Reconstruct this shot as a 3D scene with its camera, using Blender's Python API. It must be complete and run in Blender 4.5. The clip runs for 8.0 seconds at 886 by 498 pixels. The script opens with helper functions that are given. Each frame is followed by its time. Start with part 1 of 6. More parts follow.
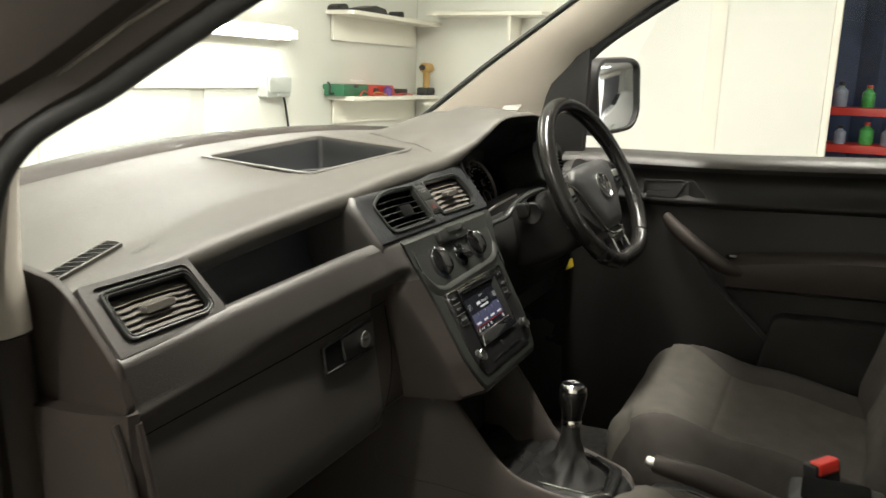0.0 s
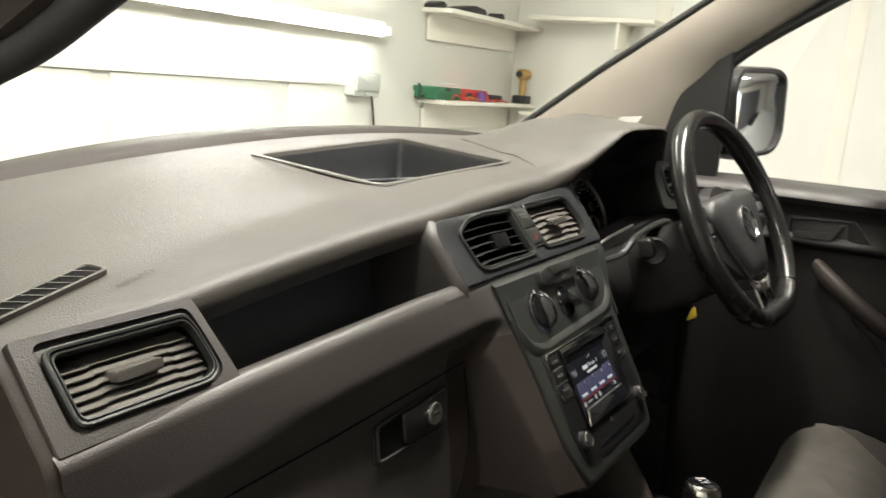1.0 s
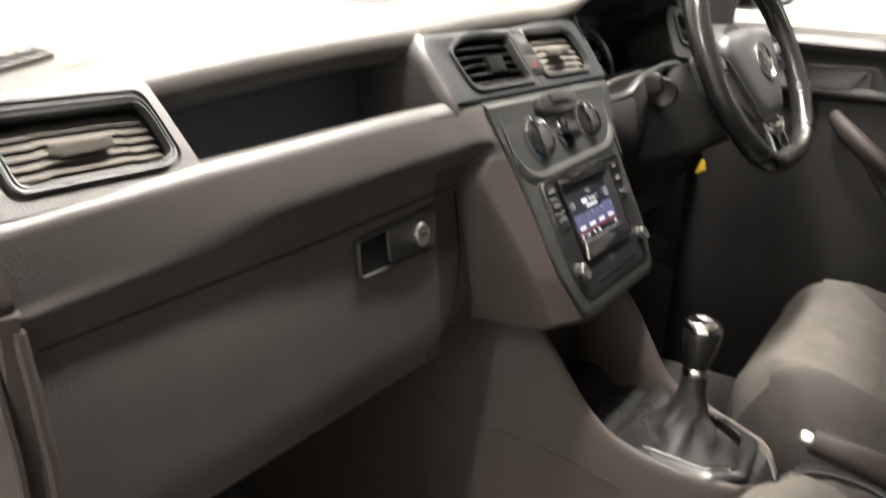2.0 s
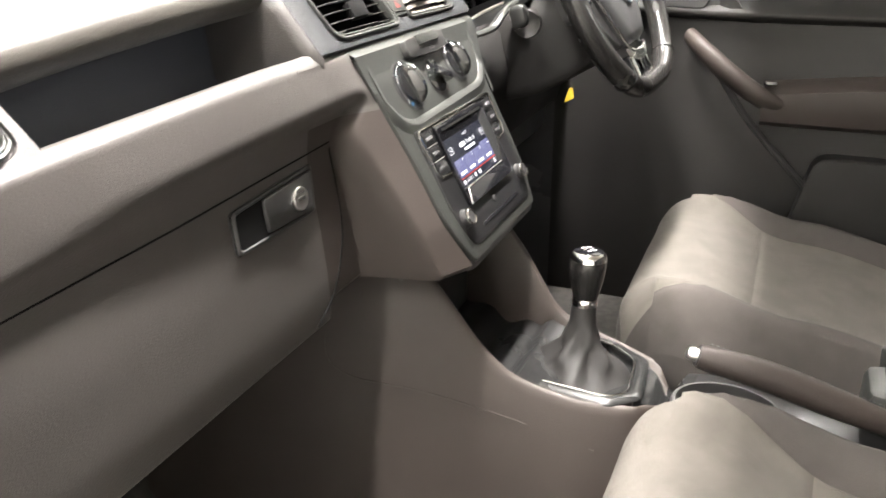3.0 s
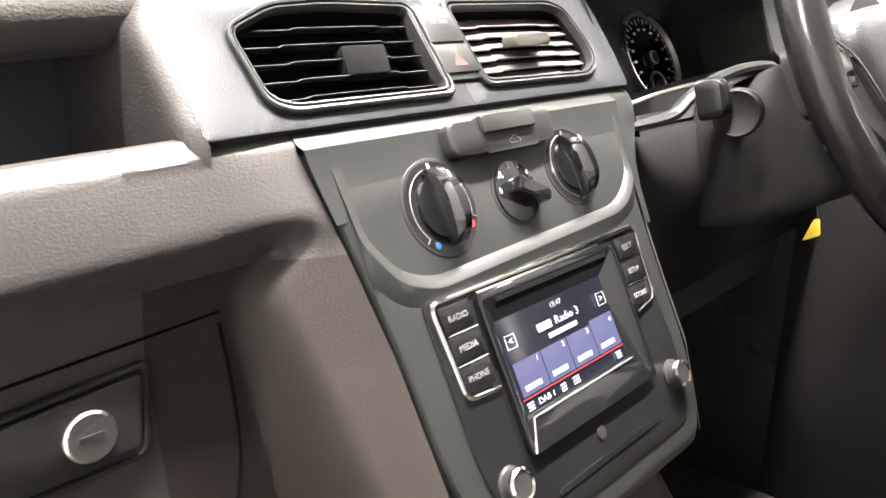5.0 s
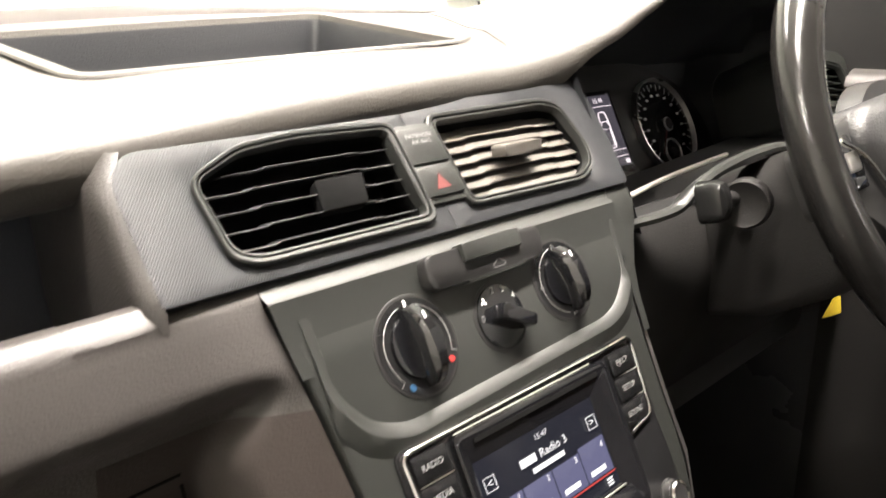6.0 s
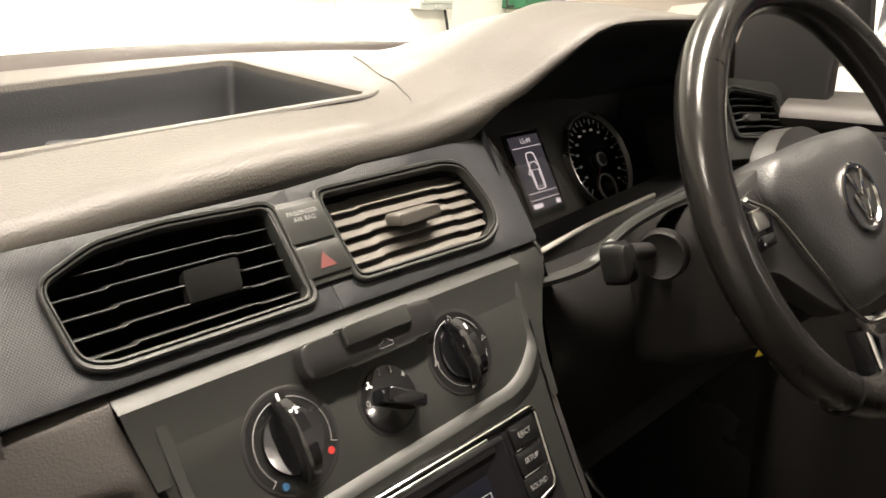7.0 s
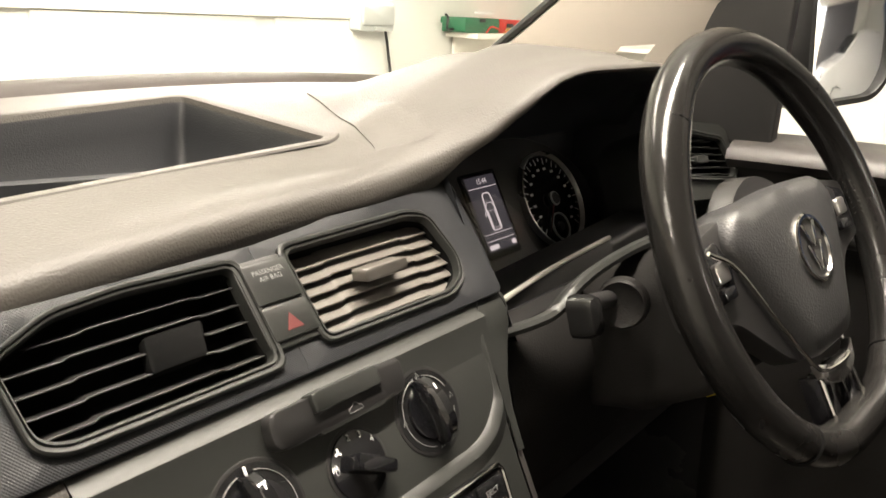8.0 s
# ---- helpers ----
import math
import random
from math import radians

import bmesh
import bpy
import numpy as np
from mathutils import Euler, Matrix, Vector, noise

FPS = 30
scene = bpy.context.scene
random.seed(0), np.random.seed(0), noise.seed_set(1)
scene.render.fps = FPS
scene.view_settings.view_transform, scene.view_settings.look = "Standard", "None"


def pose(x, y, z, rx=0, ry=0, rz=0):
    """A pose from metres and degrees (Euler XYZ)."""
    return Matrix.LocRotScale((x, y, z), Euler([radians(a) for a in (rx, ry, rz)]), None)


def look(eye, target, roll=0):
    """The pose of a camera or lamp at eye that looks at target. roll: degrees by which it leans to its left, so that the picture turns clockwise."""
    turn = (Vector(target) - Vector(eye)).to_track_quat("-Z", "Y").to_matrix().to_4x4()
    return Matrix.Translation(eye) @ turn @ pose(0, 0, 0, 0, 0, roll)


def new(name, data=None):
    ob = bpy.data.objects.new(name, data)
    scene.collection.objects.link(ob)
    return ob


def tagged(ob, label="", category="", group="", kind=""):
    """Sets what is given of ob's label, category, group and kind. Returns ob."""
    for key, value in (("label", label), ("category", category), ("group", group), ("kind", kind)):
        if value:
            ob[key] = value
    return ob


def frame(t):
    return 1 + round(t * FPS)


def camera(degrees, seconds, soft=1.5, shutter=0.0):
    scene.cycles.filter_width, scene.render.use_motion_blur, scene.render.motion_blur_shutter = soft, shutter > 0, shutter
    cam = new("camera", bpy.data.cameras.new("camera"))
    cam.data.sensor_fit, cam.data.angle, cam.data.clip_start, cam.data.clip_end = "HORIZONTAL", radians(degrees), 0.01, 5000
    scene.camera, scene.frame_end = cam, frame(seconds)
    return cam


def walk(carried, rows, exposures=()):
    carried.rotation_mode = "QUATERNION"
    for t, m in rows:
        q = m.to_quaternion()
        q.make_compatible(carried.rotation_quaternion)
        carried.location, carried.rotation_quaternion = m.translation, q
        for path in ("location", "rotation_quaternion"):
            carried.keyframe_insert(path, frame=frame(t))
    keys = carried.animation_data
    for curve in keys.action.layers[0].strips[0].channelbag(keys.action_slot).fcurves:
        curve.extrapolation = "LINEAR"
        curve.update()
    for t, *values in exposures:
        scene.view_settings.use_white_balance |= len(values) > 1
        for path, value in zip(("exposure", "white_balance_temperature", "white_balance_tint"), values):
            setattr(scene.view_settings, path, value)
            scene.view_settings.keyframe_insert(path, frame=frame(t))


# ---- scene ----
cam = camera(58.0, 8.0, soft=1.5, shutter=0.4)
PATH = [
    (0, (-1.223, -0.479, 1.341), (0.532, 0.381, 0.916), 1.9),
    (0.5, (-1.038, -0.376, 1.313), (0.69, 0.531, 0.876), 3.6),
    (1, (-0.969, -0.318, 1.316), (0.691, 0.718, 0.901), 5.0),
    (1.5, (-0.942, -0.319, 1.286), (0.628, 0.834, 0.83), 5.5),
    (2, (-0.927, -0.331, 1.219), (0.672, 0.678, 0.566), 4.8),
    (2.2, (-0.929, -0.332, 1.207), (0.695, 0.599, 0.502), 4.0),
    (3.3, (-0.864, -0.292, 1.234), (0.879, 0.345, 0.487), 2.9),
    (3.5, (-0.829, -0.285, 1.235), (0.938, 0.32, 0.518), 3.5),
    (4, (-0.71, -0.277, 1.197), (0.97, 0.611, 0.575), 6.1),
    (4.2, (-0.625, -0.236, 1.164), (0.971, 0.818, 0.578), 4.8),
    (5.3, (-0.393, -0.22, 1.176), (0.985, 1.071, 0.516), 3.5),
    (5.5, (-0.388, -0.226, 1.195), (0.96, 1.084, 0.512), 3.6),
    (6, (-0.367, -0.219, 1.238), (0.992, 1.113, 0.623), 2.3),
    (6.5, (-0.323, -0.243, 1.273), (1.042, 1.081, 0.654), 1.2),
    (7, (-0.301, -0.242, 1.284), (1.081, 1.065, 0.665), 1.4),
    (7.5, (-0.286, -0.242, 1.294), (1.147, 1.017, 0.692), 2.3),
    (8, (-0.303, -0.211, 1.306), (1.196, 0.981, 0.73), 3.1),
]
walk(cam, [(t, look(eye, target, roll)) for t, eye, target, roll in PATH],
     exposures=[(0.0, 0.14, 6400, 4), (0.8, 0.15, 6350, 6), (1.5, -0.10, 6350, 7), (2.0, 1.4, 6300, 10), (2.2, 2.0, 6200, 11), (3.3, 2.4, 6150, 11), (4.2, 2.55, 6100, 12),
                (5.5, 2.0, 6250, 12), (6.0, 1.5, 6450, 12), (6.5, 0.95, 6500, 10), (7.0, 0.66, 6900, 12), (8.0, 0.56, 6850, 11)])

# ---- world and light ----
world = bpy.data.worlds.new("world")
scene.world = world
world.use_nodes = True
wn = world.node_tree.nodes
sky = wn.new("ShaderNodeTexSky")
sky.sky_type, sky.sun_disc, sky.sun_elevation, sky.sun_rotation = "NISHITA", False, radians(35), radians(200)
world.node_tree.links.new(sky.outputs[0], wn["Background"].inputs[0])
wn["Background"].inputs[1].default_value = 0.12


def area_lamp(name, m, sx, sy, watts, colour):
    lamp = bpy.data.lights.new(name, "AREA")
    lamp.shape, lamp.size, lamp.size_y, lamp.energy, lamp.color = "RECTANGLE", sx, sy, watts, colour
    ob = new(name, lamp)
    ob.matrix_basis = m
    return ob


BACK, RIGHT, LEFT, REAR, TOP = 2.2, 3.725, -3.2, -6.0, 2.75
ADDED_BATTENS = ((-2.35, 0.12, 50), (0.2, 0.14, 92), (0.3, 1.45, 26), (1.55, -0.5, 25), (1.2, -3.6, 30))
# daylight through the open garage door behind the van
area_lamp("door_daylight", look((0.5, REAR - 0.1, 1.4), (0.4, 0, 1.2)), 3.2, 2.6, 35, (1.0, 0.96, 0.92))
# unseen fluorescent battens on the ceiling, added and placed to light the cab
for tx, ty, watts in ADDED_BATTENS:
    area_lamp("added_batten_light", pose(tx, ty, TOP - 0.13, 0, 0, 0), 1.5, 0.1, watts, (1.0, 0.92, 0.82))
# tube on the back wall
area_lamp("wall_tube_light", pose(1.49, BACK - 0.13, 1.520, 90, 0, 180), 1.5, 0.06, 30, (1.0, 0.96, 0.9))


# ---- materials ----
def material(name, base, rough=0.5, metal=0.0, var=0.12, scale=30.0, fine=0.0, fine_scale=900.0, kind="noise",
             coat=0.0, random_tone=0.0, spec=0.5, wear=0.0):
    mat = bpy.data.materials.new(name)
    mat.use_nodes = True
    nt = mat.node_tree
    nd, ln = nt.nodes, nt.links
    b = nd["Principled BSDF"]
    b.inputs["Roughness"].default_value = rough
    b.inputs["Metallic"].default_value = metal
    b.inputs["Coat Weight"].default_value = coat
    b.inputs["Specular IOR Level"].default_value = spec
    co = nd.new("ShaderNodeTexCoord")
    n1 = nd.new("ShaderNodeTexNoise")
    n1.inputs["Scale"].default_value, n1.inputs["Detail"].default_value = scale, 6
    ln.new(co.outputs["Object"], n1.inputs["Vector"])
    ramp = nd.new("ShaderNodeValToRGB")
    ramp.color_ramp.elements[0].position, ramp.color_ramp.elements[1].position = 0.3, 0.7
    ramp.color_ramp.elements[0].color = (*[c * (1 - var) for c in base], 1)
    ramp.color_ramp.elements[1].color = (*[c * (1 + var) for c in base], 1)
    ln.new(n1.outputs[0], ramp.inputs[0])
    ln.new(ramp.outputs[0], b.inputs["Base Color"])
    n2 = nd.new("ShaderNodeTexNoise")
    n2.inputs["Scale"].default_value, n2.inputs["Detail"].default_value = scale * 0.23, 8
    ln.new(co.outputs["Object"], n2.inputs["Vector"])
    rr = nd.new("ShaderNodeMapRange")
    rr.inputs["To Min"].default_value, rr.inputs["To Max"].default_value = max(0.02, rough - 0.09 - wear), min(1, rough + 0.09)
    rr.inputs["From Min"].default_value, rr.inputs["From Max"].default_value = 0.3, 0.7
    ln.new(n2.outputs[0], rr.inputs["Value"])
    ln.new(rr.outputs[0], b.inputs["Roughness"])
    if fine:
        if kind == "leather":
            tex = nd.new("ShaderNodeTexVoronoi")
            tex.feature = "SMOOTH_F1"
            tex.inputs["Scale"].default_value = fine_scale
        elif kind == "weave":
            tex = nd.new("ShaderNodeTexWave")
            tex.inputs["Scale"].default_value, tex.inputs["Distortion"].default_value = fine_scale, 1.5
        elif kind == "mesh":
            sep = nd.new("ShaderNodeSeparateXYZ")
            ln.new(co.outputs["Object"], sep.inputs[0])
            waves = []
            for axis in ("X", "Z"):
                mul, sine = nd.new("ShaderNodeMath"), nd.new("ShaderNodeMath")
                mul.operation, sine.operation = "MULTIPLY", "SINE"
                mul.inputs[1].default_value = fine_scale
                ln.new(sep.outputs[axis], mul.inputs[0])
                ln.new(mul.outputs[0], sine.inputs[0])
                waves.append(sine)
            tex = nd.new("ShaderNodeMath")
            tex.operation = "MULTIPLY"
            ln.new(waves[0].outputs[0], tex.inputs[0])
            ln.new(waves[1].outputs[0], tex.inputs[1])
        elif kind == "carbon":
            tex = nd.new("ShaderNodeTexChecker")
            tex.inputs["Scale"].default_value = fine_scale
        else:
            tex = nd.new("ShaderNodeTexNoise")
            tex.inputs["Scale"].default_value, tex.inputs["Detail"].default_value = fine_scale, 3
        if kind != "mesh":
            ln.new(co.outputs["Object"], tex.inputs["Vector"])
        bump = nd.new("ShaderNodeBump")
        bump.inputs["Strength"].default_value, bump.inputs["Distance"].default_value = fine, 0.0006
        ln.new(tex.outputs[{"mesh": "Value", "leather": "Distance"}.get(kind, "Fac")], bump.inputs["Height"])
        ln.new(bump.outputs[0], b.inputs["Normal"])
    if random_tone:
        info = nd.new("ShaderNodeObjectInfo")
        hsv = nd.new("ShaderNodeHueSaturation")
        mr = nd.new("ShaderNodeMapRange")
        mr.inputs["To Min"].default_value, mr.inputs["To Max"].default_value = 1 - random_tone, 1 + random_tone
        ln.new(info.outputs["Random"], mr.inputs["Value"])
        ln.new(mr.outputs[0], hsv.inputs["Value"])
        ln.new(ramp.outputs[0], hsv.inputs["Color"])
        ln.new(hsv.outputs[0], b.inputs["Base Color"])
    return mat


def glow(name, colour, strength):
    mat = bpy.data.materials.new(name)
    mat.use_nodes = True
    b = mat.node_tree.nodes["Principled BSDF"]
    b.inputs["Base Color"].default_value = (0.004, 0.004, 0.005, 1)
    b.inputs["Roughness"].default_value = 0.2
    b.inputs["Specular IOR Level"].default_value = 0.25
    b.inputs["Emission Color"].default_value = (*colour, 1)
    b.inputs["Emission Strength"].default_value = strength
    return mat


def clear_glass(name, tint=(0.96, 0.98, 0.96), gloss=0.035):
    mat = bpy.data.materials.new(name)
    mat.use_nodes = True
    nt = mat.node_tree
    nt.nodes.remove(nt.nodes["Principled BSDF"])
    tr, gl, mix = (nt.nodes.new("ShaderNode" + k) for k in ("BsdfTransparent", "BsdfGlossy", "MixShader"))
    tr.inputs[0].default_value = (*tint, 1)
    gl.inputs["Roughness"].default_value = 0.02
    mix.inputs[0].default_value = gloss
    nt.links.new(tr.outputs[0], mix.inputs[1])
    nt.links.new(gl.outputs[0], mix.inputs[2])
    nt.links.new(mix.outputs[0], nt.nodes["Material Output"].inputs[0])
    return mat


PAD = material("dash_pad_grained", (0.0425, 0.0385, 0.0328), 0.58, var=0.08, scale=9, fine=0.55, fine_scale=700, kind="leather")
DASH = material("dash_plastic_grained", (0.0350, 0.0316, 0.0296), 0.47, var=0.08, scale=9, fine=0.42, fine_scale=780, kind="leather")
PANEL = material("centre_panel_plastic", (0.0175, 0.0185, 0.017), 0.42, var=0.06, scale=14, fine=0.25, fine_scale=2200, spec=0.4)
TEXTURED = material("fine_mesh_plastic", (0.0145, 0.0155, 0.0175), 0.46, var=0.05, scale=14, fine=0.3, fine_scale=3600, kind="mesh", spec=0.3)
# dash plastic with its colour darkened for the shade low in the cab
LOWER_TONED = material("lower_plastic_shade_toned", (0.0243, 0.0193, 0.0170), 0.56, var=0.08, scale=8, fine=0.25, fine_scale=800, kind="leather", spec=0.25)
RECESS = material("shelf_recess_plastic", (0.038, 0.041, 0.048), 0.55, var=0.08, scale=10, fine=0.3, fine_scale=800, kind="leather")
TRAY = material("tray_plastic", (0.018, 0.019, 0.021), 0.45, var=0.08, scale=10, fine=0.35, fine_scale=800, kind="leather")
# pale base colour paints the sheen that tilted louvres reflect
SLAT_SHEEN = material("vent_slat_sheen", (0.085, 0.078, 0.070), 0.36, var=0.05, scale=20, fine=0.15, fine_scale=1500)
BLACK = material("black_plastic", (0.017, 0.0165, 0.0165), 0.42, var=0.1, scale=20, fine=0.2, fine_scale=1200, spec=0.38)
# near-black that paints the shade inside ducts, wells, slots and gaps
PIT = material("recess_shade_black", (0.0045, 0.0045, 0.0045), 0.9, spec=0.06)
RADIO_BLACK = material("radio_black", (0.008, 0.008, 0.0085), 0.30, var=0.1, scale=16, fine=0.1, fine_scale=1200, spec=0.3)
PIANO = material("gloss_black", (0.006, 0.006, 0.007), 0.09, var=0.1, scale=12, coat=0.6)
CHROME = material("chrome", (0.72, 0.71, 0.69), 0.13, 1.0, var=0.03, scale=30)
SILVER = material("satin_silver", (0.55, 0.54, 0.52), 0.3, 1.0, var=0.04, scale=40, fine=0.1, fine_scale=900)
LEATHER = material("wheel_leather", (0.0105, 0.010, 0.0096), 0.25, var=0.12, scale=16, fine=0.14, fine_scale=900, kind="leather", wear=0.04, spec=0.38)
STITCH = material("thread", (0.05, 0.05, 0.05), 0.7)
AIRBAG = material("airbag_cover_grained", (0.022, 0.022, 0.0225), 0.46, var=0.08, scale=15, fine=0.6, fine_scale=560, kind="leather")
DOOR = material("door_plastic_grained", (0.0138, 0.0131, 0.0126), 0.5, var=0.07, scale=9, fine=0.3, fine_scale=800, kind="leather", spec=0.22)
STRIP = material("bright_strip", (0.62, 0.60, 0.56), 0.32, 0.35, var=0.03)
CONSOLE = material("console_black_plastic", (0.009, 0.009, 0.009), 0.28, var=0.1, scale=14, fine=0.08, fine_scale=800, kind="leather", spec=0.2)
CAR_PAINT = material("white_car_paint", (0.7, 0.7, 0.69), 0.3, var=0.03, scale=3, coat=0.4)
CAR_GLASS = material("dark_car_glass", (0.02, 0.022, 0.025), 0.08, var=0.05)
BACKDROP = material("grey_backdrop_paint", (0.16, 0.16, 0.17), 0.5, var=0.08, scale=4)
RUBBER = material("rubber_seal", (0.012, 0.012, 0.012), 0.65, var=0.1, scale=20, fine=0.2)
FABRIC = material("seat_fabric_light", (0.076, 0.070, 0.062), 0.9, var=0.14, scale=22, fine=0.8, fine_scale=420, kind="weave", spec=0.2)
FABRIC_DARK = material("seat_fabric_dark", (0.036, 0.032, 0.0295), 0.92, var=0.16, scale=22, fine=0.8, fine_scale=650, spec=0.2)
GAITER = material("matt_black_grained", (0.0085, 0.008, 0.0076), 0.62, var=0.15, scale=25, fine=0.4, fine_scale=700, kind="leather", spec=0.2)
CARPET = material("floor_carpet", (0.035, 0.033, 0.031), 0.95, var=0.3, scale=60, fine=1.0, fine_scale=500, spec=0.1)
TRIM_LIGHT = material("pillar_trim", (0.42, 0.385, 0.335), 0.6, var=0.04, scale=8, fine=0.25, fine_scale=1200)
BODY = material("van_paint", (0.03, 0.03, 0.033), 0.25, var=0.05, scale=10, coat=0.5)
WHITE_PRINT = material("white_print", (0.75, 0.75, 0.74), 0.5, var=0.02)
RED_PRINT = material("red_print", (0.32, 0.02, 0.018), 0.5, var=0.04)
HAZARD = material("dark_red_print", (0.075, 0.006, 0.005), 0.6, var=0.05)
BLUE_PRINT = material("blue_print", (0.02, 0.075, 0.16), 0.5, var=0.04)
RED_PLASTIC = material("red_plastic", (0.55, 0.035, 0.025), 0.35, var=0.06, scale=25, fine=0.1)
YELLOW = material("yellow_tag_plastic", (0.50, 0.36, 0.02), 0.5, var=0.05)
SCALE_PRINT = material("scale_print", (0.24, 0.24, 0.235), 0.6, var=0.03)
DIAL_PRINT = material("dial_print", (0.5, 0.5, 0.49), 0.6, var=0.02)
GREY_PRINT = material("grey_print", (0.2, 0.2, 0.2), 0.5)
WINDSCREEN = clear_glass("windscreen_glass", (0.93, 0.97, 0.94))
WINDOW = clear_glass("side_window_glass", (0.95, 0.97, 0.96))
MIRROR = material("mirror_silver", (0.86, 0.87, 0.88), 0.02, 1.0, var=0.0)
SCREEN = glow("radio_display", (0.09, 0.1, 0.16), 0.045)
SCREEN_BAND = glow("radio_display_tiles", (0.24, 0.24, 0.42), 0.22)
SCREEN_TEXT = glow("display_text", (1.0, 0.97, 0.95), 0.55)
SCREEN_RED = glow("display_red_line", (0.9, 0.1, 0.08), 0.3)
CLUSTER_LENS = clear_glass("cluster_lens", (0.97, 0.97, 0.97), 0.05)
LCD = glow("cluster_display", (0.1, 0.09, 0.11), 0.28)
LCD_TEXT = glow("cluster_display_symbols", (1.0, 0.88, 0.92), 0.5)
TUBE = glow("fluorescent_tube", (1.0, 0.95, 0.88), 45.0)
WALL = material("painted_white_board", (0.72, 0.712, 0.668), 0.55, var=0.035, scale=2.2, fine=0.1, fine_scale=120)
CEILING = material("ceiling_paint", (0.75, 0.74, 0.7), 0.7, var=0.03, scale=2)
CONCRETE = material("concrete_floor", (0.3, 0.29, 0.275), 0.7, var=0.18, scale=3, fine=0.4, fine_scale=160)
SHELF_PAINT = material("shelf_white_paint", (0.74, 0.71, 0.64), 0.5, var=0.05, scale=6)
SOCKET = material("socket_box_plastic", (0.5, 0.52, 0.5), 0.45, var=0.03)
GREEN_PAINT = material("green_case_plastic", (0.02, 0.13, 0.06), 0.4, var=0.1, scale=15)
PURPLE = material("purple_plastic", (0.14, 0.06, 0.26), 0.4)
TAN = material("tool_tan_plastic", (0.4, 0.24, 0.07), 0.5, var=0.1, scale=20)
BLUE_CLOTH = material("blue_curtain", (0.05, 0.08, 0.17), 0.85, var=0.3, scale=4)
BOTTLE = material("bottle_plastic", (0.25, 0.3, 0.38), 0.3, var=0.3, scale=9, random_tone=0.5)
GREEN_BOTTLE = material("green_bottle_plastic", (0.08, 0.4, 0.1), 0.3)

# ---- helpers for meshes ----
# the van stands nose down on the sloping floor and leans a little on its springs
VAN = pose(0.0038, 0.1041, 1.0483, -2.67, -1.023, 0.258) @ Matrix.Translation((0, -0.1, -1.05))
ORIGIN = {}


def thing(name, base, label, category, group="", kind="", van=True):
    ob = new(name)
    ob.empty_display_size = 0.05
    ob.matrix_basis = (VAN if van else Matrix()) @ Matrix.Translation(base)
    ORIGIN[ob] = Vector(base)
    return tagged(ob, label, category, group, kind)


def part(name, bm, mat, parent, label="", sharp=38):
    if parent is not None:
        bmesh.ops.translate(bm, verts=bm.verts, vec=-ORIGIN[parent])
    bmesh.ops.recalc_face_normals(bm, faces=bm.faces)
    me = bpy.data.meshes.new(name)
    bm.to_mesh(me)
    bm.free()
    for p in me.polygons:
        p.use_smooth = True
    me.set_sharp_from_angle(angle=radians(sharp))
    me.materials.append(mat)
    ob = new(name, me)
    if parent is not None:
        ob.parent = parent
        ORIGIN[ob] = ORIGIN[parent]
    if label:
        ob["label"] = label
    return ob


def axes(o, u, v):
    u, v = Vector(u).normalized(), Vector(v).normalized()
    n = u.cross(v).normalized()
    v = n.cross(u)
    return Matrix(((u.x, v.x, n.x, o[0]), (u.y, v.y, n.y, o[1]), (u.z, v.z, n.z, o[2]), (0, 0, 0, 1)))


def surface(rows, closed=False, caps=False, bm=None):
    """Quads between rows of points of equal count; closed: each row is a loop; caps: close the first and last row."""
    bm = bm or bmesh.new()
    vs = [[bm.verts.new(p) for p in row] for row in rows]
    n = len(rows[0])
    for a, b in zip(vs, vs[1:]):
        for i in range(n if closed else n - 1):
            j = (i + 1) % n
            bm.faces.new((a[i], a[j], b[j], b[i]))
    if caps is True:
        bm.faces.new(vs[0][::-1])
    if caps:
        bm.faces.new(vs[-1])
    return bm


def fillet(pts, r, n=4, closed=True):
    """A polygon (or open line) in 2D with its corners rounded; r: one radius or one per corner."""
    out, m = [], len(pts)
    rs = r if isinstance(r, (list, tuple)) else [r] * m
    for i in range(m):
        p = Vector(pts[i])
        if not closed and i in (0, m - 1):
            out.append(p)
            continue
        a, b = Vector(pts[i - 1]) - p, Vector(pts[(i + 1) % m]) - p
        cut = min(rs[i], a.length * 0.48, b.length * 0.48)
        s, e = p + a.normalized() * cut, p + b.normalized() * cut
        for k in range(n + 1):
            t = k / n
            out.append(s * (1 - t) ** 2 + p * 2 * t * (1 - t) + e * t * t)
    return [tuple(q) for q in out]


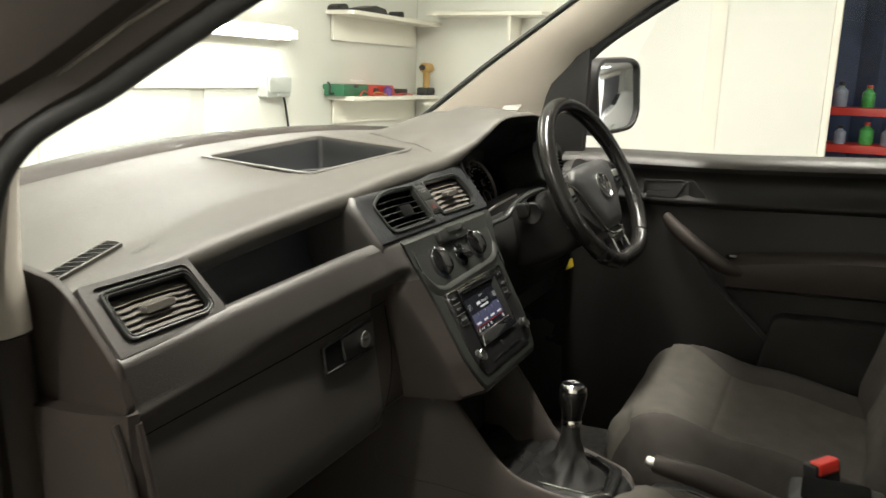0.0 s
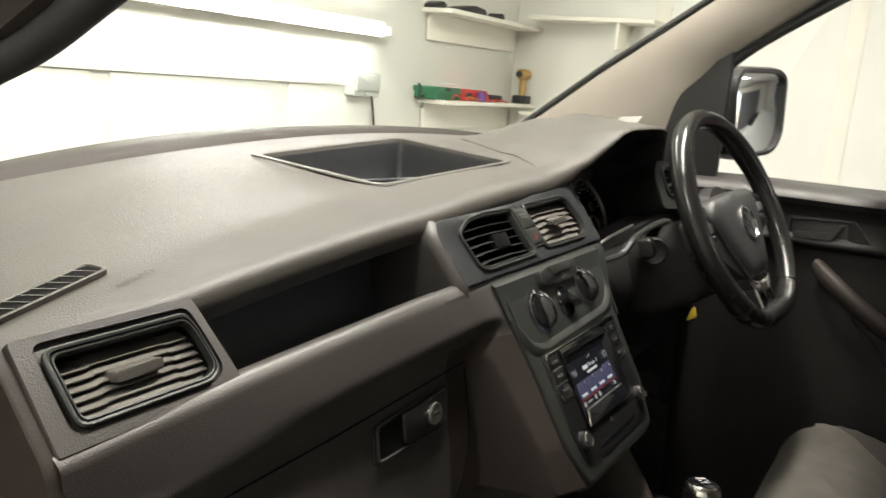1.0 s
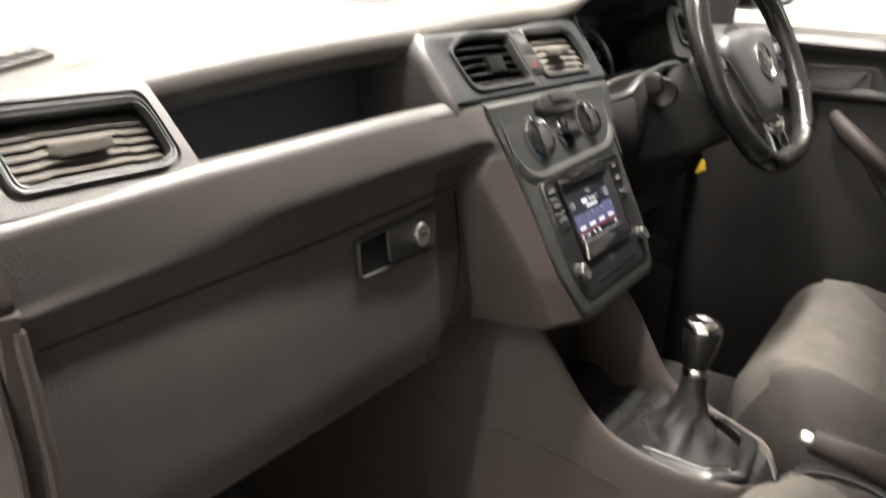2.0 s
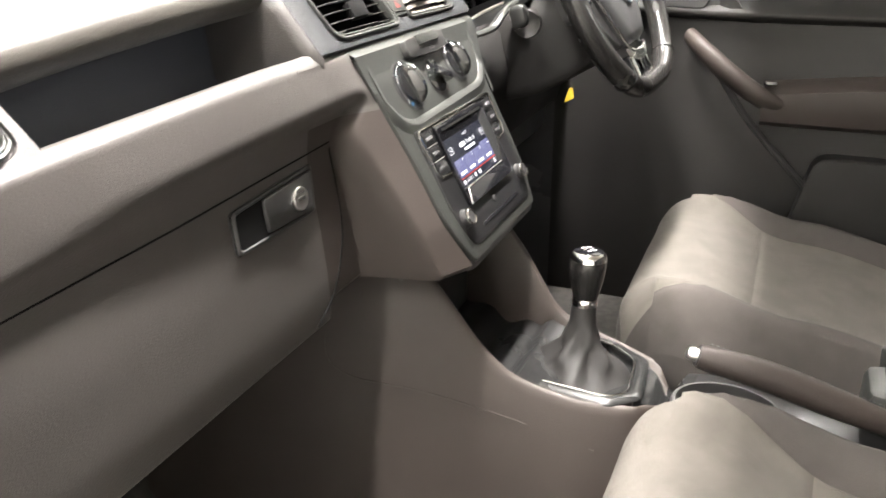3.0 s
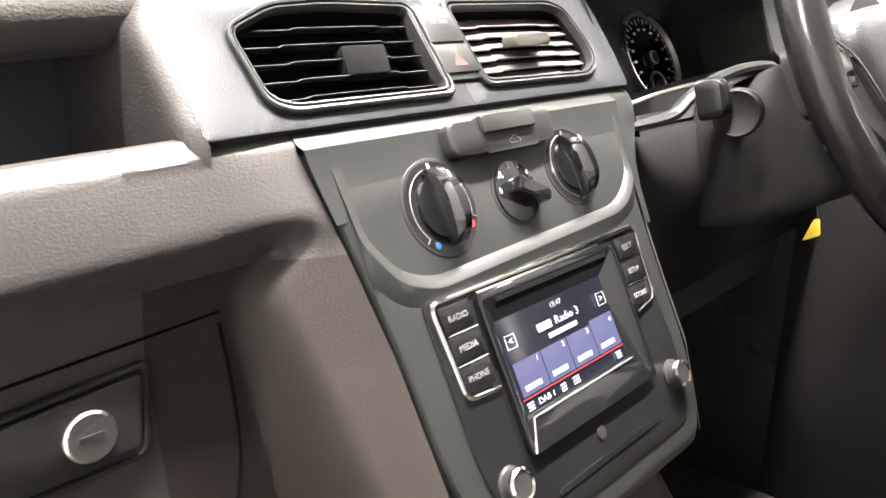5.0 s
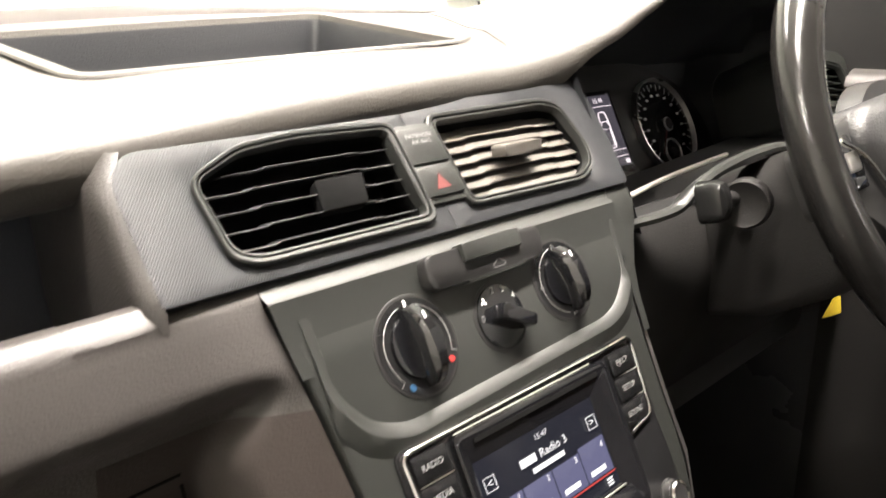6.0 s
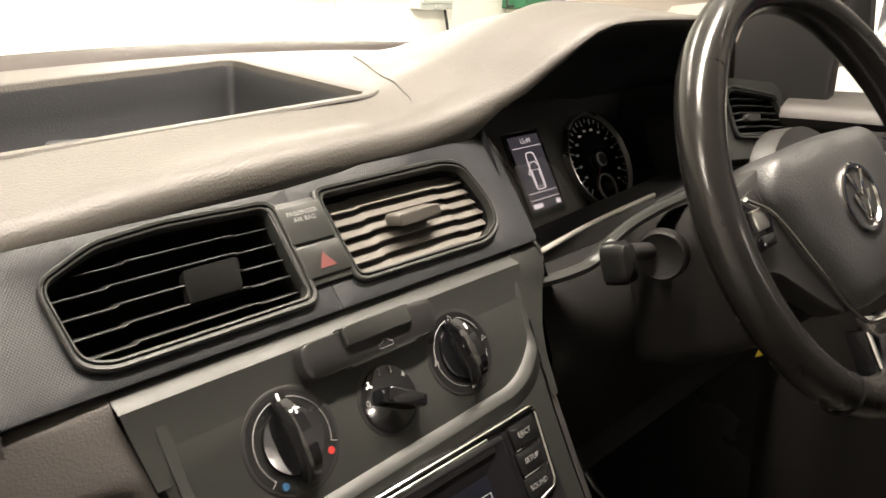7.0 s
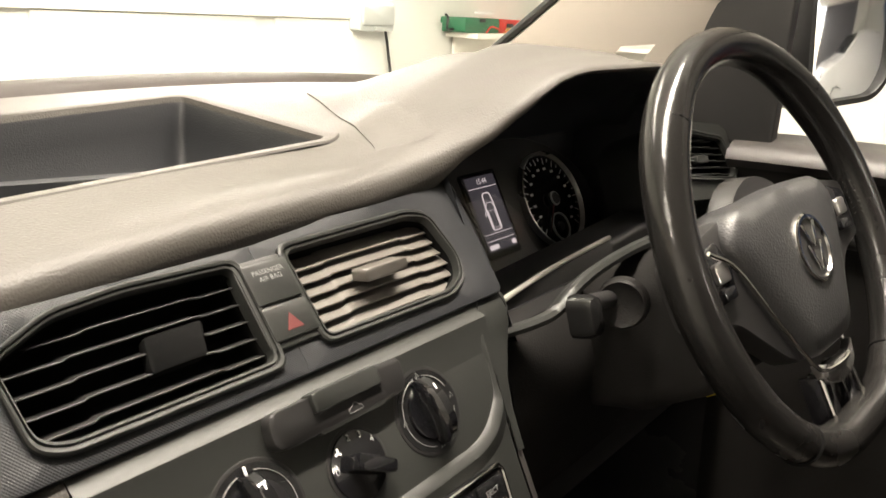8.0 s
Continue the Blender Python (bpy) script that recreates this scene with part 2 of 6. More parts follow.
def plate(outline, depth, m, edge=0.001, bm=None, crown=0.0):
    """A slab with softened front edges: outline in the plane of m, front face at n = 0, back at -depth."""
    bm = bm or bmesh.new()
    cx = sum(p[0] for p in outline) / len(outline)
    cy = sum(p[1] for p in outline) / len(outline)
    w = max(max(abs(p[0] - cx), abs(p[1] - cy)) for p in outline)
    k = max(0.0, 1 - edge / w)
    kk = max(0.0, 1 - 0.3 * edge / w)
    loops = [(1, -depth), (1, -edge), (kk, -0.3 * edge), (k, 0)]
    rows = [[m @ Vector((cx + (x - cx) * s, cy + (y - cy) * s, h)) for x, y in outline] for s, h in loops]
    vs = [[bm.verts.new(p) for p in row] for row in rows]
    n = len(outline)
    for a, b in zip(vs, vs[1:]):
        for i in range(n):
            bm.faces.new((a[i], a[(i + 1) % n], b[(i + 1) % n], b[i]))
    bm.faces.new(vs[0][::-1])
    if crown:
        c = bm.verts.new(m @ Vector((cx, cy, crown)))
        for i in range(n):
            bm.faces.new((vs[-1][i], vs[-1][(i + 1) % n], c))
    else:
        bm.faces.new(vs[-1])
    return bm


def border(outer, inner, section, m, bm=None):
    """A ring between two outlines of equal count; section: (share from outer to inner, height) round its profile."""
    bm = bm or bmesh.new()
    rows = [[m @ Vector((a[0] + (b[0] - a[0]) * s, a[1] + (b[1] - a[1]) * s, h)) for a, b in zip(outer, inner)] for s, h in section]
    return surface(rows, closed=True, bm=bm)


def ring_plate(outer, inner, depth, m, edge=0.002):
    """A slab between an outer outline and a hole of any other outline, both star-shaped about the hole's middle."""
    cx, cy = sum(p[0] for p in inner) / len(inner), sum(p[1] for p in inner) / len(inner)
    angles = sorted({round(math.atan2(y - cy, x - cx), 5) for x, y in outer + inner})

    def cast(poly, a):
        dx, dy = math.cos(a), math.sin(a)
        best = 0.0
        for (x0, y0), (x1, y1) in zip(poly, poly[1:] + poly[:1]):
            ex, ey = x1 - x0, y1 - y0
            det = dx * ey - dy * ex
            if abs(det) < 1e-12:
                continue
            t = ((x0 - cx) * ey - (y0 - cy) * ex) / det
            w = ((x0 - cx) * dy - (y0 - cy) * dx) / det
            if t > 0 and -1e-4 <= w <= 1 + 1e-4:
                best = max(best, t)
        return (cx + dx * best, cy + dy * best)

    o2, i2 = [cast(outer, a) for a in angles], [cast(inner, a) for a in angles]
    return border(o2, i2, [(0, -depth), (0, -edge), (0.02, -0.3 * edge), (0.05, 0.0), (0.97, 0.0), (1.0, -edge), (1.0, -depth)], m)


def rect(x0, y0, x1, y1):
    return [(x0, y0), (x1, y0), (x1, y1), (x0, y1)]


def brick(x0, y0, z0, x1, y1, z1, edge=0.004, bm=None):
    r = fillet(rect(x0, y0, x1, y1), edge, 2)
    return plate(r, z1 - z0, Matrix.Translation((0, 0, z1)), edge, bm)


def turned(profile, m, seg=32, bm=None, caps=True):
    rows = [[m @ Vector((r * math.cos(2 * math.pi * i / seg), r * math.sin(2 * math.pi * i / seg), h)) for i in range(seg)] for r, h in profile]
    return surface(rows, closed=True, caps=caps, bm=bm)


def tube(points, r, seg=8, closed=False, bm=None, flat=1.0):
    pts = [Vector(p) for p in points]
    n = len(pts)
    rows, up = [], None
    for i, p in enumerate(pts):
        a = pts[i - 1] if (i or closed) else p
        b = pts[(i + 1) % n] if (i < n - 1 or closed) else p
        d = (b - a).normalized()
        if up is None:
            up = d.orthogonal().normalized()
        side = d.cross(up).normalized()
        up = side.cross(d).normalized()
        rr = r[i] if isinstance(r, (list, tuple)) else r
        rows.append([p + rr * (math.cos(t) * up * flat + math.sin(t) * side) for t in (2 * math.pi * k / seg for k in range(seg))])
    if closed:
        rows.append(rows[0])
    return surface(rows, closed=True, caps=not closed, bm=bm)


def smooth_line(points, n=8):
    """Catmull-Rom through points."""
    pts = [Vector(p) for p in points]
    pts = [2 * pts[0] - pts[1], *pts, 2 * pts[-1] - pts[-2]]
    out = []
    for a, b, c, d in zip(pts, pts[1:], pts[2:], pts[3:]):
        for k in range(n):
            t = k / n
            out.append(0.5 * (2 * b + (c - a) * t + (2 * a - 5 * b + 4 * c - d) * t * t + (3 * b - a - 3 * c + d) * t ** 3))
    return out + [pts[-2]]


def lettering(body, size, m, mat, parent, name="lettering", align="CENTER"):
    cu = bpy.data.curves.new(name, "FONT")
    cu.body, cu.size, cu.align_x, cu.align_y, cu.resolution_u = body, size, align, "CENTER", 2
    tmp = new(name, cu)
    bpy.context.view_layer.update()
    me = bpy.data.meshes.new_from_object(tmp.evaluated_get(bpy.context.evaluated_depsgraph_get()))
    bpy.data.objects.remove(tmp)
    me.transform(Matrix.Translation(-ORIGIN[parent]) @ m)
    me.materials.clear()
    me.materials.append(mat)
    ob = new(name, me)
    ob.parent = parent
    ORIGIN[ob] = ORIGIN[parent]
    return ob


def lerp(a, b, t):
    return a + (b - a) * t


def curve1(x, table):
    """Smooth value at x between (x, value) pairs."""
    if x <= table[0][0]:
        return table[0][1]
    for (a, va), (b, vb) in zip(table, table[1:]):
        if x <= b:
            t = (x - a) / (b - a)
            return lerp(va, vb, t * t * (3 - 2 * t))
    return table[-1][1]


def linear1(x, table):
    if x <= table[0][0]:
        return table[0][1]
    for (a, va), (b, vb) in zip(table, table[1:]):
        if x <= b:
            return lerp(va, vb, (x - a) / (b - a))
    return table[-1][1]


# ---- garage ----
def wall(name, x0, y0, z0, x1, y1, z1, mat, label):
    return tagged(part(name, brick(x0, y0, z0, x1, y1, z1, 0.003), mat, None), label, "wall", kind="structure")


floor = tagged(part("floor", brick(LEFT - 0.3, REAR - 6, -0.12, 6.5, BACK + 0.15, 0, 0.003), CONCRETE, None), "grey concrete garage floor", "floor", kind="structure")
ceiling = tagged(part("ceiling", brick(LEFT, REAR, TOP, 6.2, BACK, TOP + 0.12, 0.003), CEILING, None), "white painted garage ceiling", "ceiling", kind="structure")
wall("wall_back", LEFT, BACK, 0, RIGHT + 0.1, BACK + 0.12, TOP, WALL, "white boarded garage wall in front of the van")
wall("wall_right", RIGHT, -0.36, 0, RIGHT + 0.1, BACK - 0.002, TOP, WALL, "white panelled garage side wall with vertical joints")
wall("wall_left", LEFT - 0.12, REAR, 0, LEFT, BACK + 0.12, TOP, WALL, "plain white garage wall")
wall("wall_far", 6.2, REAR, 0, 6.32, BACK + 0.12, TOP, WALL, "plain white wall of the next bay")
wall("wall_far_back", RIGHT + 0.1, BACK, 0, 6.2, BACK + 0.12, TOP, WALL, "plain white wall of the next bay")
wall("wall_rear", 4.9, REAR - 0.12, 0, 6.2, REAR, TOP, WALL, "plain white wall beside the garage door")
wall("wall_rear_left", LEFT, REAR - 0.12, 0, -1.2, REAR, TOP, WALL, "plain white wall beside the garage door")
wall("wall_rear_header", -1.2, REAR - 0.12, 2.6, 4.9, REAR, TOP, WALL, "plain white wall above the garage door")

# boards, joints and rail on the back wall
for x0, x1 in ((-2.2, -0.5), (-0.49, 0.70), (0.78, 1.57), (1.66, 2.62)):
    b = part("wall_board", brick(x0, BACK - 0.012, 0.0, x1, BACK - 0.001, 1.243, 0.002), WALL, None)
    tagged(b, "white painted board below the wall rail", "wall board", "boards on the back wall", "structure")
tagged(part("trim", brick(-2.2, BACK - 0.022, 1.247, 2.1, BACK - 0.001, 1.262, 0.003), SHELF_PAINT, None), "thin white horizontal rail along the back wall", "trim", kind="structure")
for y in (0.235, 1.25):
    tagged(part("trim", brick(RIGHT - 0.008, y - 0.045, 0, RIGHT - 0.001, y + 0.045, TOP - 0.01, 0.002), SHELF_PAINT, None), "cream vertical joint strip on the side wall", "trim", kind="structure")
tagged(part("door_jamb", brick(RIGHT - 0.02, -0.40, 0, RIGHT + 0.12, -0.362, TOP - 0.01, 0.004), SHELF_PAINT, None), "white painted edge of the bay opening", "door jamb", kind="structure")


def strip_light(x, y, z, wall_mounted):
    ob = thing("strip_light", (x, y, z), "white fluorescent batten with one bright tube", "light", "fluorescent battens", van=False)
    if wall_mounted:
        part("batten", brick(x - 0.78, y - 0.06, z - 0.03, x + 0.78, y, z + 0.04, 0.006), SHELF_PAINT, ob)
        part("tube", tube([(x - 0.755, y - 0.085, z), (x + 0.755, y - 0.085, z)], 0.014, 12), TUBE, ob, "glowing white tube")
        for sx in (-0.765, 0.765):
            part("end_cap", brick(x + sx - 0.012, y - 0.105, z - 0.02, x + sx + 0.012, y - 0.058, z + 0.02, 0.003), SHELF_PAINT, ob)
    else:
        part("batten", brick(x - 0.78, y - 0.04, z - 0.06, x + 0.78, y + 0.04, z, 0.006), SHELF_PAINT, ob)
        part("tube", tube([(x - 0.755, y, z - 0.08), (x + 0.755, y, z - 0.08)], 0.014, 12), TUBE, ob, "glowing white tube")
        for sx in (-0.765, 0.765):
            part("end_cap", brick(x + sx - 0.012, y - 0.02, z - 0.1, x + sx + 0.012, y + 0.02, z - 0.058, 0.003), SHELF_PAINT, ob)
    return ob


strip_light(1.49, BACK - 0.001, 1.520, True)
# fittings for the added, unseen ceiling battens
for tx, ty, watts in ADDED_BATTENS:
    strip_light(tx, ty, TOP - 0.001, False)


def wall_shelf(x0, y0, x1, y1, z, label, bracket_y=None):
    ob = thing("wall_shelf", ((x0 + x1) / 2, (y0 + y1) / 2, z), label, "shelf", "garage shelves", van=False)
    part("board", brick(x0, y0, z - 0.022, x1, y1, z, 0.003), SHELF_PAINT, ob)
    if bracket_y is None:
        part("bracket", brick(x0 + 0.05, y1 - 0.02, z - 0.16, x1 - 0.05, y1 - 0.002, z - 0.0225, 0.003), SHELF_PAINT, ob)
    else:
        part("bracket", brick(x1 - 0.19, bracket_y - 0.012, z - 0.17, x1 - 0.002, bracket_y + 0.012, z - 0.0225, 0.003), SHELF_PAINT, ob)
    return ob


wall_shelf(2.645, BACK - 0.19, RIGHT - 0.01, BACK - 0.003, 1.677, "white painted upper wall shelf with chargers")
wall_shelf(2.655, BACK - 0.19, RIGHT - 0.01, BACK - 0.003, 1.205, "white painted lower wall shelf holding tools")
wall_shelf(RIGHT - 0.24, 1.22, RIGHT - 0.003, BACK - 0.20, 1.735, "white painted upper shelf on the side wall", 1.45)
wall_shelf(RIGHT - 0.24, 1.30, RIGHT - 0.003, BACK - 0.20, 1.165, "white painted lower shelf on the side wall", 1.45)

sock = thing("socket_box", (2.135, BACK, 1.257), "grey weatherproof double socket box on the wall", "socket", van=False)
part("box", plate(fillet(rect(2.035, 1.202, 2.235, 1.312), 0.012), 0.068, axes((0, BACK - 0.072, 0), (1, 0, 0), (0, 0, 1)), 0.01), SOCKET, sock)
part("cover", plate(fillet(rect(2.045, 1.227, 2.225, 1.307), 0.01), 0.012, axes((0, BACK - 0.083, 0), (1, 0, 0), (0, 0, 1)), 0.004), SOCKET, sock)
part("latch", plate(fillet(rect(2.115, 1.207, 2.155, 1.223), 0.003), 0.01, axes((0, BACK - 0.08, 0), (1, 0, 0), (0, 0, 1)), 0.002), SOCKET, sock)
cable = thing("power_cable", (2.29, BACK - 0.02, 0.4), "black cable hanging from the socket box", "cable", van=False)
part("cord", tube(smooth_line([(2.225, BACK - 0.03, 1.203), (2.24, BACK - 0.035, 1.12), (2.275, BACK - 0.03, 0.95), (2.30, BACK - 0.03, 0.6), (2.30, BACK - 0.03, 0.02)]), 0.006), BLACK, cable)

# things on the shelves
LOW, HIGH = 1.206, 1.678
case = thing("drill_case", (2.756, BACK - 0.055, LOW), "green plastic tool case lying on the shelf", "tool case", van=False)
part("body", plate(fillet(rect(2.620, LOW, 2.886, LOW + 0.066), 0.013), 0.16, axes((0, BACK - 0.145, 0), (1, 0, 0), (0, 0, 1)), 0.01), GREEN_PAINT, case)
part("handle", tube(smooth_line([(2.620, BACK - 0.075, LOW + 0.012), (2.580, BACK - 0.075, LOW + 0.014), (2.580, BACK - 0.075, LOW + 0.060), (2.563, BACK - 0.075, LOW + 0.075)]), 0.006), BLACK, case)
part("stripe", plate(fillet(rect(2.683, -0.006, 2.829, 0.008), 0.004), 0.003, axes((0, BACK - 0.148, LOW + 0.034), (1, 0, 0.02), (0, 0, 1)), 0.001), WHITE_PRINT, case)
part("latch", plate(fillet(rect(2.725, LOW + 0.048, 2.766, LOW + 0.064), 0.003), 0.005, axes((0, BACK - 0.149, 0), (1, 0, 0), (0, 0, 1)), 0.001), BLACK, case)
redc = thing("tool_box", (3.059, BACK - 0.055, LOW), "red plastic tool box on the shelf", "tool box", van=False)
part("body", plate(fillet([(2.897, LOW), (3.231, LOW), (3.195, LOW + 0.062), (2.897, LOW + 0.066)], 0.013), 0.15, axes((0, BACK - 0.135, 0), (1, 0, 0), (0, 0, 1)), 0.01), RED_PLASTIC, redc)
part("clasp", plate(fillet(rect(2.954, LOW + 0.02, 3.007, LOW + 0.045), 0.004), 0.006, axes((0, BACK - 0.140, 0), (1, 0, 0), (0, 0, 1)), 0.002), BLACK, redc)
jar = thing("spray_can", (3.080, BACK - 0.160, LOW), "small purple can in front of the red box", "can", van=False)
part("can", turned([(0.024, 0.000), (0.026, 0.005), (0.026, 0.045), (0.018, 0.055), (0.01, 0.058)], Matrix.Translation((3.080, BACK - 0.160, LOW)), 20), PURPLE, jar)
bb = thing("charger", (3.331, BACK - 0.055, LOW), "black battery charger on the shelf", "charger", van=False)
part("body", plate(fillet(rect(3.247, LOW, 3.414, LOW + 0.040), 0.01), 0.1, axes((0, BACK - 0.115, 0), (1, 0, 0), (0, 0, 1)), 0.008), BLACK, bb)
wires = thing("red_wires", (3.090, BACK - 0.160, LOW), "loose red and yellow wires on the shelf edge", "wires", van=False)
for k in range(4):
    x0 = 2.75 + 0.14 * k
    part("wire", tube(smooth_line([(x0, BACK - 0.169, LOW + 0.004), (x0 + 0.05, BACK - 0.161, LOW + 0.03 - 0.006 * k), (x0 + 0.13, BACK - 0.168, LOW + 0.012), (x0 + 0.22, BACK - 0.163, LOW + 0.004)]), 0.004), (RED_PLASTIC, TAN, RED_PLASTIC, RED_PLASTIC)[k], wires)
drill = thing("cordless_drill", (3.635, 2.07, LOW), "tan and black cordless drill standing on its battery", "drill", van=False)
dx, dy = 3.635, 2.07
part("battery", brick(dx - 0.06, dy - 0.04, LOW, dx + 0.06, dy + 0.04, LOW + 0.05, 0.01), BLACK, drill)
part("grip", tube(smooth_line([(dx, dy, LOW + 0.045), (dx + 0.005, dy, LOW + 0.10), (dx - 0.005, dy, LOW + 0.165)]), 0.023, 12), TAN, drill)
part("motor_housing", tube(smooth_line([(dx + 0.07, dy + 0.01, LOW + 0.18), (dx, dy, LOW + 0.18), (dx - 0.07, dy - 0.01, LOW + 0.18)]), [0.02] + [0.033] * 14 + [0.026, 0.02], 14), TAN, drill)
part("chuck", tube([(dx - 0.07, dy - 0.01, LOW + 0.18), (dx - 0.10, dy - 0.015, LOW + 0.18), (dx - 0.115, dy - 0.017, LOW + 0.18)], [0.02, 0.018, 0.008], 12), BLACK, drill)
for sx, sw, sh in ((2.66, 0.09, 0.04), (2.86, 0.33, 0.055), (3.33, 0.06, 0.05)):
    ch = thing("battery_charger", (sx, BACK - 0.045, HIGH), "black battery charger on the upper shelf", "charger", "chargers on the upper shelf", van=False)
    part("body", plate(fillet([(sx, HIGH), (sx + sw, HIGH), (sx + sw * 0.9, HIGH + sh * 0.8), (sx + sw * 0.55, HIGH + sh), (sx + sw * 0.1, HIGH + sh * 0.55)], 0.01), 0.1, axes((0, BACK - 0.095, 0), (1, 0, 0), (0, 0, 1)), 0.008), BLACK, ch)
    part("lead", tube(smooth_line([(sx + 0.01, BACK - 0.100, HIGH + 0.006), (sx - 0.04, BACK - 0.135, HIGH + 0.005), (sx - 0.08, BACK - 0.125, HIGH + 0.012), (sx - 0.03, BACK - 0.115, HIGH + 0.006)]), 0.004), BLACK, ch)

# next bay, through the opening in the side wall
cur = thing("blue_curtain", (5.6, -0.9, 0.3), "dark blue hanging plastic curtain in folds", "curtain", van=False)
rows = []
for k in range(61):
    y = 0.6 - 4.2 * k / 60
    rows.append([(5.6 + 0.05 * math.sin(k * 1.7) + 0.02 * math.sin(k * 4.1), y, z) for z in (0.0, 0.9, 1.7, 2.6)])
part("cloth", surface(rows), BLUE_CLOTH, cur)
rack = thing("red_rack", (4.85, -1.0, 0), "red metal rack with bottles of cleaning products", "rack", van=False)
for z in (0.45, 0.98, 1.22):
    part("shelf", brick(4.65, -1.9, z - 0.05, 5.05, -0.30, z, 0.004), RED_PLASTIC, rack)
for x in (4.67, 5.03):
    for y in (-1.88, -0.32):
        part("post", brick(x - 0.02, y - 0.02, 0, x + 0.02, y + 0.02, 1.7, 0.003), RED_PLASTIC, rack)
rnd = random.Random(4)
for z in (0.98, 1.22):
    for k in range(9):
        y = -0.45 - 0.15 * k + rnd.uniform(-0.02, 0.02)
        h, r = rnd.uniform(0.11, 0.2), rnd.uniform(0.03, 0.045)
        bo = thing("bottle", (4.78, y, z), "plastic bottle of cleaning product", "bottle", "bottles on the red rack", van=False)
        m = Matrix.Translation((4.78 + rnd.uniform(-0.05, 0.05), y, z + 0.001))
        part("bottle_body", turned([(r * 0.9, 0), (r, 0.01), (r, h * 0.65), (r * 0.4, h * 0.8), (r * 0.4, h * 0.85)], m, 16), GREEN_BOTTLE if k % 4 == 1 else BOTTLE, bo)
        part("cap", turned([(r * 0.45, h * 0.85), (r * 0.45, h)], m, 12), RED_PLASTIC if k % 3 else BLACK, bo)

# open roller door behind the van, and the bright yard outside
door = thing("garage_door", (0.2, REAR, 2.6), "white roller door drawn up above the opening", "garage door", kind="structure", van=False)
part("roll", tube([(-1.2, REAR + 0.16, 2.58), (4.9, REAR + 0.16, 2.58)], 0.14, 20), SHELF_PAINT, door)
for x in (-1.2, 2.09):
    part("guide", brick(x - 0.04, REAR + 0.001, 0, x + 0.04, REAR + 0.07, 2.55, 0.004), SILVER, door)

# unseen ribbed panel, added so that the door mirror reflects something dark
shut = thing("mirror_backdrop", (3.5, REAR, 0), "grey ribbed panel added to darken the reflection in the door mirror", "shutter", kind="structure", van=False)
bm = bmesh.new()
for k in range(28):
    brick(2.13 + 0.099 * k, REAR - 0.06, 0.0, 2.224 + 0.099 * k, REAR - (0.01 if k % 2 else 0.03), 2.6, 0.004, bm)
part("ribs", bm, BACKDROP, shut)

parked = thing("parked_car", (3.9, -4.1, 0), "white hatchback parked across the next bay", "car", van=False)
PROFILE_CAR = fillet([(1.95, 0.25), (5.85, 0.25), (5.95, 0.75), (5.80, 1.02), (5.35, 1.42), (3.75, 1.46), (2.95, 1.03), (2.10, 0.86), (1.92, 0.60)], [0.08, 0.1, 0.1, 0.1, 0.2, 0.35, 0.2, 0.12, 0.12], 5)
rows = []
for y, sc in ((-4.95, 0.90), (-4.93, 0.96), (-4.86, 1.0), (-3.34, 1.0), (-3.27, 0.96), (-3.25, 0.90)):
    rows.append([(3.9 + (x - 3.9) * (0.5 + 0.5 * sc), y + (0.16 * (1 if y < -4 else -1) * max(0.0, (z - 0.95) / 0.5)), 0.7 + (z - 0.7) * sc) for x, z in PROFILE_CAR])
part("body", surface(rows, closed=True, caps=True), CAR_PAINT, parked)
part("windscreen", plate(fillet(rect(-0.62, -0.36, 0.62, 0.36), 0.08, 4), 0.01, axes((3.33, -4.1, 1.252), (0, -1, 0), (0.87, 0, 0.47)), 0.003), CAR_GLASS, parked)
for y, q in ((-3.335, 1), (-4.865, -1)):
    part("side_window", plate([(p, z) for p, z in fillet([(3.15, 1.00), (5.2, 1.00), (5.05, 1.34), (3.75, 1.36)], 0.05, 3)][::q], 0.012, axes((0, y, 0), (1, 0, 0), (0, -0.30 * q, 1)) @ Matrix.Translation((0, 0, 0)), 0.003), CAR_GLASS, parked)
    for x in (2.72, 5.15):
        part("wheel", turned([(0.29, -0.09), (0.30, -0.07), (0.30, 0.07), (0.29, 0.09), (0.20, 0.09), (0.19, 0.06), (0.0001, 0.05)], axes((x, y + 0.03 * q, 0.30), (1, 0, 0), (0, 0, 1)), 24, caps=False), RUBBER, parked)
for y in (-3.52, -4.68):
    part("headlight", turned([(0.11, -0.05), (0.11, 0.0), (0.06, 0.02), (0.0001, 0.025)], axes((2.02, y, 0.72), (0, -1, 0), (0.3, 0, 1)), 20, caps=False), CAR_GLASS, parked)

# ---- van: dashboard ----
CP = axes((-0.002, 0.0643, 0.9935), (1, 0, 0), (0, 0.53, 1))      # plane of the centre panel
VP = axes((0.004, 0.135, 1.118), (1, 0, 0), (0, 0.80, 1))      # plane of the centre vents
LV = axes((-0.618, 0.147, 1.105), (1, 0.0, 0), (0, 0.80, 1))  # plane of the passenger vent
RV = axes((0.645, 0.139, 1.139), (1, -0.14, -0.10), (0.0, 0.45, 1))  # plane of the driver's door-side vent

dash = thing("dashboard", (0, 0.3, 1.0), "dark grey grained plastic van dashboard with open tray", "dashboard")

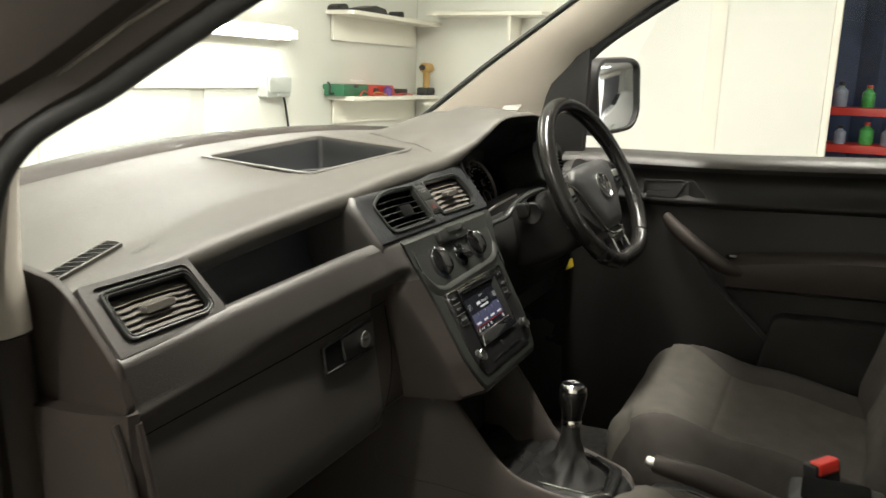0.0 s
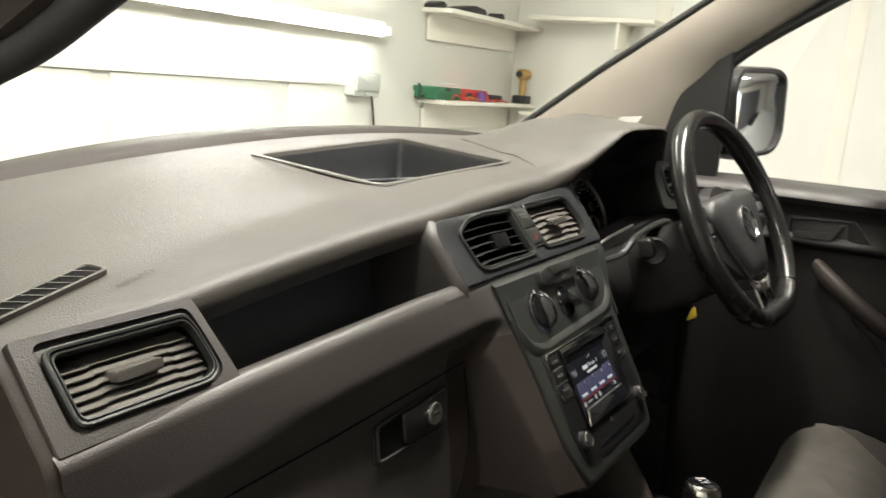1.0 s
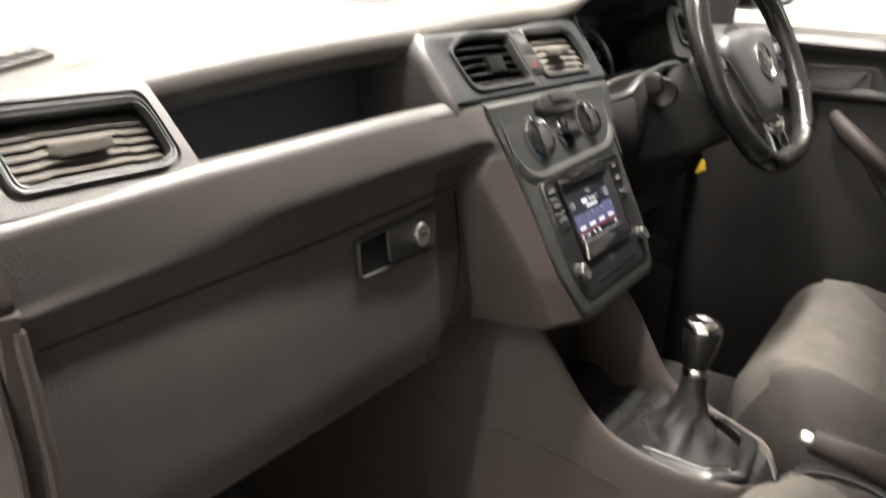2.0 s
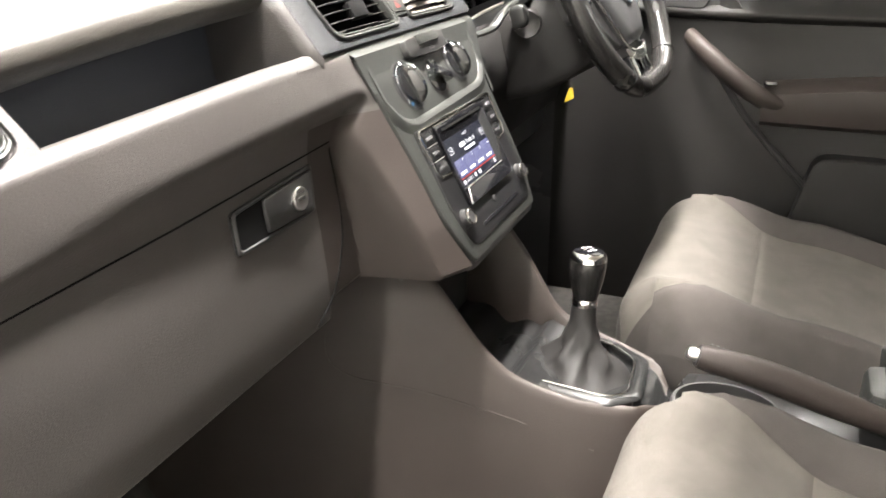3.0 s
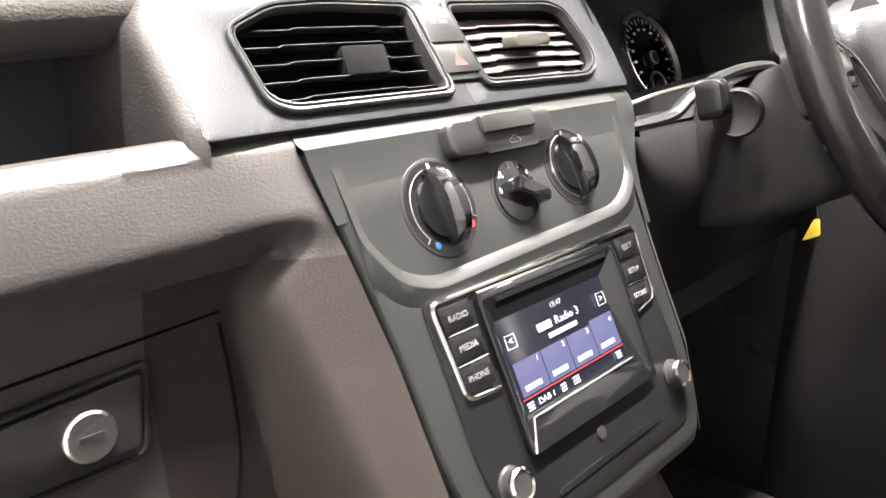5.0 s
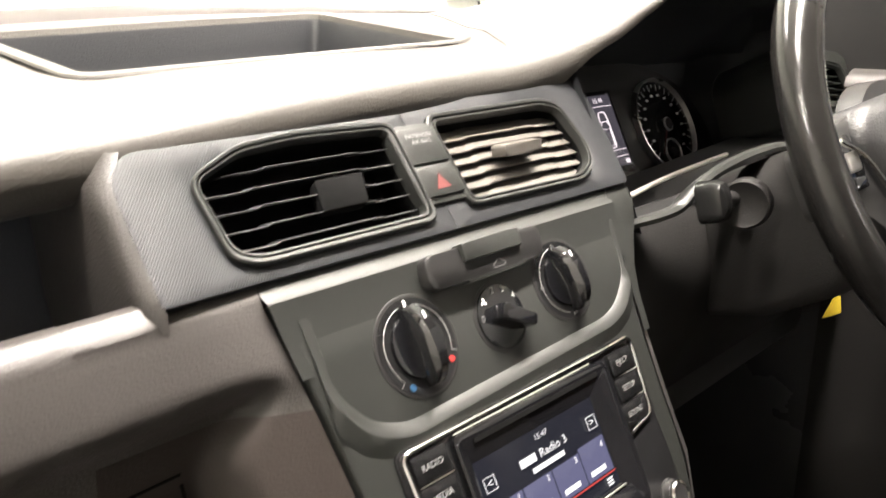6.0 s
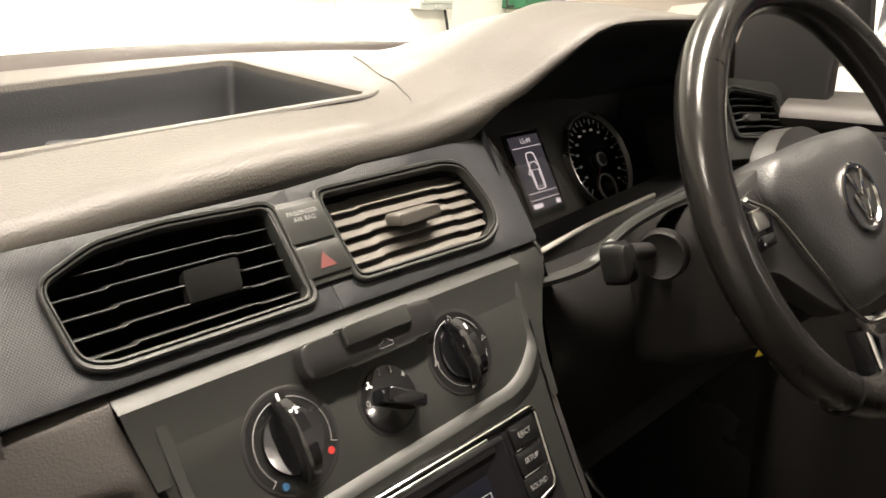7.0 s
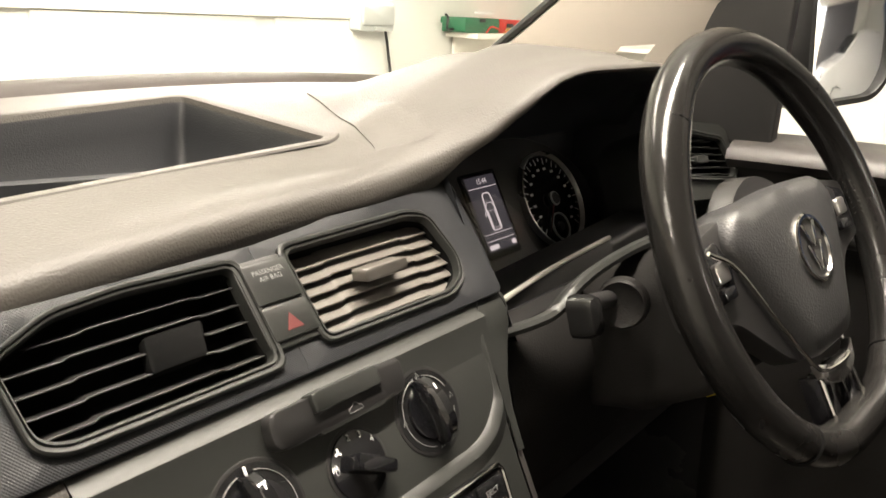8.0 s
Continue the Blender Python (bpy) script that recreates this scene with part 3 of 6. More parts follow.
HOOD = [(-0.20, 0), (-0.15, 0.004), (-0.11, 0.009), (-0.06, 0.0135), (0.0, 0.0185), (0.05, 0.0225), (0.10, 0.0255), (0.14, 0.029), (0.17, 0.033), (0.19, 0.037), (0.205, 0.044), (0.22, 0.054), (0.24, 0.073), (0.26, 0.087), (0.28, 0.098), (0.31, 0.105), (0.36, 0.109), (0.46, 0.114), (0.54, 0.112), (0.60, 0.107), (0.645, 0.095), (0.665, 0.07), (0.68, 0.02), (0.70, 0.0)]
ROLL = [(0.18, 1.0), (0.205, 0.55), (0.26, 0.38), (0.30, 0.26), (0.62, 0.26), (0.66, 0.6), (0.70, 1.0)]      # the hood ends in a thin lip


def ease(a, b, x):
    t = min(1.0, max(0.0, (x - a) / (b - a)))
    return t * t * (3 - 2 * t)


def hood_height(x, y):
    u = x - 0.45 * max(0.0, y - 0.22)
    crown = 0.091 * ease(0.10, 0.40, u) * (1 - ease(0.60, 0.72, u))
    return lerp(linear1(u, HOOD), crown, ease(0.13, 0.26, y)) * curve1(y, [(0.22, 1.0), (0.34, 0.72), (0.50, 0.0)])


def pad_height(x, y):
    z = curve1(y, [(0.12, 1.166), (0.19, 1.178), (0.28, 1.188), (0.50, 1.205), (0.62, 1.209)]) - 0.034 * (abs(x) / 0.6) ** 2
    z += (0.018 + 0.035 * x) * curve1(y, [(0.16, 0.0), (0.28, 0.75), (0.50, 1.0), (0.62, 0.85)])
    return z + hood_height(x, y)


def pad_rear(x):
    return linear1(x, [(-0.70, 0.188), (-0.56, 0.174), (-0.22, 0.172), (0.10, 0.173), (0.16, 0.174), (0.183, 0.170), (0.200, 0.161), (0.249, 0.131), (0.285, 0.121), (0.36, 0.114), (0.45, 0.118), (0.55, 0.135), (0.64, 0.165), (0.74, 0.205)])


TL, TR, TY0, TY1 = -0.175, 0.155, 0.266, 0.480                        # tray opening
xs = sorted({round(-0.70 + 0.02 * i, 4) for i in range(73)} | {TL, TR} | {0.19, 0.197, 0.21, 0.23, 0.246, 0.258, 0.27, 0.29})
xs = [x for x in xs if x in (TL, TR) or min(abs(x - TL), abs(x - TR)) > 0.009]
ys = [0.0, 0.012, 0.028, 0.05]
bm = bmesh.new()
cols = []
for x in xs:
    yr = pad_rear(x)
    col = []
    z0 = pad_height(x, yr + 0.02)
    w_ = min(1.0, linear1(x, HOOD) / 0.03)                 # under the hood the edge turns in further
    for dy, dz in ((0.024 + 0.005 * w_, -0.042), (0.010, -0.038), (0.0015, -0.030), (0.0, -0.021), (0.0015, -0.0125), (0.0055, -0.0065), (0.0125, -0.0030)):   # rolled rear edge
        col.append((x, yr + dy, z0 + dz * linear1(x, ROLL)))
    y_list = [yr + 0.024, yr + 0.038, yr + 0.050, lerp(yr + 0.050, 0.250, 0.33), lerp(yr + 0.050, 0.250, 0.66), 0.250, TY0, 0.31, 0.355, 0.40, 0.445, TY1, 0.52, 0.565, 0.60]
    for y in y_list:
        col.append((x, y, pad_height(x, y) - 0.0012 * (1 - ease(yr + 0.012, yr + 0.046, y))))
    cols.append(col)
vs = [[bm.verts.new(p) for p in c] for c in cols]
for i in range(len(xs) - 1):
    for j in range(len(cols[0]) - 1):
        ya, yb = cols[i][j][1], cols[i][j + 1][1]
        if TL - 1e-4 <= xs[i] and xs[i + 1] <= TR + 1e-4 and ya >= TY0 - 1e-4 and yb <= TY1 + 1e-4:
            continue
        bm.faces.new((vs[i][j], vs[i + 1][j], vs[i + 1][j + 1], vs[i][j + 1]))
# underside of the rear roll, so that the edge has thickness
for i in range(len(xs) - 1):
    a, b = cols[i][0], cols[i + 1][0]
    if xs[i] < 0.20 or xs[i] > 0.64:
        d = 0.06
        q = [bm.verts.new(p) for p in ((a[0], a[1] + d, a[2] + 0.004), (b[0], b[1] + d, b[2] + 0.004))]
        bm.faces.new((vs[i][0], q[0], q[1], vs[i + 1][0]))
bmesh.ops.remove_doubles(bm, verts=bm.verts, dist=0.0002)
part("top_pad", bm, PAD, dash, sharp=50)

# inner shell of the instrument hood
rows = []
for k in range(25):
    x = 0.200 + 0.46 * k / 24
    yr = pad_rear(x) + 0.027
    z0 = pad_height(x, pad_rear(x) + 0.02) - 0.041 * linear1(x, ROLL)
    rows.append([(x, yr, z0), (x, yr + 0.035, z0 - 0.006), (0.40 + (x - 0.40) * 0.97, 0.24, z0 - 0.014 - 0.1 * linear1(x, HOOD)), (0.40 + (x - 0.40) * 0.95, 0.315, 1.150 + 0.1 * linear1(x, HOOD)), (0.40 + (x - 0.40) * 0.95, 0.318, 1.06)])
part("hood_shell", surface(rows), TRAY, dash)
# low step where the raised hood begins on the pad
rows = []
step_line = smooth_line([(0.152, 0.214, 0), (0.160, 0.224, 0), (0.180, 0.262, 0), (0.215, 0.325, 0), (0.270, 0.425, 0)], 5)
for k, p in enumerate(step_line):
    f_ = 0.42 * ease(-0.05, 0.35, k / (len(step_line) - 1))
    rows.append([(p.x + d, p.y - 0.5 * d, pad_height(p.x + d, p.y - 0.5 * d) + h) for d, h in ((-0.0005, -0.003), (0.0, 0.0042 * f_ - 0.0004), (0.003, 0.0058 * f_ - 0.0004), (0.012, 0.0054 * f_ - 0.0004), (0.030, 0.0026 * f_ - 0.0004), (0.055, -0.0015))])
part("hood_step", surface(rows), PAD, dash, sharp=45)

# tray rim and liner
o = fillet(rect(TL - 0.010, TY0 - 0.008, TR + 0.012, TY1 + 0.014), 0.022, 6)
i_ = fillet(rect(TL + 0.004, TY0 + 0.003, TR - 0.004, TY1 - 0.003), 0.012, 6)
rim = bmesh.new()
rows = []
for s, h in ((0, 0.0005), (0.10, 0.0022), (0.62, 0.0024), (0.9, 0.0012), (1.0, -0.005)):
    row = []
    for (ax, ay), (bx, by) in zip(o, i_):
        x, y = lerp(ax, bx, s), lerp(ay, by, s)
        row.append((x, y, pad_height(x, y) + h))
    rows.append(row)
part("tray_rim", surface(rows, closed=True), PAD, dash)
rows = []
for s, drop in ((1.0, 0.004), (0.995, 0.007), (0.975, 0.030), (0.96, 0), (0.94, 0), (0.4, 0), (0.02, 0)):
    rows.append([(-0.01 + (x + 0.01) * s, 0.373 + (y - 0.373) * s, pad_height(x, y) - drop if drop else (1.163 if s > 0.95 else 1.158)) for x, y in i_])
part("tray_liner", surface(rows, closed=True, caps="end"), TRAY, dash, "dark blue-grey tray liner")
part("tray_divider", plate(fillet(rect(-0.03, 0.0, 0.13, 0.014), 0.006), 0.018, axes((-0.03, 0.425, 1.159), (1, -0.45, 0), (0, 0, 1)), 0.003), TRAY, dash)

# defroster strip below the windscreen
rows = []
for k in range(41):
    x = -0.72 + 1.45 * k / 40
    z = pad_height(x, 0.60)
    rows.append([(x, 0.594, z - 0.008), (x, 0.603, z - 0.004), (x, 0.612, z + 0.004), (x, 0.66 - 0.05 * (x / 0.7) ** 2, z + 0.012), (x, 0.74 - 0.12 * (x / 0.7) ** 2, z + 0.006)])
part("defroster_strip", surface(rows), LOWER_TONED, dash, "grey strip at the foot of the windscreen")

# small side demister grille on the passenger side
pad_u = (pad_height(-0.578, 0.2606) - pad_height(-0.690, 0.2394)) / 0.112
pad_v = (pad_height(-0.6378, 0.270) - pad_height(-0.6302, 0.230)) / 0.04
GM = axes((-0.634, 0.250, pad_height(-0.634, 0.250) + 0.0035), (1, 0.19, pad_u), (-0.19, 1, pad_v))
go = fillet(rect(-0.062, -0.013, 0.062, 0.013), 0.006, 3)
gi = fillet(rect(-0.058, -0.009, 0.058, 0.009), 0.004, 3)
part("demister_frame", border(go, gi, [(0, -0.003), (0, 0.001), (0.6, 0.0015), (1, 0.0), (1, -0.004)], GM), PAD, dash)
# flat plate painted dark as the shade between the slats
part("demister_shade", plate(gi, 0.001, GM @ Matrix.Translation((0, 0, 0.0004)), 0.0003), PIT, dash)
for k in range(8):
    u = -0.047 + 0.0134 * k
    part("demister_slat", plate([(u + 0.0044, -0.009), (u + 0.0060, -0.009), (u - 0.0027, 0.009), (u - 0.0043, 0.009)], 0.001, GM @ Matrix.Translation((0, 0, 0.0013)), 0.0003), PAD, dash)
am = axes((-0.565, 0.225, pad_height(-0.565, 0.225) + 0.0014), (1, 0.16, pad_u), (-0.16, 1, pad_v))
lettering("AIRBAG", 0.012, am, LOWER_TONED, dash)


# crease and lower front on the passenger side
def crease(x):
    """y and z of the edge that runs along the dashboard in front of the shelf."""
    return linear1(x, [(-0.70, 0.1225), (-0.54, 0.1255), (-0.40, 0.1245), (-0.30, 0.1235), (-0.235, 0.1215), (-0.155, 0.1195)]), linear1(x, [(-0.70, 1.0735), (-0.54, 1.081), (-0.30, 1.090), (-0.155, 1.0935)])


def front_profile(x):
    cy, cz = crease(x)
    out = linear1(x, [(-0.70, 0.010), (-0.50, 0.018), (-0.30, 0.023)])
    pts = [(cy + 0.011, cz + 0.003), (cy + 0.003, cz + 0.003), (cy - 0.006, cz - 0.005), (cy - out, cz - linear1(x, [(-0.70, 0.051), (-0.50, 0.043)])), (0.1085, cz - 0.058), (0.113, 1.008), (0.113, 0.985), (0.104, 0.93), (0.098, 0.86), (0.100, 0.822), (0.135, 0.812), (0.30, 0.835)]
    return fillet(pts, [0, 0.0045, 0.0045, 0.012, 0.006, 0.01, 0.01, 0.02, 0.02, 0.008, 0.02, 0], 4, closed=False)


rows = []
for k in range(49):
    x = -0.7035 + 0.4485 * k / 48
    rows.append([(x, y, z) for y, z in front_profile(x)])
part("lower_dash", surface(rows), DASH, dash, sharp=60)
# face between the shelf edge and the centre panel: the overhang ends in an arch beside the brown flank of the stack
SEAM = [(-0.163, -0.119), (-0.105, -0.1385), (-0.02, -0.1415), (0.04, -0.1485), (0.100, -0.1585)]
ARCH = [(-0.17, -0.168), (-0.044, -0.182), (0.020, -0.192), (0.032, -0.188), (0.050, -0.165), (0.060, -0.158)]
PROFILE = sorted({(round(z, 4), y) for y, z in front_profile(-0.255) if y < 0.125 and z > 0.8235 and z < 1.0865})


rows = []
heights = [1.0845 - 0.0045 * k for k in range(53)]
for k in range(37):
    t = k / 36
    row = []
    cx_ = lerp(-0.255, -0.1605, t)
    cy, cz = crease(cx_)
    for y, z in ((cy + 0.010, cz + 0.003), (cy + 0.0042, cz + 0.003), (cy + 0.0022, cz + 0.0022), (cy - 0.0051, cz - 0.0042), (cy - 0.0064, cz - 0.0058)):
        row.append((cx_, y, z))
    for z in heights:
        v = (z - 0.9935) / 0.8836
        x = lerp(-0.255, linear1(v, SEAM) - 0.002, t)
        deep = linear1(z, PROFILE) + (cy - crease(-0.255)[0]) * min(1.0, max(0.0, (z - 1.045) / 0.035))
        near = 0.0643 + 0.53 * (z - 0.9935) - 0.001
        turned_ = near + 0.50 * (linear1(v, SEAM) - x)      # flank faces the passenger
        b_ = linear1(v, ARCH)
        low, high = ease(b_ - 0.020, b_ + 0.006, x), ease(-0.225, -0.160, x)
        w_ = ease(0.044, 0.070, v)
        near, s_ = lerp(turned_, near, w_), lerp(low, high, w_)
        row.append((x, lerp(deep, near, s_), z))
    x = row[-1][0]
    row += [(x, row[-1][1] + 0.004, 0.845), (x, 0.13, 0.842), (x, 0.30, 0.842)]
    rows.append(row)
part("stack_shoulder", surface([r[:18] for r in rows]), DASH, dash, sharp=34)
part("stack_flank", surface([r[17:] for r in rows]), LOWER_TONED, dash, sharp=34)

# end cap beside the passenger door
cap = fillet([(0.60, 1.17), (0.26, 1.163), (0.196, 1.150), (0.172, 1.132), (0.119, 1.068), (0.108, 1.026), (0.116, 1.012), (0.24, 1.010), (0.60, 1.00)], [0, 0.02, 0.012, 0.012, 0.010, 0.006, 0.006, 0.01, 0], 4)
part("end_cap", plate([(y, z) for y, z in cap], 0.010, axes((-0.702, 0, 0), (0, 1, 0), (0, 0, 1)) @ Matrix.Translation((0, 0, -0.010)) @ Matrix.Rotation(math.pi, 4, "X") @ Matrix.Scale(-1, 4, (0, 1, 0)) , 0.003), LOWER_TONED, dash)

# shelf recess between the vents
rows = []
for k in range(25):
    x = -0.545 + 0.365 * k / 24
    cy, cz = crease(x)
    rows.append([(x, cy + 0.0095, cz + 0.0029), (x, cy + 0.014, cz + 0.0005), (x, cy + 0.018, cz - 0.008), (x, cy + 0.024, 1.052), (x, cy + 0.032, 1.045), (x, 0.222, 1.045), (x, 0.232, 1.052), (x, 0.240, 1.075), (x, 0.246, 1.140), (x, 0.20, 1.141 - 0.010 * min(1.0, max(0.0, -x - 0.40) / 0.15))])
part("shelf_recess", surface(rows), RECESS, dash, "dark open shelf recess", sharp=50)
for x, nm in ((-0.546, "recess_side"), (-0.2165, "pod_side")):
    if nm == "pod_side":
        rows = []
        for v in (-0.098, -0.06, -0.034, -0.02, 0.0, 0.02, 0.036, 0.044, 0.050, 0.056):
            inn = 0.0 if v < 0.036 else (v - 0.036) * 0.5
            p = VP @ Vector((-0.2150 + inn, max(v, -0.034), 0.0015)) + Vector((0, 0, 0.78 * min(0.0, v + 0.034)))
            rows.append([p, p + Vector((-0.0035, 0.0015, 0)), p + Vector((-0.0075, 0.0075, 0)), p + Vector((-0.0095, 0.018, 0)), Vector((-0.224, 0.232, p.z)), Vector((-0.225, 0.27, p.z))])
        part(nm, surface(rows), DASH, dash)
    else:
        ol = fillet([(0.150, 1.044), (0.25, 1.044), (0.25, 1.130), (0.183, 1.132)], 0.006, 3)
        rows = [[(x + 0.003, yy, zz) for yy, zz in ol], [(x - 0.006, yy, zz) for yy, zz in ol]]
        part(nm, surface(rows, closed=True, caps=True), DASH, dash)

# glove box lid with its latch
LID = axes((-0.32, 0.1085, 0.975), (1, 0, 0), (0, 0.13, 1))
gl = thing("glove_box_latch", (-0.32, 0.10, 0.97), "recessed black glove box handle with a silver lock", "latch")
lo = fillet([(-0.068, -0.027), (0.059, -0.026), (0.066, 0.022), (-0.066, 0.014)], 0.006, 3)
li = fillet([(-0.063, -0.022), (0.054, -0.022), (0.061, 0.018), (-0.061, 0.010)], 0.005, 3)
part("latch_frame", border(lo, li, [(0, -0.010), (0, 0.0008), (0.3, 0.0024), (0.7, 0.0026), (1, 0.001), (1, -0.006)], LID), BLACK, gl)
# flat plate painted as the shaded well behind the pull
part("latch_well_shade", plate(lo, 0.002, LID @ Matrix.Translation((0, 0, 0.0012)), 0.0005), PIT, gl)
part("pull", plate(fillet([(-0.022, -0.020), (0.053, -0.021), (0.060, 0.017), (-0.022, 0.012)], 0.004, 3), 0.006, LID @ Matrix.Translation((0, 0, 0.0045)), 0.0015), BLACK, gl)
lk = part("lock_barrel", turned([(0.0122, -0.002), (0.0122, 0.003), (0.011, 0.0042), (0.0001, 0.0042)], LID @ Matrix.Translation((0.030, -0.003, 0.0045)), 28, caps=False), SILVER, gl, "round silver key lock")
part("key_slot", plate(rect(-0.006, -0.0015, 0.006, 0.0015), 0.001, LID @ Matrix.Translation((0.030, -0.003, 0.0093)), 0.0003), BLACK, lk)
# split line of the lid
lid_line = smooth_line([(x, linear1(z, PROFILE) - 0.0003, z) for x, z in ((-0.214, 1.002), (-0.211, 0.96), (-0.214, 0.92), (-0.226, 0.885), (-0.250, 0.850), (-0.282, 0.829))], 6)
part("lid_gap", tube(lid_line, 0.0010, 6), PIT, dash)
part("lid_gap", tube([(-0.69, 0.1135, 0.992), (-0.45, 0.1125, 0.998), (-0.214, 0.1125, 1.008)], 0.0009, 6), PIT, dash)

# centre panel
cp_out = fillet([(-0.1565, 0.101), (-0.146, 0.040), (-0.139, -0.020), (-0.136, -0.105), (-0.112, -0.163), (0.112, -0.163), (0.136, -0.105), (0.139, -0.020), (0.146, 0.040), (0.1565, 0.101)], [0.004, 0.02, 0.03, 0.03, 0.012, 0.012, 0.03, 0.03, 0.02, 0.004], 4)
part("centre_panel", plate(cp_out, 0.03, CP @ Matrix.Translation((0, 0, 0.004)), 0.006), PANEL, dash)
rows = []
for k in range(17):
    u = -0.1580 + 0.3160 * k / 16
    swell = [CP @ Vector((u * (0.962 + 0.038 * t), 0.058 + 0.0426 * t, 0.0038 + 0.0022 * t ** 3)) for t in (0, 0.3, 0.5, 0.65, 0.8, 0.9, 1.0)]
    w = u - 0.002
    rows.append(swell + [(w, 0.1129, 1.0880), (w, 0.1142, 1.0897), (w, 0.1215, 1.0957), (w, 0.1240, 1.0966), (w, 0.15, 1.0968)])
part("panel_top_edge", surface(rows), PANEL, dash, "bevelled top edge of the centre panel")
inner = fillet([(-0.136, 0.099), (-0.136, 0.046), (-0.120, 0.024), (-0.098, 0.0155), (0.100, 0.0225), (0.119, 0.029), (0.139, 0.046), (0.149, 0.099)], [0, 0.01, 0.01, 0.01, 0.01, 0.01, 0.01, 0], 4, closed=False)
outer_ = fillet([(-0.144, 0.099), (-0.1415, 0.040), (-0.125, 0.0165), (-0.100, 0.0075), (0.102, 0.0150), (0.1235, 0.0220), (0.1425, 0.040), (0.1515, 0.099)], [0, 0.01, 0.01, 0.01, 0.01, 0.01, 0.01, 0], 4, closed=False)
rows = []
for k, ((ax_, ay_), (bx_, by_)) in enumerate(zip(inner, outer_)):
    h = 0.0040 * min(1.0, 0.05 + k / 4, 0.05 + (len(inner) - 1 - k) / 4)
    ex, ey = bx_ + (bx_ - ax_) * 1.4, by_ + (by_ - ay_) * 1.4
    ex = max(-0.142, min(0.143, ex))
    rows.append([CP @ Vector(q) for q in ((ax_, ay_, 0.0036), (lerp(ax_, bx_, 0.08), lerp(ay_, by_, 0.08), 0.0044), (bx_, by_, 0.0042 + h), (lerp(bx_, ex, 0.06), lerp(by_, ey, 0.06), 0.0043 + h), (lerp(bx_, ex, 0.5), lerp(by_, ey, 0.5), 0.0042 + h * 0.6), (ex, ey, 0.0036))])
part("panel_ridge", surface(rows), PANEL, dash, sharp=25)
# column-side cheek of the stack
rows = []
for v in (0.112, 0.08, 0.04, 0.0, -0.05, -0.10, -0.15, -0.163):
    e = linear1(v, [(-0.163, 0.112), (-0.105, 0.136), (-0.02, 0.139), (0.04, 0.146), (0.101, 0.1565), (0.113, 0.158)])
    p = CP @ Vector((e, v, 0.002))
    rows.append([p, p + Vector((0.012, 0.006, 0)), p + Vector((0.030, 0.03, -0.004)), p + Vector((0.035, 0.16, -0.02))])
part("stack_cheek", surface(rows), DASH, dash)
rows = []
ends = [(Vector((0.156, y, z)), 0.046) for y, z in ((0.150, 1.0966), (0.1242, 1.0964), (0.1217, 1.0955), (0.1144, 1.0895), (0.1131, 1.0878))]
for v, w_ in ((0.098, 0.045), (0.086, 0.041), (0.070, 0.029), (0.050, 0.017), (0.030, 0.012), (0.0, 0.011)):
    ends.append((CP @ Vector((linear1(v, [(-0.02, 0.139), (0.04, 0.146), (0.101, 0.1565)]), v, 0.0034)), w_))
for p, w_ in ends:
    rows.append([p, p + Vector((w_ * 0.7, 0, -0.001)), p + Vector((w_, 0.008, -0.003)), p + Vector((w_ + 0.003, 0.02, -0.006)), p + Vector((w_ + 0.004, 0.06, -0.012))])
part("column_shoulder", surface(rows), PANEL, dash)
part("stack_underside", plate(fillet(rect(-0.125, -0.02, 0.125, 0.12), 0.02, 3), 0.012, Matrix.Translation((0, 0.01, 0.8535)), 0.003), BLACK, dash)

# vent panel with its fine mesh finish
va_open = [(-0.1735, 0.031), (-0.1695, -0.0100), (-0.157, -0.0158), (-0.0340, -0.0160), (-0.0335, 0.0455), (-0.103, 0.0475), (-0.141, 0.0445)]
vb_open = [(0.010, -0.0130), (0.130, -0.0145), (0.148, -0.006), (0.1535, 0.008), (0.146, 0.042), (0.128, 0.0475), (0.009, 0.0460)]
lv_open = [(-0.060, 0.027), (-0.058, -0.0205), (0.046, -0.0205), (0.057, -0.014), (0.055, 0.014), (0.051, 0.027)]


def grown(outline, d):
    cx, cy = sum(p[0] for p in outline) / len(outline), sum(p[1] for p in outline) / len(outline)
    w, h = max(abs(p[0] - cx) for p in outline), max(abs(p[1] - cy) for p in outline)
    return [(cx + (x - cx) * (1 + d / w), cy + (y - cy) * (1 + d / h)) for x, y in outline]


VPF = VP @ Matrix.Translation((0, 0, 0.002))
vp_left = fillet([(-0.2160, -0.0310), (-0.0140, -0.0310), (-0.0140, 0.0570), (-0.205, 0.0550), (-0.2160, 0.040)], [0.003, 0.0005, 0.0005, 0.01, 0.012], 4)
vp_right = fillet([(-0.0139, -0.0310), (0.186, -0.0310), (0.195, 0.030), (0.196, 0.096), (0.12, 0.082), (0.05, 0.062), (-0.0139, 0.0570)], [0.0005, 0.006, 0.03, 0.01, 0.02, 0.02, 0.0005], 4)
part("vent_panel", ring_plate(vp_left, fillet(grown(va_open, 0.004), 0.008, 4), 0.012, VPF, 0.0005), TEXTURED, dash, "fine mesh textured vent panel")
part("vent_panel", ring_plate(vp_right, fillet(grown(vb_open, 0.004), 0.008, 4), 0.012, VPF, 0.0005), TEXTURED, dash, "fine mesh textured vent panel")
lv_out = fillet([(-0.0835, -0.040), (0.0785, -0.036), (0.0690, 0.042), (0.066, 0.047), (-0.0835, 0.046)], [0.002, 0.002, 0.006, 0.002, 0.004], 4)
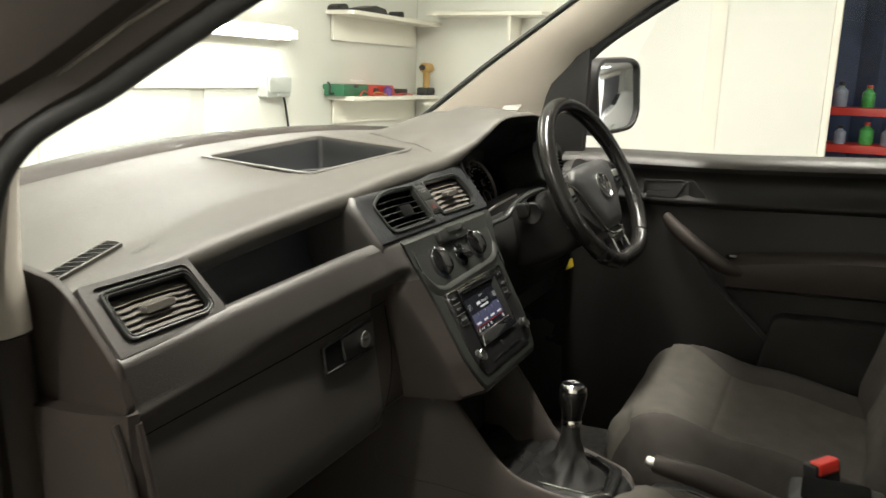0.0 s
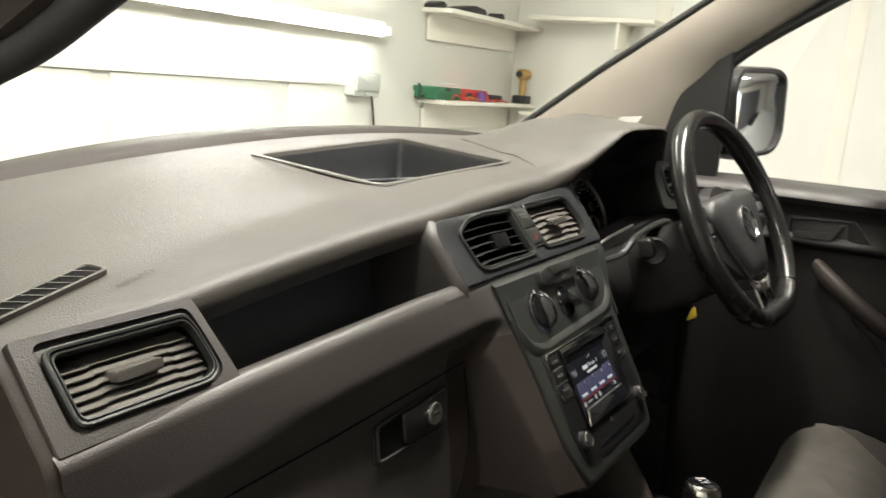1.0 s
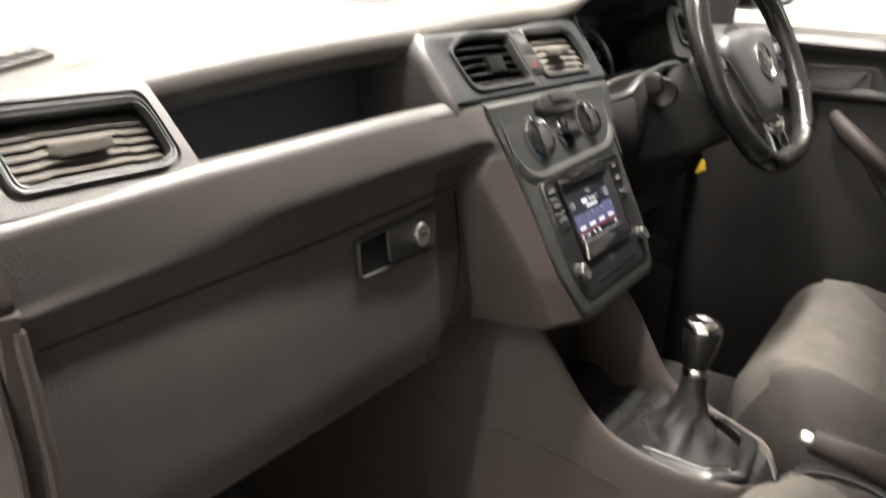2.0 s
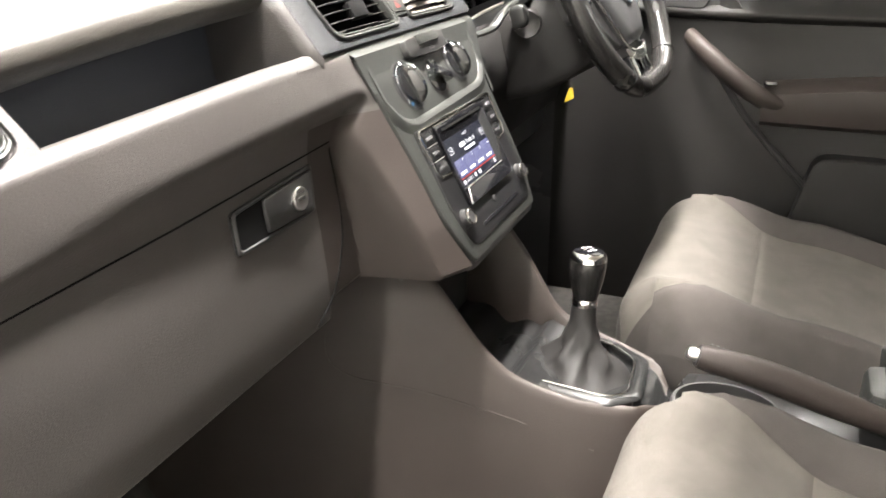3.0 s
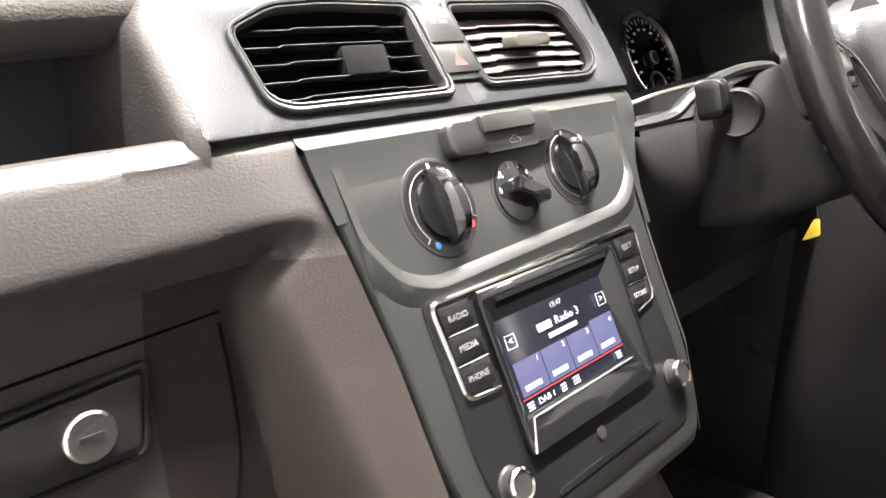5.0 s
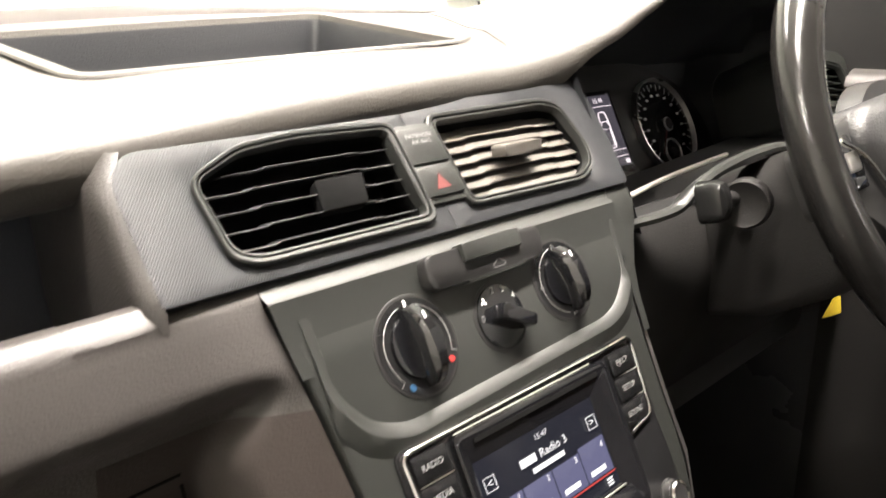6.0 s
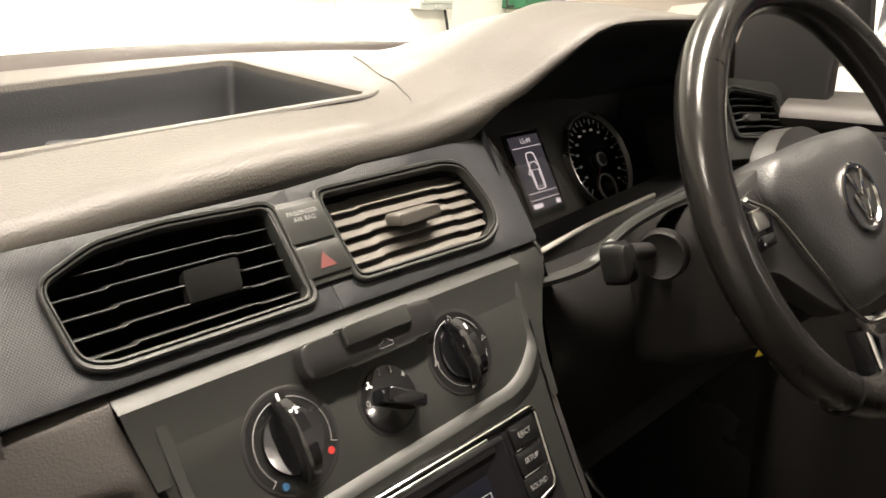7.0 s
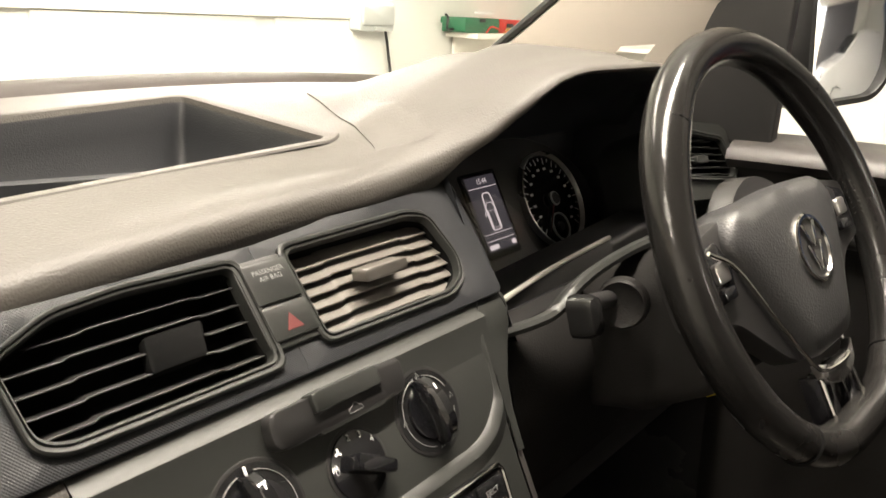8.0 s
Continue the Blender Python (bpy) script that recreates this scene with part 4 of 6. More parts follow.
part("side_vent_panel", ring_plate(lv_out, fillet([(-0.0690, 0.0400), (-0.0675, -0.0275), (0.052, -0.0275), (0.0665, -0.018), (0.063, 0.018), (0.0600, 0.0390)], 0.009, 4), 0.02, LV @ Matrix.Translation((0, 0, 0.001)), 0.003), DASH, dash)
part("vent_recess", ring_plate(fillet([(-0.071, 0.042), (-0.0695, -0.0290), (0.054, -0.0290), (0.068, -0.018), (0.065, 0.018), (0.0615, 0.0415)], 0.009, 4), fillet(lv_open, 0.007, 4), 0.006, LV @ Matrix.Translation((0, 0, -0.0030)), 0.0005), DASH, dash)


def blade(m, u0, u1, v, steps, lean, depth, thick):
    """One louvre: a thin leaf along u with small steps in its height."""
    rows = []
    for f_, dv in steps:
        u = lerp(u0, u1, f_)
        ca, sa = math.cos(lean), math.sin(lean)
        sec = [(-depth / 2, -thick / 2), (-depth / 2, thick / 2), (depth / 2 - thick * 0.3, thick / 2), (depth / 2, thick * 0.2), (depth / 2, -thick * 0.2), (depth / 2 - thick * 0.3, -thick / 2)]
        rows.append([m @ Vector((u, v + dv + q * sa + w * ca, -0.010 + q * ca - w * sa)) for q, w in sec])
    return surface(rows, closed=True, caps=True)


def air_vent(name, m, outline, label, lean, steps, tab, slats=5, mat=SLAT_SHEEN, frame_mat=PANEL):
    """An air vent: frame, duct painted near-black for its shade, louvres and a sliding tab. outline: its opening in the
    plane of m.
    """
    c = m @ Vector((sum(p[0] for p in outline) / len(outline), sum(p[1] for p in outline) / len(outline), 0))
    ob = thing(name, c, label, "air vent", "dashboard air vents")
    cx = sum(p[0] for p in outline) / len(outline)
    cy = sum(p[1] for p in outline) / len(outline)
    w = max(abs(p[0] - cx) for p in outline)
    h = max(abs(p[1] - cy) for p in outline)
    grow = lambda d: [(cx + (x - cx) * (1 + d / w), cy + (y - cy) * (1 + d / h)) for x, y in outline]
    inner, outer = fillet(outline, 0.007, 4), fillet(grow(0.007), 0.010, 4)
    part("vent_frame", border(outer, inner, [(0, 0.0), (0, 0.0030), (0.18, 0.0040), (0.45, 0.0036), (0.52, 0.0012), (0.62, 0.0012), (0.70, 0.0032), (0.88, 0.0030), (1.0, 0.0005), (1.0, -0.004)], m), frame_mat, ob)
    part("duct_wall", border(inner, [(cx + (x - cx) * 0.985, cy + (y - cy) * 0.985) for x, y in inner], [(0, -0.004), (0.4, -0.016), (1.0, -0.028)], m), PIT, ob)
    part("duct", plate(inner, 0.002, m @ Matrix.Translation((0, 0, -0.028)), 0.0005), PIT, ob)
    ys_ = [p[1] for p in outline]
    lo_, hi_ = min(ys_), max(ys_)
    for k in range(slats):
        v = lerp(lo_, hi_, (k + 0.75) / (slats + 0.55))
        cross = []
        for (x0, y0), (x1, y1) in zip(outline, outline[1:] + outline[:1]):
            if (y0 - v) * (y1 - v) < 0:
                cross.append(x0 + (x1 - x0) * (v - y0) / (y1 - y0))
        if len(cross) >= 2:
            part("louvre", blade(m, min(cross) + 0.001, max(cross) - 0.001, v, steps, lean, 0.0125, 0.0008 if mat is BLACK else 0.0013), mat, ob, sharp=14)
    if tab:
        u, v, tw = tab
        # the black vent's tab is painted with the duct's shade colour
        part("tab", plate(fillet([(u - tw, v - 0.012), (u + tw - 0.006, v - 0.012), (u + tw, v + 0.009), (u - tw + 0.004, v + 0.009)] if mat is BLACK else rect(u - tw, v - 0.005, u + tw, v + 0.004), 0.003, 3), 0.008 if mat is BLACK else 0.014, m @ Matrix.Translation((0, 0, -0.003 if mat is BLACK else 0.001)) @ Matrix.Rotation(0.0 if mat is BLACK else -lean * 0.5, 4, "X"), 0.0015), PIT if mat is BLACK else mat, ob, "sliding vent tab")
    return ob


STEP = [(0, -0.0009), (0.215, -0.0009), (0.2155, -0.0009), (0.238, 0.0004), (0.2385, 0.0004), (0.785, 0.0004), (0.7855, 0.0004), (0.808, -0.0008), (0.8085, -0.0008), (1, -0.0008)]
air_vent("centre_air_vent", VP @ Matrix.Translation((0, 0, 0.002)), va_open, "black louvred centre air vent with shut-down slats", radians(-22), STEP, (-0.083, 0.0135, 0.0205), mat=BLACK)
air_vent("centre_air_vent", VP @ Matrix.Translation((0, 0, 0.002)), vb_open, "louvred centre air vent with tilted slats, their sheen painted pale", radians(-58), STEP, (0.077, 0.015, 0.021), slats=6)
air_vent("side_air_vent", LV @ Matrix.Translation((0, 0, 0.001)), lv_open, "louvred side air vent on the passenger side, slat sheen painted pale", radians(-56), STEP, (-0.003, 0.001, 0.021), slats=6)

# buttons between the vents
for nm, (v0, v1) in (("airbag_lamp", (0.0165, 0.0435)), ("hazard_switch", (-0.0075, 0.0145))):
    m = VP @ Matrix.Translation((0, 0, 0.0065))
    ob = thing(nm, m @ Vector((-0.012, (v0 + v1) / 2, 0)), "black passenger airbag warning lamp panel" if nm == "airbag_lamp" else "black hazard switch with a red triangle", "switch")
    part("key", plate(fillet([(-0.0295, v0), (0.005, v0), (0.005, v1), (-0.0295, v1)], 0.0015, 2), 0.006, m, 0.0008), PANEL, ob)
    if nm == "airbag_lamp":
        lettering("PASSENGER\nAIR BAG", 0.0046, m @ Matrix.Translation((-0.012, 0.0345, 0.0003)), GREY_PRINT, ob)
    else:
        part("triangle", plate([(-0.0185, -0.0030), (-0.0055, -0.0030), (-0.012, 0.0080)], 0.0006, m @ Matrix.Translation((0, 0, 0.0003)), 0.0001), HAZARD, ob, "dull red triangle")
part("button_column", plate(fillet(rect(-0.0340, -0.0120, 0.0085, 0.0470), 0.003, 2), 0.01, VP @ Matrix.Translation((-0.000, 0, 0.0045)), 0.001), PANEL, dash)

# climate controls
bar = thing("button_bar", CP @ Vector((0, 0.09, 0)), "dark grey bar of heater buttons", "switch bar")
BM = CP @ Matrix.Translation((0, 0, 0.0085))
part("bar_body", plate(fillet([(-0.056, 0.079), (0.053, 0.079), (0.055, 0.101), (-0.054, 0.101)], [0.010, 0.010, 0.006, 0.006], 4), 0.010, BM @ Matrix.Translation((0, 0, 0.005)), 0.0025), BLACK, bar)
part("button", plate(fillet(rect(-0.024, 0.0905, 0.031, 0.1025), 0.0015, 2), 0.010, BM @ Matrix.Translation((0, 0, 0.0085)), 0.002), PANEL, bar, "raised grey push button")
part("button", plate(fillet(rect(-0.024, 0.0775, 0.031, 0.0900), 0.0015, 2), 0.008, BM @ Matrix.Translation((0, 0, 0.0048)), 0.001), PANEL, bar)
sym = BM @ Matrix.Translation((0.006, 0.0835, 0.0052))
part("recirculation_symbol", tube([sym @ Vector(p) for p in ((-0.0055, -0.002, 0), (-0.0055, 0.0005, 0), (-0.003, 0.001, 0), (-0.001, 0.003, 0), (0.002, 0.003, 0), (0.0035, 0.001, 0), (0.0055, 0.0005, 0), (0.0055, -0.002, 0))], 0.0002, 5, closed=True), GREY_PRINT, bar)


def climate_knob(u, v, r, kind):
    m = CP @ Matrix.Translation((u, v, 0.0042))
    lab = {"heat": "black rotary heater knob with red and blue dots", "fan": "small black rotary fan knob with numbers", "flow": "black rotary air direction knob"}[kind]
    ob = thing("climate_knob", m.translation, lab, "knob", "climate knobs")
    part("bezel", turned([(r + 0.0012, -0.004), (r + 0.0012, 0.0002), (r + 0.0004, 0.0006), (r - 0.0012, 0.0004)], m, 48, caps=False), BLACK, ob)
    part("dial", turned([(r - 0.001, -0.003), (r - 0.0012, 0.0008), (r * 0.66, 0.0006), (0.0001, 0.0006)], m, 48, caps=False), RADIO_BLACK, ob)
    turn = {"heat": 4, "fan": -118, "flow": 8}[kind]
    k = m @ Matrix.Rotation(radians(turn), 4, "Z")
    if kind == "fan":
        part("cap", turned([(r * 0.95, 0.000), (r * 0.93, 0.0016), (r * 0.6, 0.0024), (0.0001, 0.0026)], m, 40, caps=False), PIANO, ob)
        part("grip", plate(fillet([(-0.0055, -0.010), (0.0055, -0.010), (0.0042, r * 0.93), (-0.0042, r * 0.93)], 0.003, 3), 0.013, k @ Matrix.Translation((0, 0, 0.0140)), 0.0026), PIANO, ob)
    else:
        part("cap", turned([(r * 0.66, 0.000), (r * 0.64, 0.003), (r * 0.60, 0.0030), (0.0001, 0.0030)], m, 40, caps=False), PIANO, ob)
        sec = []
        for q in [-1 + 2 * i / 14 for i in range(15)]:
            half = r * 0.80
            w = 0.0074 * (1 - 0.30 * abs(q) ** 2)
            hgt = 0.0195 * (1 - 0.55 * abs(q) ** 3.0)
            sec.append([k @ Vector(p) for p in ((-w, q * half, 0.002), (-w * 0.92, q * half, hgt * 0.7), (-w * 0.45, q * half, hgt), (w * 0.45, q * half, hgt), (w * 0.92, q * half, hgt * 0.7), (w, q * half, 0.002))])
        part("grip", surface(sec, closed=True, caps=True), PIANO, ob)
        part("pointer", plate(rect(-0.0006, r * 0.25, 0.0006, r * 0.62), 0.0005, k @ Matrix.Translation((0, 0, 0.0192)) @ Matrix.Rotation(radians(-8), 4, "X"), 0.0001), WHITE_PRINT, ob)

    def arc(a0, a1, rr, end=True):
        pts = [m @ Vector((rr * math.cos(radians(a)), rr * math.sin(radians(a)), 0.0012)) for a in [lerp(a0, a1, i / 16) for i in range(17)]]
        if end:
            a = radians(a1)
            pts.append(m @ Vector(((rr + 0.004) * math.cos(a), (rr + 0.004) * math.sin(a), 0.0012)))
        part("scale_mark", tube(pts, 0.00028, 5), SCALE_PRINT, ob)

    if kind == "heat":
        arc(78, -22, r * 0.83)
        arc(102, 222, r * 0.83)
        for a, mt in ((-35, RED_PRINT), (237, BLUE_PRINT)):
            part("dot", turned([(0.0022, 0.0), (0.0022, 0.0014), (0.0001, 0.0014)], m @ Matrix.Translation((r * 0.85 * math.cos(radians(a)), r * 0.85 * math.sin(radians(a)), 0)), 14, caps=False), mt, ob)
        part("scale_mark", plate(rect(-0.0008, r * 0.74, 0.0008, r * 0.93), 0.0006, m @ Matrix.Translation((0, 0, 0.0015)), 0.0001), WHITE_PRINT, ob)
    elif kind == "fan":
        for txt, a in (("0", 172), ("1", 128), ("2", 98), ("3", 68), ("4", 36)):
            if txt == "1":
                continue
            lettering(txt, 0.0062, m @ Matrix.Translation((r * 0.80 * math.cos(radians(a)), r * 0.80 * math.sin(radians(a)), 0.0027)), SCALE_PRINT, ob)
        for j in range(3):
            part("fan_symbol", plate(rect(-0.0005, 0.0003, 0.0009, 0.0026), 0.0004, m @ Matrix.Translation((r * 0.80 * math.cos(radians(136)), r * 0.80 * math.sin(radians(136)), 0.0027)) @ Matrix.Rotation(radians(120 * j), 4, "Z"), 0.0001), WHITE_PRINT, ob)
    else:
        for a0, a1 in ((80, 24), (-12, -78), (-102, -168), (190, 100)):
            arc(a0, a1, r * 0.82, False)
        for a in (90, 6, -90, 180):
            s = m @ Matrix.Translation((r * 0.84 * math.cos(radians(a)), r * 0.84 * math.sin(radians(a)), 0.0014))
            part("air_symbol", tube([s @ Vector(p) for p in ((-0.002, -0.002, 0), (0.0, 0.002, 0), (0.002, -0.001, 0), (-0.001, -0.001, 0))], 0.00022, 5, closed=True), SCALE_PRINT, ob)
    return ob


climate_knob(-0.073, 0.0530, 0.0300, "heat")
climate_knob(0.000, 0.0505, 0.0225, "fan")
climate_knob(0.070, 0.0585, 0.0290, "flow")

# ---- van: radio ----
RM = CP @ Matrix.Translation((0, 0, 0.0042))
radio = thing("car_radio", CP @ Vector((0, -0.07, 0)), "black car radio with a lit touch screen and silver trims", "radio")
face = fillet([(-0.116, 0.004), (-0.116, -0.105), (-0.100, -0.147), (0.100, -0.147), (0.116, -0.105), (0.116, 0.004)], [0.008, 0.03, 0.012, 0.012, 0.03, 0.008], 4)
part("faceplate", plate(face, 0.02, RM @ Matrix.Translation((0, 0, 0.002)), 0.002), RADIO_BLACK, radio)
scr_o = fillet([(-0.0765, -0.003), (-0.0765, -0.104), (0.0735, -0.104), (0.0765, -0.003)], 0.004, 3)
scr_i = fillet([(-0.0668, -0.0225), (-0.0668, -0.0828), (0.0503, -0.0828), (0.0503, -0.0225)], 0.001, 3)
part("screen_surround", border(scr_o, scr_i, [(0, 0.001), (0, 0.0060), (0.1, 0.0070), (0.25, 0.0066), (1.0, 0.0030)], RM), PIANO, radio)
FIT = Matrix.Translation((-0.067, -0.0225, 0)) @ Matrix.Diagonal((0.951, 0.786, 1, 1)) @ Matrix.Translation((0.067, 0.0175, 0))
screen = part("screen", plate(rect(-0.067, -0.0945, 0.0565, -0.0175), 0.002, RM @ Matrix.Translation((0, 0, 0.0032)) @ FIT, 0.0002), SCREEN, radio, "lit touch screen showing radio stations")
SM = RM @ Matrix.Translation((0, 0, 0.0040)) @ FIT
for k in range(4):
    x0 = -0.0645 + 0.030 * k
    part("station_tile", plate(rect(x0, -0.0800, x0 + 0.0285, -0.0530 + 0.003 * (k == 3)), 0.0006, SM, 0.0001), SCREEN_BAND, screen)
    lettering(str(k + 1), 0.0068, SM @ Matrix.Translation((x0 + 0.024, -0.0565, 0.0003)), SCREEN_TEXT, screen)
    part("station_name", plate(rect(x0 + 0.004, -0.0765, x0 + 0.021, -0.0725), 0.0004, SM @ Matrix.Translation((0, 0, 0.0003)), 0.0001), SCREEN_TEXT, screen)
part("red_line", plate(rect(-0.066, -0.0822, 0.055, -0.0812), 0.0005, SM @ Matrix.Translation((0, 0, 0.0002)), 0.0001), SCREEN_RED, screen)
lettering("15:47", 0.0062, SM @ Matrix.Translation((-0.004, -0.0235, 0.0002)), SCREEN_TEXT, screen)
lettering("Radio 3", 0.0095, SM @ Matrix.Translation((0.004, -0.0365, 0.0002)), SCREEN_TEXT, screen)
part("station_bar", plate(rect(-0.030, -0.0398, -0.0145, -0.0335), 0.0004, SM @ Matrix.Translation((0, 0, 0.0002)), 0.0001), SCREEN_TEXT, screen)
part("station_bar", plate(rect(-0.021, -0.0478, 0.012, -0.0440), 0.0004, SM @ Matrix.Translation((0, 0, 0.0002)), 0.0001), SCREEN_TEXT, screen)
lettering("DAB 1", 0.0068, SM @ Matrix.Translation((-0.044, -0.0880, 0.0002)), SCREEN_TEXT, screen)
for x0, w in ((-0.064, 0.006), (-0.027, 0.005), (-0.013, 0.007), (0.043, 0.006)):
    for j in range(3):
        part("icon_bar", plate(rect(x0, -0.0910 + 0.0024 * j, x0 + w, -0.0898 + 0.0024 * j), 0.0004, SM @ Matrix.Translation((0, 0, 0.0002)), 0.0001), SCREEN_TEXT, screen)
for x0, t in ((-0.059, "<"), (0.048, ">")):
    lettering(t, 0.009, SM @ Matrix.Translation((x0, -0.0365, 0.0002)), SCREEN_TEXT, screen)
    o_ = rect(x0 - 0.005, -0.042, x0 + 0.005, -0.031)
    i2 = rect(x0 - 0.0046, -0.0416, x0 + 0.0046, -0.0314)
    part("arrow_box", border(o_, i2, [(0, 0), (0, 0.0002), (1, 0.0002), (1, 0)], SM), SCREEN_TEXT, screen)
part("cd_slot", plate(rect(-0.062, -0.0115, 0.062, -0.0085), 0.001, RM @ Matrix.Translation((0, 0, 0.0068)), 0.0002), PIT, radio)
part("slot_edge", tube([RM @ Vector((-0.074, -0.0025, 0.004)), RM @ Vector((0.060, -0.0025, 0.004))], 0.0012, 8), CHROME, radio)
part("front_ledge", plate(fillet([(-0.074, -0.1035), (0.066, -0.1035), (0.055, -0.0845), (-0.066, -0.0845)], 0.001, 2), 0.002, RM @ Matrix.Translation((0, 0, 0.0075)), 0.0005), PIANO, radio)
# silver line stands in for light reflected along the ledge
part("ledge_glint", tube([RM @ Vector(p) for p in ((-0.0745, -0.1030, 0.0076), (-0.0665, -0.0838, 0.0076), (0.0500, -0.0838, 0.0076))], 0.0008, 6), SILVER, radio, "silver line painted as the glint on the sloping ledge")
for s in (-1, 1):
    line = [(s * 0.080, 0.0005), (s * 0.112, 0.0005), (s * 0.1085, -0.0570), (s * 0.080, -0.0590)] if s < 0 else [(s * 0.079, 0.0015), (s * 0.1145, 0.0025), (s * 0.1085, -0.0540), (s * 0.081, -0.0590)]
    if s > 0:
        line = [(-0.085, 0.0005)] + line
    pts = [RM @ Vector((u, v, 0.0030)) for u, v in fillet(line, [0] + [0.007] * (len(line) - 2) + [0], 5, closed=False)]
    part("silver_trim", tube(pts, 0.0016, 8), CHROME, radio, "thin silver trim line")
    for j, txt in enumerate(("RADIO", "MEDIA", "PHONE") if s < 0 else ("EJECT", "SETUP", "SOUND")):
        v1 = -0.0030 - 0.0180 * j
        c = -0.0945 if s < 0 else 0.0955 - 0.002 * j
        key = part("key", plate(fillet(rect(c - 0.0135, v1 - 0.0160, c + 0.0135, v1), 0.0015, 2), 0.005, RM @ Matrix.Translation((0, 0, 0.0042)), 0.0008), RADIO_BLACK, radio)
        lettering(txt, 0.0054, RM @ Matrix.Translation((c, v1 - 0.008, 0.0045)), GREY_PRINT, key)
        if j < 2:
            part("key_gap_trim", tube([RM @ Vector((c - 0.013, v1 - 0.0170, 0.004)), RM @ Vector((c + 0.013, v1 - 0.0170, 0.004))], 0.0006, 6), CHROME, radio)
    kn = part("volume_knob", turned([(0.0115, -0.002), (0.0115, 0.003), (0.0100, 0.0040), (0.0098, 0.0100), (0.0090, 0.0112), (0.0001, 0.0108)], RM @ Matrix.Translation((s * 0.0975, -0.112, 0)), 30, caps=False), BLACK, radio, "black rotary knob with a chrome ring")
    part("knob_ring", turned([(0.0100, 0.0085), (0.0101, 0.0108), (0.0088, 0.0122), (0.0076, 0.0112)], RM @ Matrix.Translation((s * 0.0975, -0.112, 0)), 30, caps=False), CHROME, kn)
part("tray_bar", plate(fillet(rect(-0.062, -0.1345, 0.062, -0.1305), 0.001, 2), 0.002, RM @ Matrix.Translation((0, 0, 0.0030)), 0.0005), PIANO, radio)
part("home_button", turned([(0.0045, 0), (0.0045, 0.003), (0.0035, 0.0032), (0.0001, 0.0030)], RM @ Matrix.Translation((-0.005, -0.117, 0)), 18, caps=False), BLACK, radio)

# ---- van: instruments and steering ----
IM = axes((0.390, 0.267, 1.093), (1, 0, 0), (0, 0.5, 1))
cluster = thing("instrument_cluster", (0.39, 0.27, 1.08), "black instrument cluster with two dials and a lit display", "instrument cluster")
cl_out = fillet([(-0.235, -0.086), (0.235, -0.086), (0.225, 0.03), (0.13, 0.085), (-0.13, 0.085), (-0.225, 0.03)], [0.01, 0.01, 0.05, 0.05, 0.05, 0.05], 5)
part("face", plate(cl_out, 0.01, IM @ Matrix.Translation((0, 0, -0.004)), 0.003), BLACK, cluster)
for s in (-1, 1):
    c = IM @ Matrix.Translation((s * 0.123, 0.0, -0.002))
    dial = part("dial", turned([(0.0555, -0.002), (0.0555, 0.001), (0.0001, 0.0005)], c, 48, caps=False), PIANO, cluster, "round black dial with white marks")
    part("dial_ring", turned([(0.0605, -0.002), (0.0600, 0.0055), (0.0585, 0.0062), (0.0565, 0.001)], c, 56, caps=False), SILVER, dial)
    for k in range(27):
        a = radians(225 - 270 * k / 26)
        L = 0.008 if k % 2 == 0 else 0.0045
        part("tick", plate(rect(-0.0005, 0.053 - L, 0.0005, 0.053), 0.0004, c @ Matrix.Rotation(a - math.pi / 2, 4, "Z") @ Matrix.Translation((0, 0, 0.0016)), 0.0001), DIAL_PRINT, dial)
        if k % 2 == 0 and 0 < k:
            part("numeral", plate(rect(-0.0028, -0.0014, 0.0028, 0.0014), 0.0004, c @ Matrix.Translation((0.039 * math.cos(a), 0.039 * math.sin(a), 0.0014)), 0.0001), DIAL_PRINT, dial)
    part("needle", plate([(-0.0010, 0.0), (0.0010, 0.0), (0.0005, 0.046), (-0.0005, 0.046)], 0.001, c @ Matrix.Rotation(radians(140), 4, "Z") @ Matrix.Translation((0, 0, 0.0055)), 0.0002), HAZARD, dial)
    part("hub", turned([(0.0085, 0.001), (0.0085, 0.006), (0.0070, 0.0075), (0.0001, 0.0075)], c, 24, caps=False), BLACK, dial)
    part("hub_ring", turned([(0.0088, 0.005), (0.0086, 0.0068), (0.0070, 0.0072)], c, 24, caps=False), SILVER, dial)
    g = c @ Matrix.Translation((-0.002, -0.034, 0.001))
    part("small_gauge", turned([(0.0175, 0), (0.0172, 0.0022), (0.0160, 0.0024), (0.0152, 0.0008)], g, 30, caps=False), SILVER, dial)
    part("small_hub", turned([(0.0055, 0), (0.0053, 0.003), (0.0001, 0.003)], g, 18, caps=False), BLACK, dial)
DM = IM @ Matrix.Translation((0, 0.004, 0.0))
disp = part("display", plate(fillet(rect(-0.031, -0.048, 0.031, 0.049), 0.003, 2), 0.004, DM, 0.0005), PIANO, cluster, "tall lit display with a car outline")
part("display_glow", plate(rect(-0.026, -0.040, 0.026, 0.044), 0.0006, DM @ Matrix.Translation((0, 0, 0.0006)), 0.0001), LCD, disp)
D2 = DM @ Matrix.Translation((0, 0, 0.001))
lettering("15:44", 0.0085, D2 @ Matrix.Translation((0.001, 0.0375, 0)), LCD_TEXT, disp)
for v in (0.0305, -0.0215, -0.0290):
    part("line", plate(rect(-0.025, v, 0.025, v + 0.0007), 0.0003, D2, 0.0001), LCD_TEXT, disp)
car = fillet([(-0.0080, -0.018), (0.0080, -0.018), (0.0080, 0.010), (0.0065, 0.024), (-0.0065, 0.024), (-0.0080, 0.010)], 0.004, 4)
